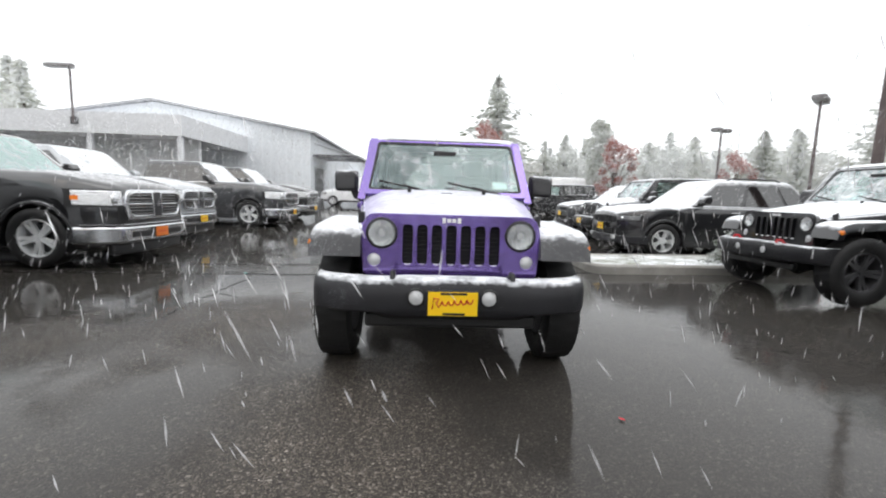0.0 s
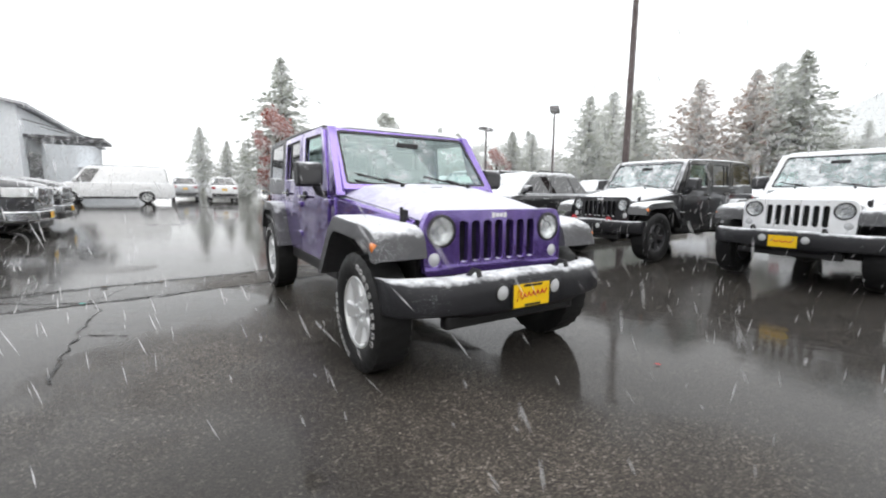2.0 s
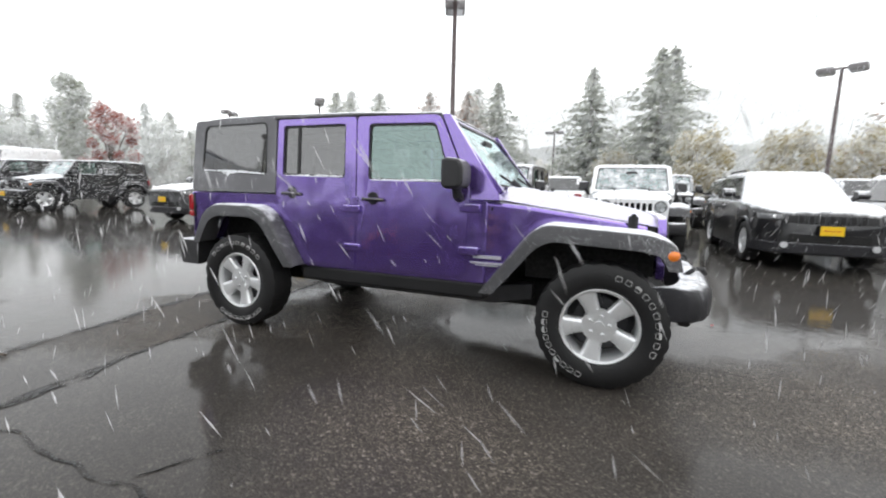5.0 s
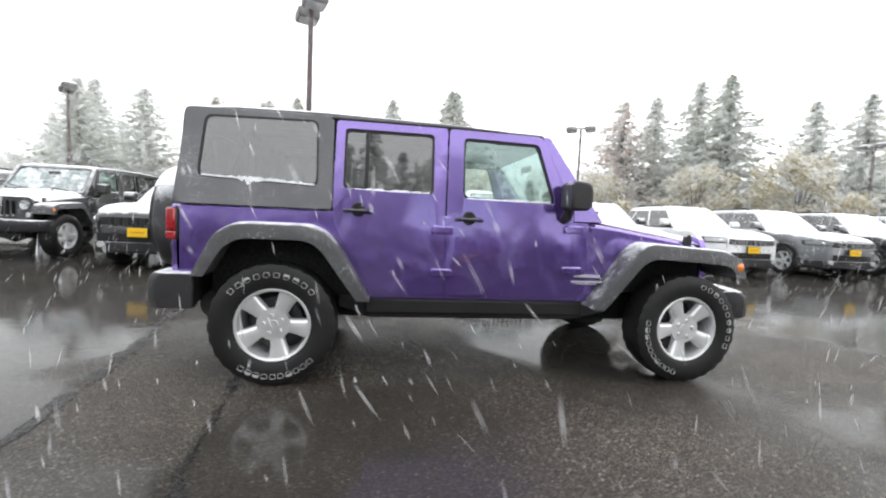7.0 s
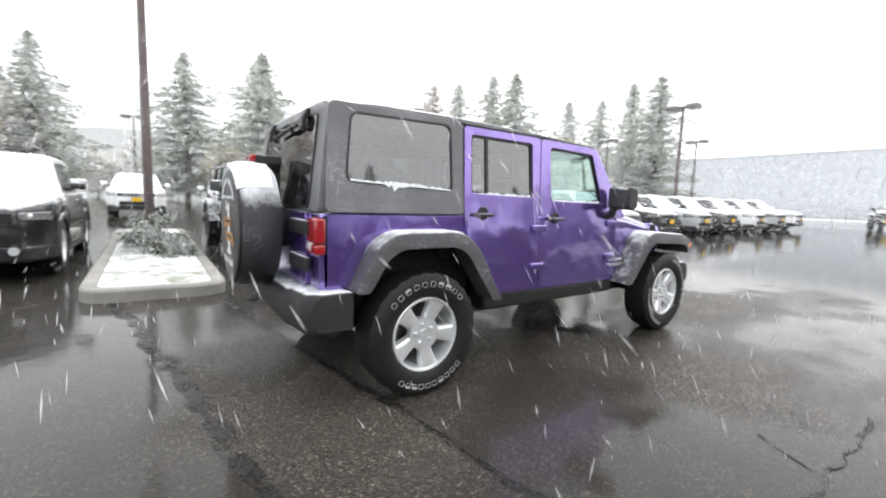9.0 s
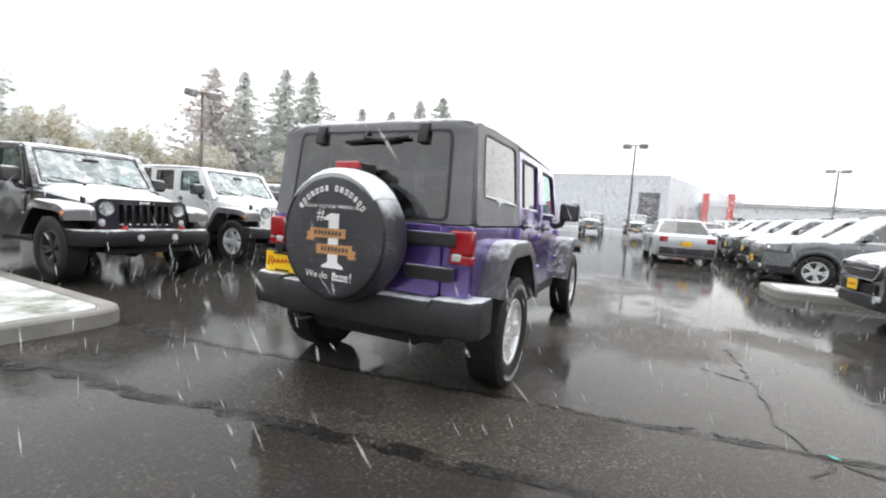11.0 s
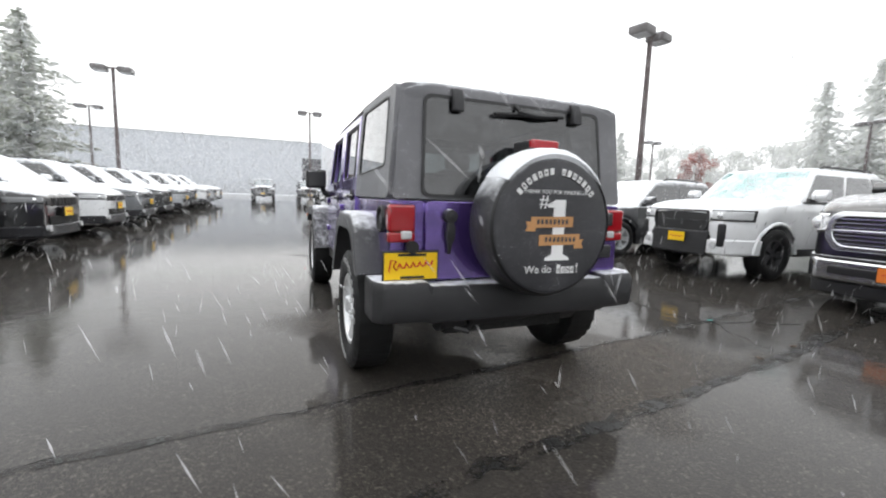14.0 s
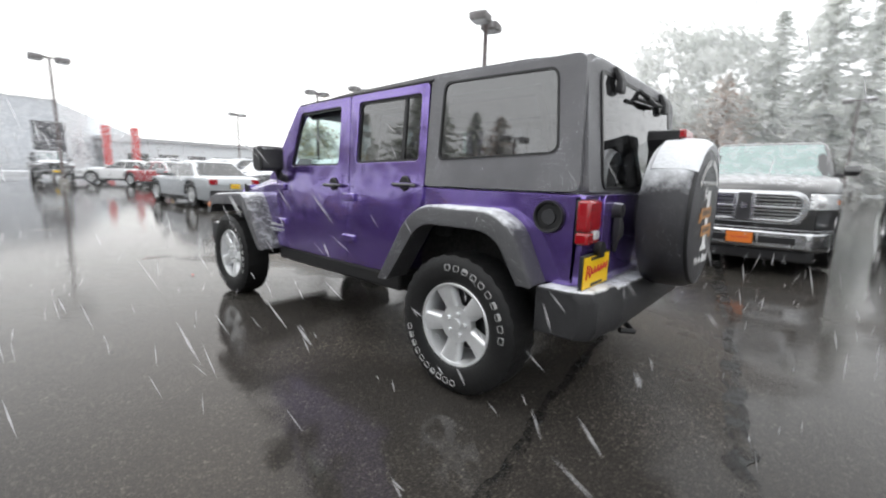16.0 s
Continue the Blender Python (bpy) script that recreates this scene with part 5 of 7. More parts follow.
    if grille == "bars":
        for k in range(1, 4):
            z = gz0 + (gz1 - gz0) * k / 4
            part("grille_bar", front(-gw * 0.97, gw * 0.97, z - 0.012, z + 0.012, 0.022, 0.03), MAT["chrome"], gr)
    elif grille == "slots":
        for k in range(7):
            x = (k - 3) * gw * 0.225
            part("grille_slot", front(x - gw * 0.074, x + gw * 0.074, gz0 - 0.012, gz1 + 0.004, 0.018, 0.03, 2), MAT["steel_dark" if "black" in paint else "chrome"], gr)
            part("slot_opening", front(x - gw * 0.054, x + gw * 0.054, gz0 - 0.004, gz1 - 0.006, 0.022, 0.03, 2), MAT["dark"], gr)
    elif grille == "cross":
        zm = (gz0 + gz1) / 2
        shape = lambda k, e: round_poly([(-gw * 0.90 * k, gz0 + e), (gw * 0.90 * k, gz0 + e), (gw * 1.04 * k, gz0 + 0.12 + e * 0.5), (gw * 1.0 * k, gz1 - 0.05 - e * 0.5), (gw * 0.86 * k, gz1 - e), (-gw * 0.86 * k, gz1 - e), (-gw * 1.0 * k, gz1 - 0.05 - e * 0.5), (-gw * 1.04 * k, gz0 + 0.12 + e * 0.5)], 0.06, 3)
        part("grille_surround", panel(shape(1.06, -0.035), [shape(0.95, 0.022)], 0.045, 0.07), MAT["chrome"], gr, "chrome grille surround", bevel=0.012)
        part("grille_cross", panel(round_poly([(-0.085, gz0 - 0.005), (0.085, gz0 - 0.005), (0.085, gz1 + 0.005), (-0.085, gz1 + 0.005)], 0.02, 2), [], 0.040, 0.05), MAT["steel_dark"], gr, bevel=0.01)
        for s in (-1, 1):
            part("grille_cross", front(s * 0.10 - 0.022, s * 0.10 + 0.022, gz0, gz1, 0.046, 0.05, 1), MAT["chrome"], gr, bevel=0.008)
            part("grille_cross", front(min(s * 0.10, s * gw * 0.97), max(s * 0.10, s * gw * 0.97), zm - 0.018, zm + 0.018, 0.044, 0.05, 4), MAT["chrome"], gr, bevel=0.008)
            for k in (1, 2, 3, 5, 6, 7):
                z = gz0 + (gz1 - gz0) * k / 8
                part("grille_bar", front(min(s * 0.11, s * gw * 0.95), max(s * 0.11, s * gw * 0.95), z - 0.008, z + 0.008, 0.026, 0.03, 4), MAT["chrome"], gr)
        part("badge", disc(0.05, F - 0.055, F - 0.03, (0, 0, zm + 0.01), "y", 6), MAT["chrome"], gr)
    elif grille == "open":
        part("grille_bar", front(-gw * 0.80, gw * 0.80, (gz0 + gz1) / 2 - 0.012, (gz0 + gz1) / 2 + 0.012, 0.02, 0.03), MAT["plastic_black"], gr)
        part("grille_rim", panel(round_poly([(-gw * 1.02, gz0 + 0.10), (-gw * 0.80, gz0 - 0.03), (gw * 0.80, gz0 - 0.03), (gw * 1.02, gz0 + 0.10), (gw * 1.0, gz1 + 0.02), (-gw * 1.0, gz1 + 0.02)], 0.05, 3), [round_poly([(-gw * 0.96, gz0 + 0.10), (-gw * 0.77, gz0 - 0.005), (gw * 0.77, gz0 - 0.005), (gw * 0.96, gz0 + 0.10), (gw * 0.95, gz1 - 0.005), (-gw * 0.95, gz1 - 0.005)], 0.045, 3)], 0.024, 0.03), MAT["plastic_black" if "white" in paint else "chrome"], gr)
    for s in (-1, 1):
        a, b = sorted((s * gw * 1.08, s * W * (0.965 if chrome_bumper else 0.93)))
        zt = gz1 + 0.015
        hl = part("headlight", front(a, b, zt - lamp_h, zt, 0.010, 0.10, 8), MAT["reflector" if chrome_bumper else "lamp_clear" if "white" in paint else "lamp_smoke"], car, "clear headlight", bevel=0.02)
        part("headlight_bezel", front(a - 0.012, b + 0.008, zt - lamp_h - 0.014, zt + 0.012, 0.002, 0.08, 8), MAT["trim_black"], hl)
        c = (a + b) / 2 - s * (b - a) * 0.16
        part("projector", lathe([(0.0005, -0.020), (lamp_h * 0.26, -0.016), (lamp_h * 0.34, -0.006), (lamp_h * 0.36, 0.02)], 16, None, (c, F + nose(c) - 0.006, zt - lamp_h * 0.5), "y"), MAT["reflector"], hl)
        o0, o1 = (b - 0.055, b + 0.004) if s > 0 else (a - 0.004, a + 0.055)
        if plate_mat == "plate_orange":
            part("corner_lens", front(o0 + (0.038 if s > 0 else 0), o1 - (0 if s > 0 else 0.038), zt - lamp_h * 0.62, zt - lamp_h * 0.34, 0.012, 0.06, 3), MAT["lamp_orange"], hl)
        fx = s * W * 0.62
        part("fog_lamp", disc(0.05, F + nose(fx) - 0.045, F + nose(fx) + 0.03, (fx, 0, g + 0.16), "y", 16), MAT["lamp_clear"], car)
        tl = part("tail_lamp", box(*sorted((s * W * 0.58, s * W * 0.85)), R - 0.16, R + 0.012, zb - 0.24, zb - 0.07), MAT["lamp_red"], car, "red tail lamp", bevel=0.02)
    if chrome_bumper:
        fb = part("front_bumper", front(-W * 0.975, W * 0.975, g + 0.06, g + 0.30, 0.055, 0.14, 16), MAT["chrome"], car, "chrome front bumper with snow on its ledge", bevel=0.03)
        part("bumper_insert", front(-W * 0.60, W * 0.60, g + 0.13, g + 0.225, 0.063, 0.05, 10), MAT["trim_black"], fb, bevel=0.012)
        part("bumper_ledge", front(-W * 0.95, W * 0.95, g + 0.295, g + 0.325, 0.050, 0.12, 14), MAT["plastic_bumper"], fb, bevel=0.01)
        part("air_dam", front(-W * 0.80, W * 0.80, g - 0.10, g + 0.05, 0.0, 0.10, 10), MAT["trim_black"], car, bevel=0.02)
    else:
        part("front_bumper", front(-W * 0.975, W * 0.975, g + 0.02, g + (0.26 if fascia else 0.20), 0.014, 0.12, 16), MAT[fascia or "plastic_bumper"], car, bevel=0.03)
        if fascia:                                       # dark middle of the bumper and tall slots for the fog lamps
            part("bumper_insert", front(-gw * 1.05, gw * 1.05, g - 0.02, gz0 + 0.01, 0.030, 0.10, 10), MAT["plastic_black"], car, bevel=0.03)
            for s in (-1, 1):
                a, b = sorted((s * W * 0.66, s * W * 0.76))
                part("fog_slot", front(a, b, g + 0.14, gz0 + 0.13, 0.024, 0.06, 3), MAT["trim_black"], car, bevel=0.02)
        part("lower_intake", front(-W * 0.55, W * 0.55, g + 0.21, min(g + 0.34, gz0 - 0.05), 0.010, 0.04), MAT["dark"], car)
    if plate_mat:
        pz = gz0 - 0.11 if not chrome_bumper else g + 0.19
        pp = part("front_plate", box(-0.16, 0.16, F - (0.09 if chrome_bumper else 0.045), F - 0.012, pz - 0.08, pz + 0.08), MAT["trim_black"], car)
        dealer_card(pp, 0, F - (0.091 if chrome_bumper else 0.046), pz, -1, plate_mat, False)
        rp = part("rear_plate", box(-0.16, 0.16, R - 0.01, R + 0.012, zb - 0.36, zb - 0.20), MAT["trim_black"], car)
        dealer_card(rp, 0, R + 0.013, zb - 0.28, 1, plate_mat, False)
    part("rear_bumper", box(-W * 0.84, W * 0.84, R - 0.14, R + 0.025, g + 0.1, g + 0.32), K, car, bevel=0.03)
    add_wheels(car, wheels, wb, 2 * W - WHEEL[wheels][5] * 0.68)
    return car


PICKUP = dict(category="pickup", L=5.82, W=1.0, wb=3.57, fo=0.98, g=0.27, zf=1.16, zc=1.33, zb=1.30, roof=1.92, ws0=-0.95, ws1=-0.28, cab_rear=1.40, rb=1.40, rt=1.3, wheels="truck", rails=False, chrome_bumper=True, gtop=(0.70, 1.06), lamp_h=0.22, soft=0.24, pillars=(0.05, 0.48, 0.52, 0.94))
COMPACT = dict(category="car", L=4.62, W=0.93, wb=2.70, fo=0.93, zf=0.96, zc=1.10, zb=1.10, roof=1.68, ws0=-0.92, ws1=-0.18, rt=1.50, rb=1.98, grille="slots", gtop=(0.76, 0.88), lamp_h=0.10)


# ---------------------------------------------------------------- ground
def gz(x, y):
    """Height of the ground: the lane lies in a shallow hollow that drains the lot."""
    r = math.hypot(x, y * 0.85)
    return 0.016 * min(max(0.0, r - 2.4), 32.0)


def ground():
    bm = bmesh.new()
    radii = [0.6, 1.2, 1.8, 2.4, 3, 4, 5, 6, 7, 8, 9, 10, 12, 14, 16, 20, 24, 28, 32, 36, 44, 60, 100, 250, 900]
    n = 120
    mid = bm.verts.new((0, 0, 0))
    last = None
    for r in radii:
        ring = []
        for k in range(n):
            a = 2 * math.pi * k / n
            x, y = r * math.cos(a), r * math.sin(a)
            ring.append(bm.verts.new((x, y, gz(x, y))))
        for k in range(n):
            k2 = (k + 1) % n
            bm.faces.new((mid, ring[k], ring[k2]) if last is None else (last[k], ring[k], ring[k2], last[k2]))
        last = ring
    tagged(part("ground", bm, MAT["asphalt"]), "wet dark asphalt car park with standing water", "ground", kind="structure")


def ribbon(lo, hi, up):
    """A thin strip laid on the ground between two edges."""
    return loft([[(a[0], a[1], gz(*a) + up), (b[0], b[1], gz(*b) + up), (b[0], b[1], gz(*b) - 0.02), (a[0], a[1], gz(*a) - 0.02)] for a, b in zip(lo, hi)])


def trench():
    """A patched trench across the lot, with tar along its two edges."""
    rnd = random.Random(4)
    far = lambda x: 1.86 + 0.145 * x
    near = lambda x: 2.76 + 0.168 * x
    n = 330
    xs = [-9 + 11.7 * k / n for k in range(n + 1)]
    wav = lambda x, k, s: noise.noise((x * s, k, 0.3)) * 0.6 + noise.noise((x * s * 4.1, k, 5.3)) * 0.4
    a = [(x, far(x) + 0.05 * wav(x, 1, 1.7)) for x in xs]
    b = [(x, near(x) + 0.09 * wav(x, 2, 1.7)) for x in xs]
    patch = tagged(part("asphalt_patch", ribbon(a, b, 0.002), MAT["patch"]), "dark coarse asphalt trench patch across the lot", "pavement", kind="structure")
    for edge, w in ((a, 0.050), (b, 0.085)):
        lo = [(x, y - w * max(0.1, 0.6 + 0.9 * wav(x, 7 + w, 1.1) + 0.25 * noise.noise((x * 9, 3.1, w)))) for x, y in edge]
        hi = [(x, y + w * max(0.1, 0.6 + 0.9 * wav(x, 9 + w, 1.1) + 0.25 * noise.noise((x * 11, 7.7, w)))) for x, y in edge]
        part("tar_seam", ribbon(lo, hi, 0.0055), MAT["tar"], patch, "uneven black tar seam")


def crack(pts, w, seed):
    line = []
    for (x0, y0), (x1, y1) in zip(pts, pts[1:]):
        for k in range(30):
            t = k / 30
            x, y = x0 + (x1 - x0) * t, y0 + (y1 - y0) * t
            line.append((x + 0.07 * noise.noise((x * 4, y * 4, seed)), y + 0.07 * noise.noise((x * 4, y * 4, seed + 9))))
    d = Vector(pts[-1]) - Vector(pts[0])
    nx, ny = -d.y / d.length, d.x / d.length
    wide = lambda x, y, k: w * (0.5 + 0.9 * max(-0.45, noise.noise((x * 7, y * 7, k))))
    lo = [(x - nx * wide(x, y, 3), y - ny * wide(x, y, 3)) for x, y in line]
    hi = [(x + nx * wide(x, y, 6), y + ny * wide(x, y, 6)) for x, y in line]
    tagged(part("tar_crack", ribbon(lo, hi, 0.006), MAT["tar"]), "black tar filling in a pavement crack", "pavement", kind="structure")


def island(name, x0, x1, y0, y1):
    """A raised island: concrete kerb with rounded ends round a bed with thin snow."""
    o = round_poly([(x0, y0), (x1, y0), (x1, y1), (x0, y1)], 0.35, 5)
    i = round_poly([(x0 + 0.16, y0 + 0.16), (x1 - 0.16, y0 + 0.16), (x1 - 0.16, y1 - 0.16), (x0 + 0.16, y1 - 0.16)], 0.22, 5)
    kerb = tagged(part(name, plate(o, [i], lambda u, v, d: (u, v, gz(u, v) + 0.15 - d), 0.20), MAT["concrete"], bevel=0.03), "pale concrete kerb round a planted island", "kerb", kind="structure")
    part("island_bed", plate(i, [], lambda u, v, d: (u, v, gz(u, v) + 0.14 - d), 0.16), MAT["island_snow"], kerb, "grass under thin patchy snow")
    return kerb


# ---------------------------------------------------------------- lamp posts
def lamp_post(x, y, h, turn=0.0, heads=2, group="parking lot lamps"):
    p = thing("street_lamp", "rust-brown square steel car park lamp with box heads", "street lamp", group)
    part("pole", loft([[(dx * w, dy * w, z) for dx, dy in ((-1, -1), (1, -1), (1, 1), (-1, 1))] for z, w in ((0.3, 0.075), (h - 0.12, 0.055))]), MAT["post_metal"], p, bevel=0.008)
    part("footing", lathe([(0.22, 0), (0.22, 0.30), (0.20, 0.33), (0.0005, 0.33)], 20, None, (0, 0, 0), "z"), MAT["concrete"], p)
    part("base_plate", box(-0.14, 0.14, -0.14, 0.14, 0.33, 0.36), MAT["post_metal"], p)
    for s in ((-1, 1) if heads == 2 else (1,)):
        part("arm", box(*sorted((s * 0.03, s * 0.25)), -0.03, 0.03, h - 0.17, h - 0.10), MAT["post_metal"], p)
        hd = part("lamp_head", loft([[(s * 0.50 + dx * w, dy * w, z) for dx, dy in ((-1, -1), (1, -1), (1, 1), (-1, 1))] for z, w in ((h - 0.32, 0.25), (h - 0.27, 0.285), (h - 0.09, 0.285), (h, 0.16))]), MAT["lamp_head"], p, bevel=0.012)
        part("lamp_glass", box(s * 0.50 - 0.22, s * 0.50 + 0.22, -0.22, 0.22, h - 0.335, h - 0.315), MAT["lamp_clear"], hd)
    p.matrix_world = pose(x, y, gz(x, y), 0, 0, turn)
    return p


# ---------------------------------------------------------------- trees
def conifer_meshes(h, spread, seed, mat, sparse=1.0, droop=0.25, lean_=0.0, bare=0.08, each=3):
    """Trunk and crown of a fir: whorls of drooping limbs carrying small flat sprays."""
    rnd = random.Random(seed)
    trunk = tube([(0, 0, 0), (0.02 * h * lean_, 0, h * 0.5), (0.0, 0, h)], [0.02 * h, 0.012 * h, 0.002 * h], 8)
    verts, faces = [], []
    for k in range(int(300 * sparse)):
        t = ((k + rnd.random()) / (300 * sparse)) ** 1.15
        z = h * (bare + (0.99 - bare) * t)
        a = k * 2.39996 + rnd.uniform(-0.5, 0.5)
        L = (spread * (1 - t) ** 0.8 * (0.70 + 0.45 * rnd.random()) + 0.10) * (1.0 + 0.55 * noise.noise((math.cos(a), math.sin(a), z * 0.35 + seed)))
        dx, dy = math.cos(a), math.sin(a)
        m = max(3, int(L / 0.24))
        up = rnd.uniform(-0.1, 0.25)
        for q in range(m):
            f = (q + 0.3 + 0.7 * rnd.random()) / m
            cx, cy, cz = dx * L * f, dy * L * f, z + up * L * f - droop * L * f * f + rnd.uniform(-0.1, 0.1)
            sz = (0.23 + 0.25 * rnd.random()) * (1.15 if each < 3 else 1.0) * (0.7 + 0.4 * (1 - f)) * (h / 11) ** 0.5
            for w in range(each):
                b = a + rnd.uniform(-1.4, 1.4)
                ux, uy = math.cos(b) * sz, math.sin(b) * sz
                vx, vy = -math.sin(b) * sz * 0.34, math.cos(b) * sz * 0.34
                tz, dz = rnd.uniform(-0.7, 0.3) * sz, rnd.uniform(-0.1, 0.55) * sz
                i = len(verts)
                verts += [(cx - ux * 0.5, cy - uy * 0.5, cz + sz * 0.1), (cx + ux * 0.2 - vx, cy + uy * 0.2 - vy, cz + tz * 0.5 - dz), (cx + ux, cy + uy, cz + tz), (cx + ux * 0.2 + vx, cy + uy * 0.2 + vy, cz + tz * 0.3 + dz * 0.5)]
                faces.append((i, i + 1, i + 2, i + 3))
    me = bpy.data.meshes.new("crown")
    me.from_pydata(verts, [], faces)
    me.materials.append(MAT[mat])
    return mesh_of(trunk, "trunk"), me


def leafy_meshes(h, spread, seed, mat, trunk_h=0.25, count=2600, size=0.22, column=False):
    """Trunk with forking limbs and a loose crown of small leaf sprays in uneven clumps."""
    rnd = random.Random(seed)
    bm = tube([(0, 0, 0), (0.05, 0.03, h * trunk_h), (0, 0, h * 0.7)], [0.022 * h, 0.016 * h, 0.004 * h], 8)
    clumps = []
    for k in range(26 if not column else 34):
        a, e = rnd.uniform(0, 2 * math.pi), rnd.random()
        if column:
            z = h * (0.06 + 0.90 * k / 34)
            rr = spread * (0.55 + 0.45 * math.sin(math.pi * min(1, (k + 5) / 34))) * rnd.uniform(0.2, 0.7)
            rad = spread * rnd.uniform(0.38, 0.58) * (1.0 if k < 27 else 0.65)
        else:
            z = h * (trunk_h + (0.97 - trunk_h) * e)
            rr = spread * math.sqrt(max(0.02, 1 - ((e - 0.35) / 0.68) ** 2)) * rnd.uniform(0.35, 0.95)
            rad = spread * rnd.uniform(0.20, 0.38)
        c = Vector((rr * math.cos(a), rr * math.sin(a), z))
        clumps.append((c, rad))
        if not column:
            tube([(0, 0, h * trunk_h * rnd.uniform(0.7, 1.3)), (c.x * 0.45, c.y * 0.45, c.z * 0.72), tuple(c)], [0.009 * h, 0.005 * h, 0.0015 * h], 5, bm)
    verts, faces = [], []
    for k in range(count):
        c, rad = clumps[k % len(clumps)]
        d = Vector((rnd.gauss(0, 1), rnd.gauss(0, 1), rnd.gauss(0, 1))).normalized() * rad * rnd.random() ** 0.45
        p = c + d
        n = Vector((rnd.gauss(0, 1), rnd.gauss(0, 1), rnd.gauss(0.4, 1))).normalized()
        u = n.orthogonal().normalized() * size * rnd.uniform(0.6, 1.3)
        w = n.cross(u) * 0.7
        i = len(verts)
        verts += [tuple(p - u), tuple(p + w * 0.6), tuple(p + u), tuple(p - w * 0.6)]
        faces.append((i, i + 1, i + 2, i + 3))
    me = bpy.data.meshes.new("crown")
    me.from_pydata(verts, [], faces)
    me.materials.append(MAT[mat])
    return mesh_of(bm, "trunk"), me


TREE = {}


def tree(kind, x, y, s=1.0, turn=0.0, name="conifer_tree", label="tall dark fir tree dusted with snow", cat="tree", group="trees round the lot"):
    tr, cr = TREE[kind]
    t = thing(name, label, cat, group)
    # mist kinds take the bark with haze in its colour
    part("trunk", tr, MAT["bark_hazed" if "mist" in kind else "bark"], t)
    part("crown", cr, None, t)
    t.matrix_world = Matrix.Translation((x, y, gz(x, y) - 0.05)) @ Matrix.Rotation(radians(turn), 4, "Z") @ Matrix.Diagonal((s, s, s, 1))
    return t


# ---------------------------------------------------------------- buildings
def north_building():
    b = thing("showroom_building", "pale metal-clad gabled building with flat grey canopy", "building")
    P, th = MAT["wall_pale"], 0.3
    x0, x1, xr, y0, y1 = -33.5, -9.45, -21.5, 30.0, 62.0
    part("wall", plate([(x0, 0), (x1, 0), (x1, 6.2), (xr, 8.15), (x0, 6.2)], [], lambda u, v, d: (u, y0 + d, v), th), P, b, "pale vertical metal cladding")
    part("wall", box(x1 - th, x1, y0 + th, y1, 0, 6.1), P, b, "pale vertical metal cladding")
    part("wall", box(x0, x0 + th, y0 + th, y1, 0, 6.1), P, b)
    part("wall", plate([(x0, 0), (x1, 0), (x1, 6.2), (xr, 8.15), (x0, 6.2)], [], lambda u, v, d: (u, y1 + d, v), th), P, b)
    rib = mesh_of(box(-0.03, 0.03, -0.03, 0.0, 0, 6.1), "cladding_rib")
    for k in range(38):
        r = part("cladding_rib", rib, P, b)
        r.location = (x0 + 0.4 + k * 0.62, y0, 0)
    for k in range(40):
        r = part("cladding_rib", rib, P, b)
        r.matrix_local = pose(x1, y0 + 0.6 + k * 0.78, 0, 0, 0, 90)
    for s in (-1, 1):
        xe = x1 + 0.5 if s > 0 else x0 - 0.5
        part("roof", loft([[(xr, y0 - 0.4, 8.2), (xe, y0 - 0.4, 6.12), (xe, y0 - 0.4, 6.28), (xr, y0 - 0.4, 8.36)], [(xr, y1 + 0.6, 8.2), (xe, y1 + 0.6, 6.12), (xe, y1 + 0.6, 6.28), (xr, y1 + 0.6, 8.36)]]), MAT["roof_metal"], b, "snowy low-pitched metal roof")
    cx1, cy0 = -14.35, 20.9
    part("canopy_fascia", box(-44, cx1, cy0, cy0 + 0.25, 4.5, 5.7), MAT["canopy"], b, "broad pale canopy fascia")
    part("canopy_fascia", box(cx1 - 0.25, cx1, cy0 + 0.25, y0, 4.5, 5.7), MAT["canopy"], b, "broad pale canopy fascia")
    part("canopy_soffit", box(-44, cx1 - 0.25, cy0 + 0.25, y0, 4.6, 4.8), MAT["canopy_under"], b)
    part("canopy_roof", box(-44, cx1 - 0.1, cy0 + 0.1, y0, 5.55, 5.65), MAT["canopy"], b)
    # set shallow to catch more sky light; its colour carries the haze
    part("wall", box(-44, cx1 - 0.6, cy0 + 2.9, cy0 + 3.2, 0, 4.6), MAT["canopy_under"], b, "shaded recessed wall")
    for x in (-14.6, -19.7, -25.5, -31.5, -38):
        part("column", box(x - 0.13, x + 0.13, cy0 + 0.1, cy0 + 0.36, 0, 4.5), MAT["canopy"], b, bevel=0.02)
    part("roof_lamp_bracket", box(-20.5, -20.1, cy0 - 0.10, cy0, 4.95, 5.35), MAT["steel_dark"], b)
    part("roof_lamp_pole", tube([(-20.3, cy0 - 0.12, 5.0), (-20.3, cy0 - 0.12, 8.1)], 0.06, 8), MAT["post_metal"], b, "thin lamp pole fixed to the canopy edge")
    part("roof_lamp_head", loft([[(x, cy0 - 0.12 + dy, z) for dy, z in ((-0.22, 8.0), (0.22, 8.0), (0.22, 8.16), (0.1, 8.26), (-0.1, 8.26), (-0.22, 8.16))] for x in (-21.55, -21.4, -20.5, -20.15)]), MAT["lamp_head"], b, bevel=0.02)
    part("awning", box(x1, -5.7, y0 + 0.6, y0 + 5.0, 4.42, 4.62), MAT["steel_dark"], b, "dark flat steel awning")
    for y in (31, 34.6):
        part("awning_stay", tube([(x1, y, 5.5), (-6.2, y, 4.6)], 0.03, 6), MAT["steel_dark"], b)
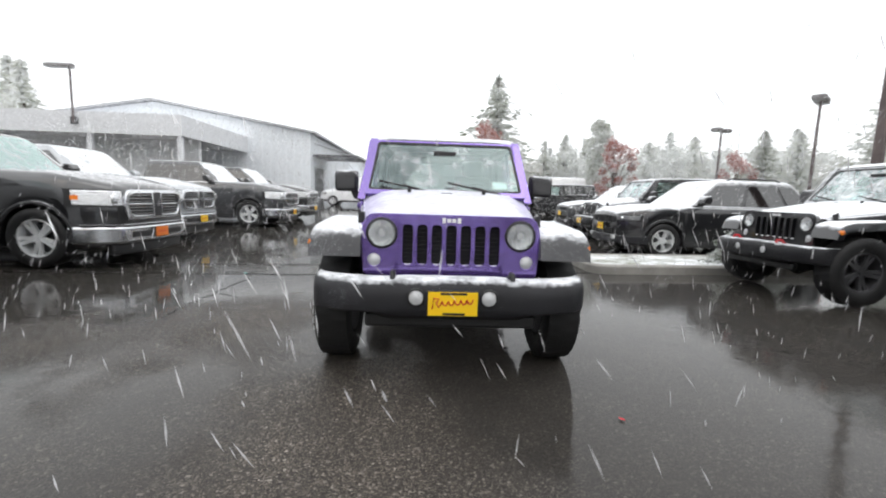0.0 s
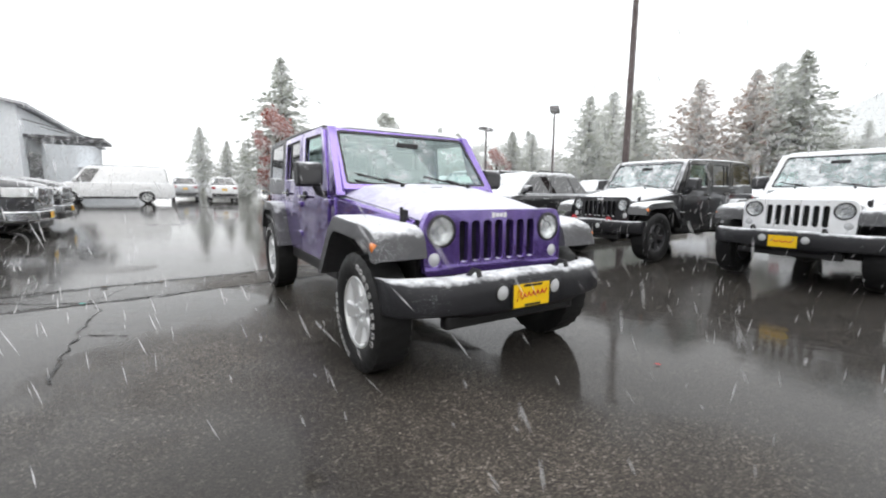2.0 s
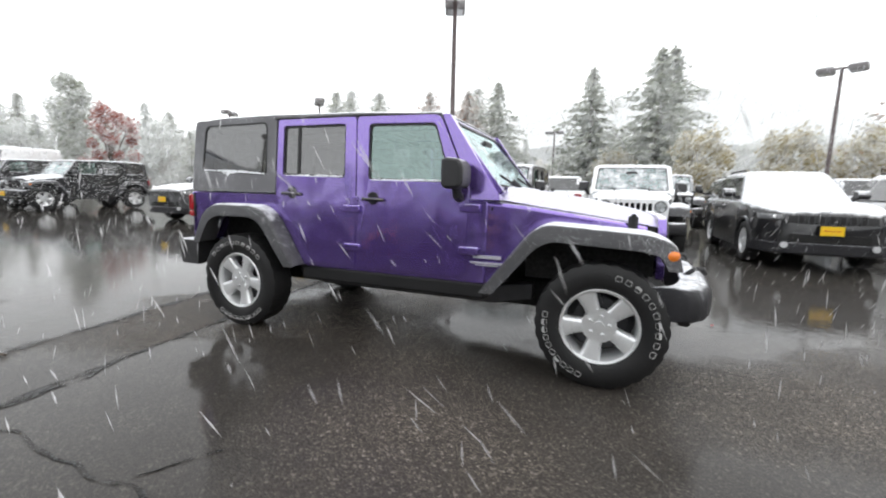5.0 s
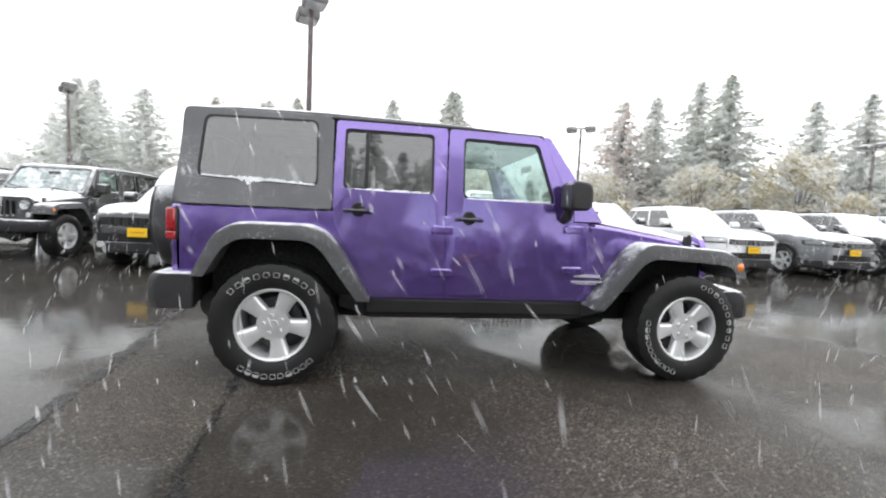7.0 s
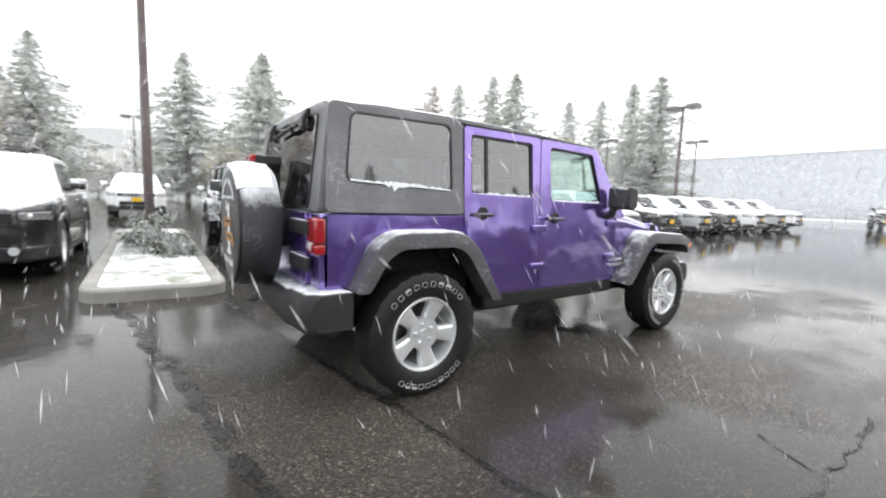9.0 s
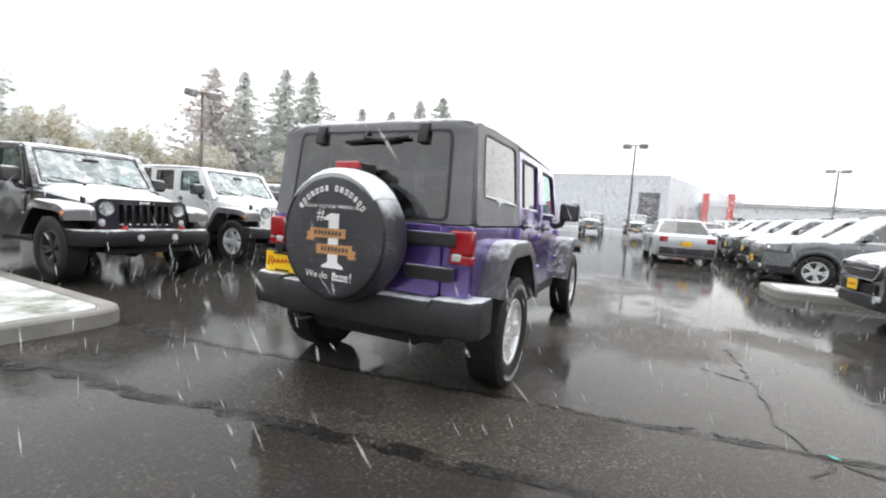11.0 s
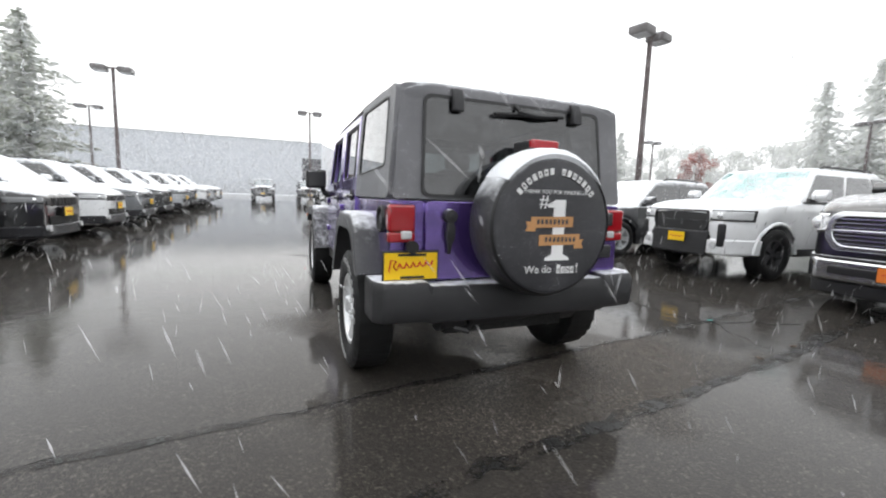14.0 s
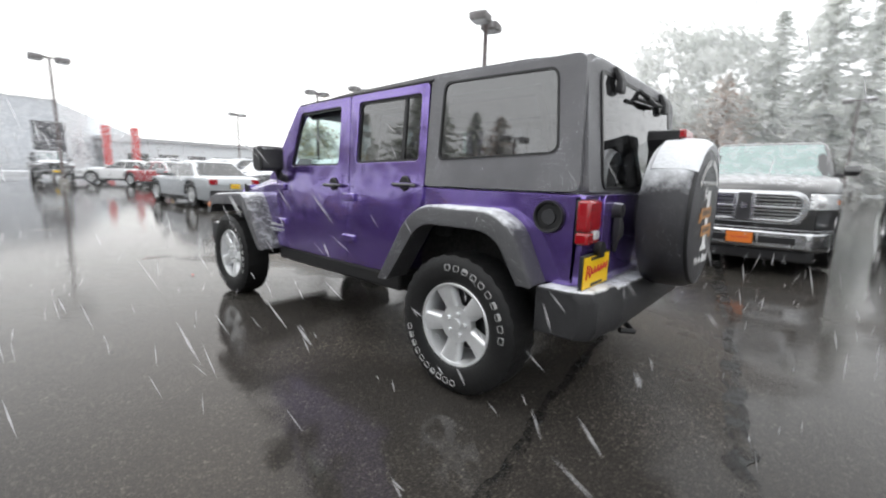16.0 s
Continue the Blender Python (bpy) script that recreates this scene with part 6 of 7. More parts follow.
    part("door", box(x1 - 0.02, x1 + 0.05, y0 + 1.2, y0 + 4.2, 0.3, 3.6), MAT["steel_dark"], b, "dark roller door")
    part("annex", box(x1, -5.2, 47, 56, 0, 3.2), P, b)
    part("annex_roof", box(x1, -4.9, 46.6, 56.3, 3.2, 3.4), MAT["roof_metal"], b)
    b.location.z = -0.25


def south_building():
    b = thing("warehouse", "long grey flat-roofed warehouse beyond the lot", "building")
    y, h, x0, x1 = -55.0, 7.7, -4.6, 62.0
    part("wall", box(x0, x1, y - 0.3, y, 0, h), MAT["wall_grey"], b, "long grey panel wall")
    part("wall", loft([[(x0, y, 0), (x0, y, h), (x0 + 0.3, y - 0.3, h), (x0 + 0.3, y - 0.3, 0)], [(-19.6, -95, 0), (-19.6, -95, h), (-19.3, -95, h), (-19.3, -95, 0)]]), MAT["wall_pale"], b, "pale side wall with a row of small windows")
    for k in range(7):
        t0, t1 = 0.08 + 0.12 * k, 0.15 + 0.12 * k
        q = [(x0 - 0.03 + (-19.6 - x0) * t, y + (-95 - y) * t) for t in (t0, t1)]
        part("window", loft([[(q[0][0], q[0][1], z), (q[1][0], q[1][1], z), (q[1][0] + 0.1, q[1][1], z), (q[0][0] + 0.1, q[0][1], z)] for z in (2.4, 4.4)]), MAT["wall_grey"], b)
    part("roof", box(x0 + 0.3, x1, y - 40, y - 0.3, h - 0.5, h - 0.3), MAT["roof_metal"], b)
    part("coping", box(x0 - 0.05, x1, y - 0.36, y + 0.06, h, h + 0.16), MAT["roof_metal"], b)
    seam = mesh_of(box(-0.02, 0.02, 0, 0.025, 0.3, h - 0.02), "panel_joint")
    for k in range(15):
        s = part("panel_joint", seam, MAT["wall_pale"], b)
        s.location = (x0 + 2.2 + k * 4.4, y, 0)
    part("verge_snow", box(x0 - 5, x1, y + 2.0, y + 9.0, 0.2, 0.88), MAT["snow"], b, "snowy verge along the wall", bevel=0.1)


def red_gate():
    g = thing("sign_portal", "red and white dealership entrance portal", "sign")
    for x in (-9.2, -12.0):
        part("pylon", box(x - 0.36, x + 0.36, -60.4, -59.6, 0, 6.2), MAT["sign_red"], g, "red sign pylon", bevel=0.05)
    part("header", box(-11.64, -9.56, -60.2, -59.8, 4.4, 5.3), MAT["canopy"], g, bevel=0.05)
    b = thing("showroom_building", "low pale far showroom in falling snow", "building")
    part("wall", box(-42, -10, -75, -66, 0, 5.0), MAT["wall_pale"], b)
    part("roof", box(-42.5, -9.5, -75.5, -65.5, 5.0, 5.4), MAT["roof_metal"], b)
    for k in range(8):
        part("window", box(-40 + k * 3.6, -37.6 + k * 3.6, -65.99, -65.9, 0.8, 3.4), MAT["glass_dark"], b)


def falling_snow():
    """Flakes hanging in the air over the lot, swirling round the car; farther off they add up to a veil."""
    rnd = random.Random(77)
    verts, faces = [], []
    for count, x, y, z0, z1, ln, w, keep in ((17000, 7, 8, 0.1, 3.8, 0.038, 0.0034, 1.0), (14000, 26, 32, 0.3, 9.0, 0.06, 0.0065, 0.0)):
        for _ in range(count):
            px, py, pz = rnd.uniform(-x, x), rnd.uniform(-y, y), rnd.uniform(z0, z1)
            if abs(px) < 1.05 and abs(py) < 2.6 and pz < 2.0:
                continue
            if 0.5 < pz < 2.0 and 0.79 < math.hypot(px / 3.7, py / 4.7) < 1.21:
                continue
            d = math.hypot(px, py)
            if keep == 0 and d < 8:
                continue
            L, ww = ln * rnd.uniform(0.4, 1.7), w * rnd.uniform(0.6, 1.3)
            drift = rnd.gauss(0.55, 0.25) if keep else 0.1
            tx, ty = py / d * drift + rnd.gauss(0, 0.12), -px / d * drift + rnd.gauss(0, 0.12)
            i = len(verts)
            verts += [(px + tx * L, py + ty * L, pz + L), (px - tx * L, py - ty * L, pz - L), (px + ww, py, pz), (px - ww * 0.5, py + ww * 0.85, pz), (px - ww * 0.5, py - ww * 0.85, pz)]
            faces += [(i, i + 2, i + 3), (i, i + 3, i + 4), (i, i + 4, i + 2), (i + 1, i + 3, i + 2), (i + 1, i + 4, i + 3), (i + 1, i + 2, i + 4)]
    me = bpy.data.meshes.new("falling_snow")
    me.from_pydata(verts, [], faces)
    me.materials.append(MAT["flake"])
    ob = tagged(new("falling_snow", me), "loose white snowflakes falling through the air", "snow", kind="stuff")
    ob.visible_shadow = False


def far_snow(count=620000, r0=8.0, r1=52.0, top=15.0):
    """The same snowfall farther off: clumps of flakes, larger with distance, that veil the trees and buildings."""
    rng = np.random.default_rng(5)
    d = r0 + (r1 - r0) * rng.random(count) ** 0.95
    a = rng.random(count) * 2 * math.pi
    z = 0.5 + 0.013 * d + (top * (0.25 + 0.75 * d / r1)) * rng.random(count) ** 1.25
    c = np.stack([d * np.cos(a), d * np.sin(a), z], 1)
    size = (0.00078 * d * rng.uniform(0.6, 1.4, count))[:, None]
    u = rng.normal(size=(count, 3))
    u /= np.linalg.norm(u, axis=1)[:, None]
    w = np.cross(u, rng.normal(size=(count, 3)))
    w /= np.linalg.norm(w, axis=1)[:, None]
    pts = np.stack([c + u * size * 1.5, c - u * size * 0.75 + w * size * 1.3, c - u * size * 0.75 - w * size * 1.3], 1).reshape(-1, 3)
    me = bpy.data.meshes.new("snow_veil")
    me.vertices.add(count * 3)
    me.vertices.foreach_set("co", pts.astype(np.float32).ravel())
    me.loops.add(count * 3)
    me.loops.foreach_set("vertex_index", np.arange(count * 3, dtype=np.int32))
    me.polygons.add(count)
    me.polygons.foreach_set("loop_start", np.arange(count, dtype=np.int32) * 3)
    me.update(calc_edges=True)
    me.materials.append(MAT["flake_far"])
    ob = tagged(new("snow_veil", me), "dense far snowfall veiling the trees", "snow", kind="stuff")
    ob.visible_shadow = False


# ================================================================ the place
ground()
trench()
crack([(-1.9, 1.52), (-2.3, 1.5), (-2.75, 1.46), (-3.6, 1.9)], 0.03, 1)
crack([(-2.75, 1.46), (-2.4, 2.3)], 0.02, 2)
crack([(-2.68, 1.57), (-2.60, 0.9), (-2.61, 0.3), (-2.64, -0.23), (-2.58, -0.75)], 0.017, 3)
crack([(-2.61, 0.3), (-2.25, 0.12)], 0.010, 4)


def litter(name, label, x, y, size, turn, mat, curl):
    """A wet leaf or scrap lying flat on the asphalt, its tips curled."""
    bm = bmesh.new()
    mid = [bm.verts.new((0, (k / 4 - 1) * size, 0.004 + curl * (k / 4 - 1) ** 2)) for k in range(9)]
    for s in (-1, 1):
        rim = [bm.verts.new((s * size * 0.55 * math.sin(math.pi * k / 8) * (0.75 + 0.25 * (k % 2)), (k / 4 - 1) * size, 0.006 + curl * (0.6 + (k / 4 - 1) ** 2))) for k in range(1, 8)]
        for k in range(8):
            q = [mid[k], mid[k + 1]] + ([rim[k]] if k < 7 else []) + ([rim[k - 1]] if k > 0 else [])
            bm.faces.new(q)
    ob = part(name, bm, MAT[mat])
    tagged(ob, label, "litter")
    ob.matrix_world = pose(x, y, gz(x, y) + 0.003, 0, 0, turn)


litter("fallen_leaf", "small wet red leaf lying on the asphalt", 0.94, -2.48, 0.022, 40, "hook_red", 0.004)
litter("fallen_leaf", "curled wet brown leaf lying on the asphalt", -2.11, 2.34, 0.030, 10, "leaf_brown", 0.012)
litter("fallen_leaf", "curled wet brown leaf lying on the asphalt", -2.68, 2.26, 0.042, 80, "leaf_brown", 0.014)
litter("paper_scrap", "small teal scrap of paper on the wet asphalt", -2.76, 1.47, 0.032, 65, "scrap_teal", 0.005)

hero = wagon("off_road_wagon", "purple four-door off-road wagon with black hard top, lightly snowed on", "paint_purple", "paint_hood", hero=True)

island("kerb_1", 2.6, 10.2, 2.1, 3.55)
island("kerb_2", -12.0, -4.1, -6.75, -5.25)


def park(ob, x, y, turn):
    ob.matrix_world = pose(x, y, gz(x, y) - 0.005, 0, 0, turn)
    return ob


ROW = "cars parked along the lane"
EAST, WEST = -90, 90
# east side, noses towards the lane
park(wagon("off_road_wagon", "black off-road wagon with steel bumper, red hooks and snowy hood", "paint_black", "paint_black", group=ROW, wheels="wagon_dark", bumper="bumper_steel", plate_mat=None, flare="paint_black", top="paint_black", seed=5), 6.42, 0.88, EAST)
park(wagon("off_road_wagon", "white four-door off-road wagon with black bumper and snowed windscreen", "paint_white", "paint_white", group=ROW, top="paint_white", seed=9), 6.68, -1.90, EAST)
compact = lambda paint, label, **k: road_car("suv", label, paint=paint, group=ROW, **{**COMPACT, **k})
park(compact("paint_black", "black compact SUV with slotted grille under snow"), 6.96, -4.75, EAST)
park(compact("paint_white", "white compact SUV buried in snow"), 7.0, -7.5, EAST)
park(compact("paint_grey", "grey compact SUV with snow on hood and roof"), 7.0, -10.2, EAST)
park(compact("paint_black", "black compact SUV with snow on hood and roof"), 7.05, -12.9, EAST)
park(compact("paint_silver", "silver compact SUV with snow on hood and roof"), 7.0, -15.6, EAST)
park(compact("paint_charcoal", "charcoal compact SUV with snow on hood and roof"), 7.1, -18.4, EAST)
park(compact("paint_white", "white compact SUV buried in snow"), 6.9, -21.2, EAST)
park(compact("paint_silver", "silver compact SUV with snow on hood and roof"), 6.9, -24.0, EAST)
park(compact("paint_white", "white compact SUV buried in snow"), 6.9, -26.9, EAST)
# beyond the island
park(compact("paint_black", "black compact SUV with slotted grille beside the island", gtop=(0.72, 0.85)), 6.15, 4.78, EAST)
dark = dict(group=ROW, wheels="wagon", top="paint_black")
park(wagon("off_road_wagon", "dark grey four-door off-road wagon with snowy hood", "paint_charcoal", "paint_charcoal", seed=3, **dark), 6.5, 7.5, EAST)
park(compact("paint_charcoal", "charcoal compact SUV with snow on hood and roof"), 6.95, 10.25, EAST)
for k, (paint, lab) in enumerate((("paint_black", "black"), ("paint_charcoal", "charcoal"), ("paint_black", "black"), ("paint_charcoal", "charcoal"))):
    park(wagon("off_road_wagon", lab + " four-door off-road wagon with snowy hood", paint, paint, seed=4 + k, **dark), 6.3 + 0.1 * k, 17.2 + 4.65 * k, EAST)
for k, (paint, lab) in enumerate((("paint_black", "black"), ("paint_white", "white"), ("paint_silver", "silver"), ("paint_charcoal", "charcoal"))):
    park(compact(paint, lab + " compact SUV under snow at the lot's far end"), 7.3 + 0.2 * k, 34.6 + 2.9 * k, EAST)
# second row behind, seen through the gaps
for k, (paint, lab, y, x) in enumerate((("paint_white", "white", 3.2, 18.5), ("paint_white", "white", 0.2, 14.6), ("paint_white", "white", 6.2, 18.4), ("paint_silver", "silver", -2.7, 14.7), ("paint_black", "black", -5.8, 14.6), ("paint_white", "white", 9.2, 18.6), ("paint_grey", "grey", -8.8, 14.8), ("paint_silver", "silver", 12.2, 18.5))):
    park(compact(paint, lab + " SUV in the second row under snow"), x, y, EAST if x > 16 else WEST)
park(wagon("off_road_wagon", "black off-road wagon in the second row under snow", "paint_black", "paint_black", seed=8, **dark), 13.6, -3.4, EAST)

# west side, noses towards the lane
pickup = lambda paint, label, pm="plate_yellow", **k: road_car("pickup_truck", label, paint=paint, group=ROW, grille="cross", plate_mat=pm, **{**PICKUP, "frost": "glass_frost", **k})
park(pickup("paint_black_wet", "black crew-cab pickup with chrome grille and orange card plate", "plate_orange", frost="glass_teal"), -7.2, 2.2, WEST)
park(pickup("paint_silver_wet", "silver crew-cab pickup with chrome bumper"), -8.0, 5.05, WEST)
park(pickup("paint_charcoal_wet", "charcoal crew-cab pickup with chrome grille"), -7.25, 9.2, WEST)
park(pickup("paint_black_wet", "black crew-cab pickup with chrome grille"), -7.4, 12.4, WEST)
park(road_car("suv", "white boxy off-road SUV with black grille", "car", "paint_white", group=ROW, L=4.82, W=0.965, wb=2.79, fo=0.93, g=0.36, zf=1.10, zc=1.22, zb=1.20, roof=1.80, ws0=-0.95, ws1=-0.30, rt=1.75, rb=2.10, wheels="truck_dark", grille="open", gtop=(0.72, 1.03), lamp_h=0.14, soft=0.27, frost="glass_rime", gwide=0.50, fascia="paint_white_wet"), -7.15, -0.65, WEST)
park(road_car("suv", "dark grey crossover with wing-shaped grille and alloy wheels", "car", "paint_charcoal", group=ROW, L=4.55, W=0.92, wb=2.70, fo=0.93, g=0.24, zf=0.92, zc=1.08, zb=1.05, roof=1.66, ws0=-1.05, ws1=-0.2, rt=1.45, rb=2.0, grille="open", gtop=(0.66, 0.86)), -6.8, -3.4, WEST)
park(road_car("suv", "dark grey SUV with chrome grille bars and light snow", "car", "paint_grey", group=ROW, L=4.77, W=0.92, wb=2.86, fo=0.95, g=0.24, zf=0.95, zc=1.10, zb=1.08, roof=1.70, ws0=-1.0, ws1=-0.2, rt=1.6, rb=2.1, grille="bars", gtop=(0.66, 0.90)), -6.7, -8.3, WEST)
for k, (paint, lab) in enumerate((("paint_black", "black"), ("paint_charcoal", "charcoal"), ("paint_navy", "dark blue"), ("paint_black", "black"), ("paint_white", "white"))):
    park(compact(paint, lab + " crossover with snowy hood", grille="bars"), -6.9, -11.1 - 2.75 * k, WEST)
sedan = dict(category="car", L=4.70, W=0.92, wb=2.80, fo=0.88, g=0.20, zf=0.74, zc=0.93, zb=0.92, roof=1.43, ws0=-0.85, ws1=0.0, rt=1.05, rb=1.75, grille="bars", rails=False, gtop=(0.50, 0.70))
park(road_car("sedan", "grey-green sedan with red tail lamps under snow", paint="paint_silver", group=ROW, **sedan), -2.9, -13.2, 4)
park(road_car("sedan", "white sedan under thick snow", paint="paint_white", group=ROW, **sedan), -4.2, -29.5, 60)
park(road_car("sedan", "red sedan under thick snow", paint="paint_red", group=ROW, **sedan), -5.0, -25.0, 20)
park(compact("paint_white", "white SUV under thick snow"), -7.5, -34, 20)
park(wagon("off_road_wagon", "dark off-road wagon facing the lot on the snowy verge", "paint_charcoal", "paint_charcoal", seed=11, **dark), 2.25, -35.9, 180)
park(wagon("off_road_wagon", "black off-road wagon beside a dark sign panel", "paint_black", "paint_black", seed=12, **dark), -1.4, -34.6, 180)

# far end of the lane
park(road_car("cargo_van", "white cargo van with ladder rack", "van", "paint_white", L=5.9, W=1.0, wb=3.5, fo=0.95, g=0.30, zf=1.02, zc=1.22, zb=1.22, roof=2.15, ws0=-1.75, ws1=-1.0, rt=2.75, rb=2.9, wheels="suv", rails=True, grille="bars", gtop=(0.70, 0.95), pillars=(0.03, 0.20)), -5.2, 27.5, EAST)
park(road_car("box_truck", "white high-roofed box truck at the lot edge", "truck", "paint_white", L=5.9, W=1.05, wb=3.5, fo=0.95, g=0.30, zf=1.02, zc=1.22, zb=1.22, roof=2.95, ws0=-1.75, ws1=-1.1, rt=2.85, rb=2.9, wheels="suv", rails=False, grille="bars", gtop=(0.70, 0.95), pillars=(0.03, 0.20)), 12.2, 36, EAST)
park(compact("paint_white", "white compact SUV seen from behind at the lot's end"), 0.9, 31.5, 180)
park(compact("paint_silver", "silver compact SUV seen from behind at the lot's end"), -1.4, 35.0, 180)

for x, y, turn in ((8.08, 2.86, 20), (-9.45, -6.0, 15), (8.1, -19.8, 0), (19.1, 15.9, 40), (21.2, 25.8, 20), (37, 3.5, 80), (19, -10, 60), (-13.7, -22.8, 0), (-14.6, -19.4, 10), (-28, -29.7, 0), (-30.7, -24.9, 0), (-15.8, -40, 0),
                   (-0.95, -26.5, 0), (-33.7, -11, 80), (-35.2, 4.3, 90), (18, -28.2, 0), (13.3, -33, 0)):
    lamp_post(x, y, 6.55 if x == 8.08 else 6.4, turn)

north_building()
south_building()
red_gate()
sp = thing("billboard", "dark square sign panel on a post", "sign")
part("panel", box(-3.25, -1.34, -42.1, -41.9, 1.6, 4.7), MAT["sign_dark"], sp, bevel=0.03)
part("post", box(-2.4, -2.2, -42.3, -42.1, 0, 4.7), MAT["post_metal"], sp)

# trees
TREE["fir_a"] = conifer_meshes(12, 4.9, 1, "needles", 0.78, 0.16)
TREE["fir_b"] = conifer_meshes(12, 4.6, 2, "needles", 0.75, 0.15)
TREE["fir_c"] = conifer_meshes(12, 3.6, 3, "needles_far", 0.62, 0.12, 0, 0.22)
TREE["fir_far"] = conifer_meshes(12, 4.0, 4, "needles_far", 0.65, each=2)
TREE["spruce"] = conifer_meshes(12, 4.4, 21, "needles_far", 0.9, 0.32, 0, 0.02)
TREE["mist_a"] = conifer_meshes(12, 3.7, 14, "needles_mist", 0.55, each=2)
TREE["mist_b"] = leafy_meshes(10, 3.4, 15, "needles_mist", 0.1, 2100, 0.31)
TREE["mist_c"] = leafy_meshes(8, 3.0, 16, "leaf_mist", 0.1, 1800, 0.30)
TREE["red"] = leafy_meshes(6, 1.7, 5, "leaf_red", 0.2, 3600, 0.13)
TREE["rust"] = conifer_meshes(11, 4.9, 6, "leaf_rust", 0.72, -0.12, 0, 0.08)
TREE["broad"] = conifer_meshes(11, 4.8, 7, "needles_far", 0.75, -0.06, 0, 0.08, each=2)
TREE["column"] = leafy_meshes(9, 1.95, 8, "needles", 0.06, 7000, 0.17, True)
TREE["olive"] = leafy_meshes(5, 2.6, 9, "leaf_olive", 0.12, 4200, 0.17)
TREE["shrub"] = leafy_meshes(1, 0.55, 10, "shrub", 0.1, 2400, 0.035)
FIR = ("conifer_tree", "tall fir tree dusted with snow")
for kind, x, y, s, nm, lab in (
        ("fir_a", 6.4, 36.0, 1.02, *FIR), ("column", 16.9, 37.0, 1.0, "columnar_cypress", "dense dark columnar evergreen"), ("red", 16.3, 31.8, 1.05, "maple_tree", "red-leaved young maple at the lot edge"),
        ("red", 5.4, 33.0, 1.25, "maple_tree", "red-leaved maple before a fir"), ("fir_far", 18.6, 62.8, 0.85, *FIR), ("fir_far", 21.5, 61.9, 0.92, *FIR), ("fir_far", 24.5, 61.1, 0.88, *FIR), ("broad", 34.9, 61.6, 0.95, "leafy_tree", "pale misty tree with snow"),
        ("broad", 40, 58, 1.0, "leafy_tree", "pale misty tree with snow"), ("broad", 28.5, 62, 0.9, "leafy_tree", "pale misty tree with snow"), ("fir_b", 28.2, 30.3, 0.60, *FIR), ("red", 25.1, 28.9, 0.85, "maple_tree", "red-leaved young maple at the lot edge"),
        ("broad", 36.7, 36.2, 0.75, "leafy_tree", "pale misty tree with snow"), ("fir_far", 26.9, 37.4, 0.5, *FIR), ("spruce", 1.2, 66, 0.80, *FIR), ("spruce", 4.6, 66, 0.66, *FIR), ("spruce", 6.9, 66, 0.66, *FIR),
        ("broad", 32.9, 24.4, 0.93, "leafy_tree", "snow-dusted tree beyond the lot"), ("broad", 35.2, 20.8, 0.95, "leafy_tree", "snow-dusted tree beyond the lot"), ("rust", 35.2, 15.2, 0.93, "leafy_tree", "rust-leaved tree with snow"),
        ("rust", 36.8, 11.8, 0.95, "leafy_tree", "rust-leaved tree with snow"), ("fir_a", 37.3, 9.0, 0.93, *FIR), ("fir_a", 34.5, 0.3, 0.92, *FIR), ("fir_a", 31.0, -4.4, 0.93, *FIR), ("fir_b", 38.5, -6.0, 1.12, *FIR),
        ("olive", 26, -6.1, 0.95, "shrub_thicket", "yellow-olive autumn thicket beyond the lot"), ("olive", 27, -10.8, 0.95, "shrub_thicket", "yellow-olive autumn thicket beyond the lot"), ("olive", 25, -14.8, 0.9, "shrub_thicket", "yellow-olive autumn thicket beyond the lot"),
        ("olive", 21.5, -19.5, 1.0, "shrub_thicket", "yellow-olive autumn thicket beyond the lot"), ("olive", 18, -23.4, 1.1, "shrub_thicket", "yellow-olive autumn thicket beyond the lot"), ("olive", 30, -2, 0.8, "shrub_thicket", "yellow-olive autumn thicket beyond the lot"),
        ("rust", 32.5, -20.5, 1.1, "leafy_tree", "rust-leaved tree with snow"), ("fir_c", 33.0, -24.0, 1.08, *FIR), ("fir_c", 29.5, -25.6, 1.12, *FIR), ("fir_a", 26.5, -25.8, 1.08, *FIR), ("fir_c", 27.3, -34.6, 1.0, *FIR),
        ("fir_c", 24.6, -36.4, 1.0, *FIR), ("fir_c", 20.1, -34.8, 1.04, *FIR), ("fir_b", 17.2, -34.2, 1.04, *FIR), ("fir_far", -51.9, -22.8, 0.9, *FIR), ("fir_far", -53.5, -19.3, 1.0, *FIR), ("fir_far", -55.2, -14.6, 1.05, *FIR),
        ("red", -34.3, -22.9, 0.95, "maple_tree", "red-leaved young maple at the lot edge"), ("broad", -50.8, -10.3, 1.35, "leafy_tree", "tall pale tree dusted with snow"), ("broad", -51.7, -5.7, 1.3, "leafy_tree", "tall pale tree dusted with snow"), ("fir_far", -52.2, -1.4, 1.15, *FIR),
        ("fir_far", -52.4, 2.5, 1.35, *FIR), ("fir_far", -52.3, 5.7, 1.2, *FIR), ("rust", -46.8, -4.6, 0.8, "leafy_tree", "rust-leaved tree with snow"), ("olive", -21.4, -35.2, 1.15, "leafy_tree", "small brown-leaved tree among parked cars"),
        ("fir_far", -45, 44, 1.2, *FIR), ("fir_far", -41, 41, 1.1, *FIR), ("broad", 44, 30, 1.2, "leafy_tree", "pale misty tree with snow"), ("broad", 47, 14, 1.2, "leafy_tree", "pale misty tree with snow"), ("broad", 12, 64, 0.8, "leafy_tree", "pale misty tree with snow")):
    if x < -40 and y < 20:                               # the west wood, deep in the snowfall, gets kinds with haze-paled colours
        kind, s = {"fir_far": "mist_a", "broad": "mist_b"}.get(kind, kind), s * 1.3
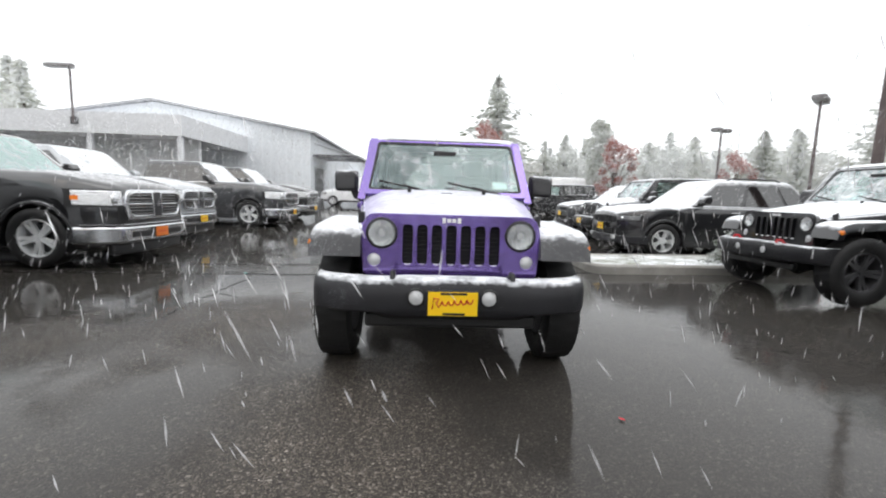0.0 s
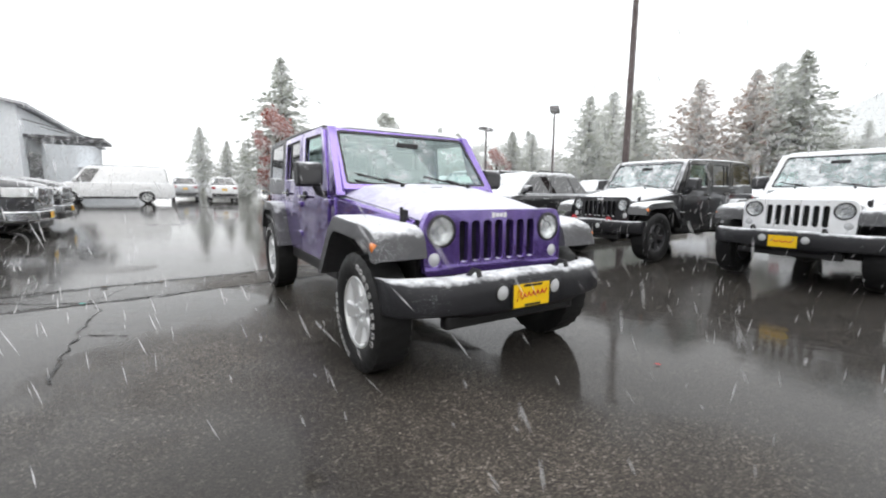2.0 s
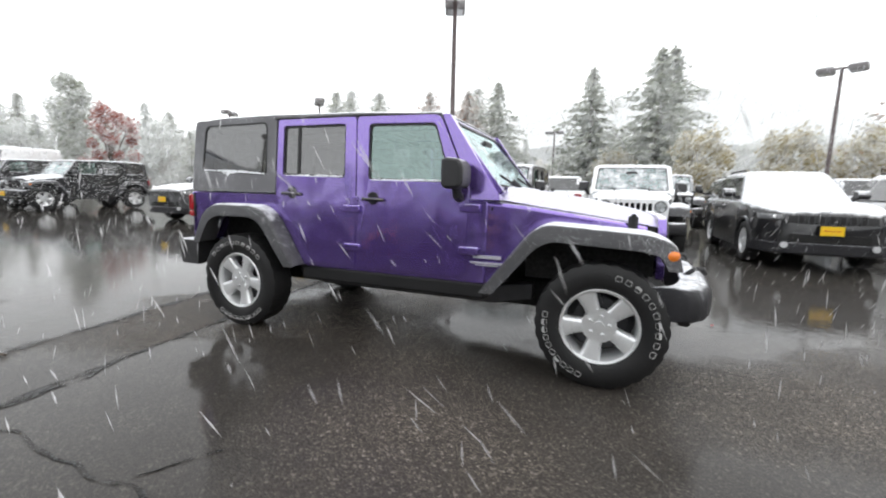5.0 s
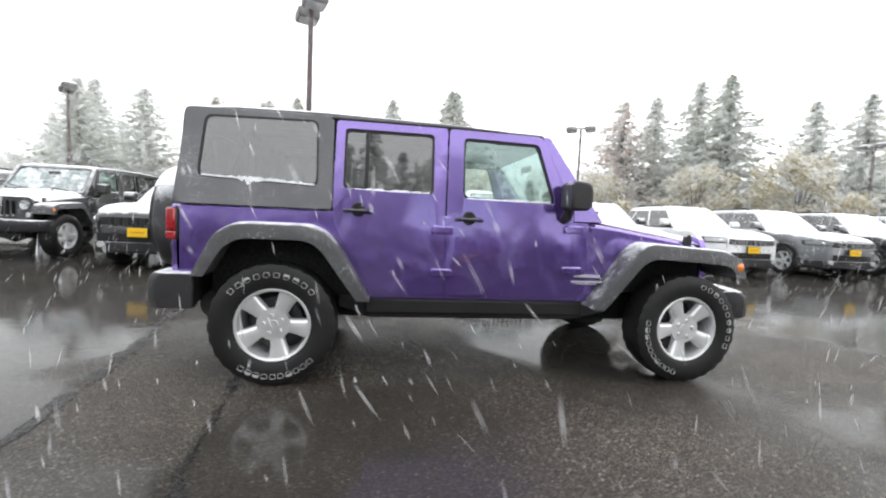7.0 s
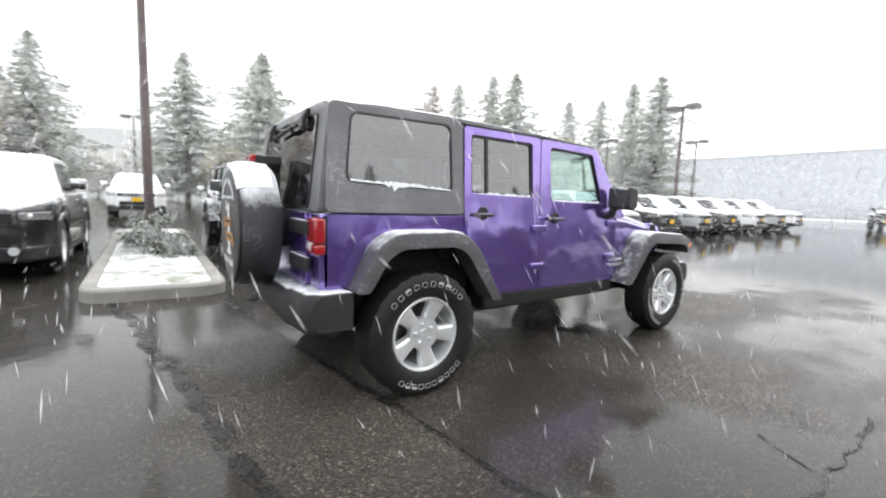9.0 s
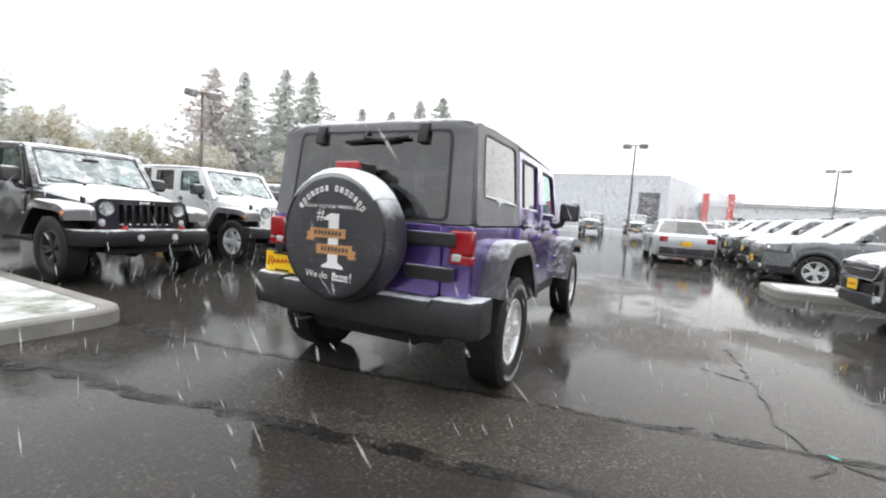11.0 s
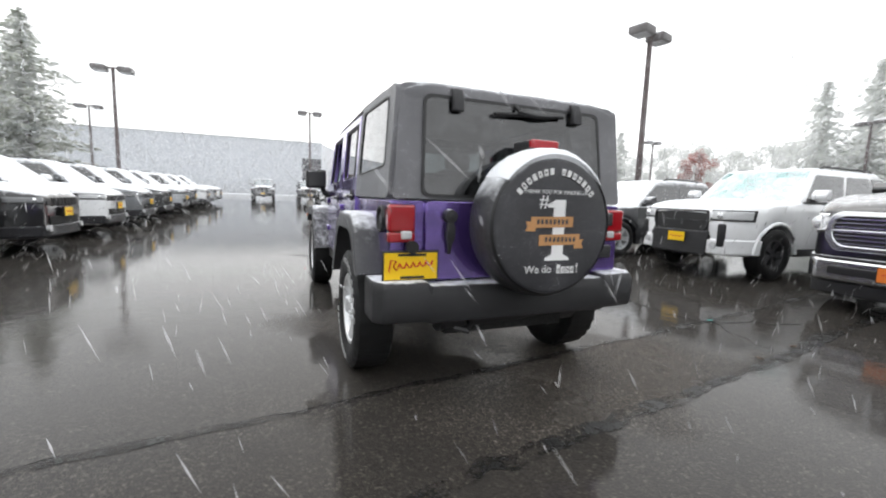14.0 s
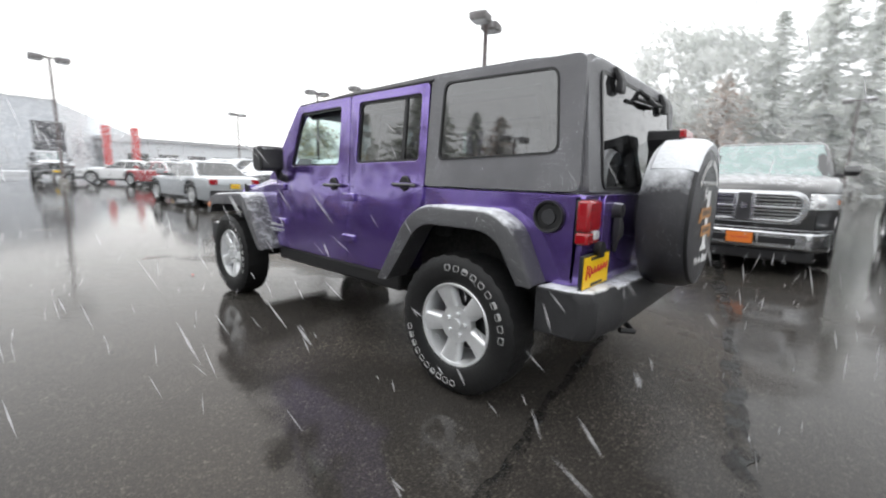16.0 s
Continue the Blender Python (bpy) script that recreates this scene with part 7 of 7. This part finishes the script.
    tree(kind, x, y, s, (x * 37 + y * 11) % 360, nm, lab)
# the misty wood all round, farther off; its haze is in the pale materials
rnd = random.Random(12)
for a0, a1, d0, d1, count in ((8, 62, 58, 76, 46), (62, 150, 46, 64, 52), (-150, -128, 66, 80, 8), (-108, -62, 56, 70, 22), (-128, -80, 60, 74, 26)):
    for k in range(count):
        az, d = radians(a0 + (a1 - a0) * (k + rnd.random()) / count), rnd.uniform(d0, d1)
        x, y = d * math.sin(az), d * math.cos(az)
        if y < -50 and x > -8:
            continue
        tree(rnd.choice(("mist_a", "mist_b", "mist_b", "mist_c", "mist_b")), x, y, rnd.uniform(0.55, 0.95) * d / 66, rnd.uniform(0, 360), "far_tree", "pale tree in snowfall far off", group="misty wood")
for x, y, s in ((5.6, 2.75, 0.85), (6.4, 2.95, 0.8), (5.1, 2.5, 0.6)):
    tree("shrub", x, y, s, x * 90, "shrub", "low green shrub dusted with snow on the island", "shrub", "island shrubs")

# hills far off, their mist put into one pale base colour
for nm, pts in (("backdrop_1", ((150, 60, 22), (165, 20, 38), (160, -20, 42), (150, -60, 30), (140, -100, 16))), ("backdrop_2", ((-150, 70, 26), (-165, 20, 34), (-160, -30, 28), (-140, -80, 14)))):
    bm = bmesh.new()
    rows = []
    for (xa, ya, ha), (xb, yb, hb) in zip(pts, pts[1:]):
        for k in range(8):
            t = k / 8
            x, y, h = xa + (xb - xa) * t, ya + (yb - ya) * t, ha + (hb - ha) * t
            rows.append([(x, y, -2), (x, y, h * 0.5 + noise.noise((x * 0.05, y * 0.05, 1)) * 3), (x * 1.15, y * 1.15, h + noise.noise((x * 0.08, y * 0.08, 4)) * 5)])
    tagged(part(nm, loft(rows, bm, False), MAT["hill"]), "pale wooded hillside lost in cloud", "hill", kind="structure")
falling_snow()
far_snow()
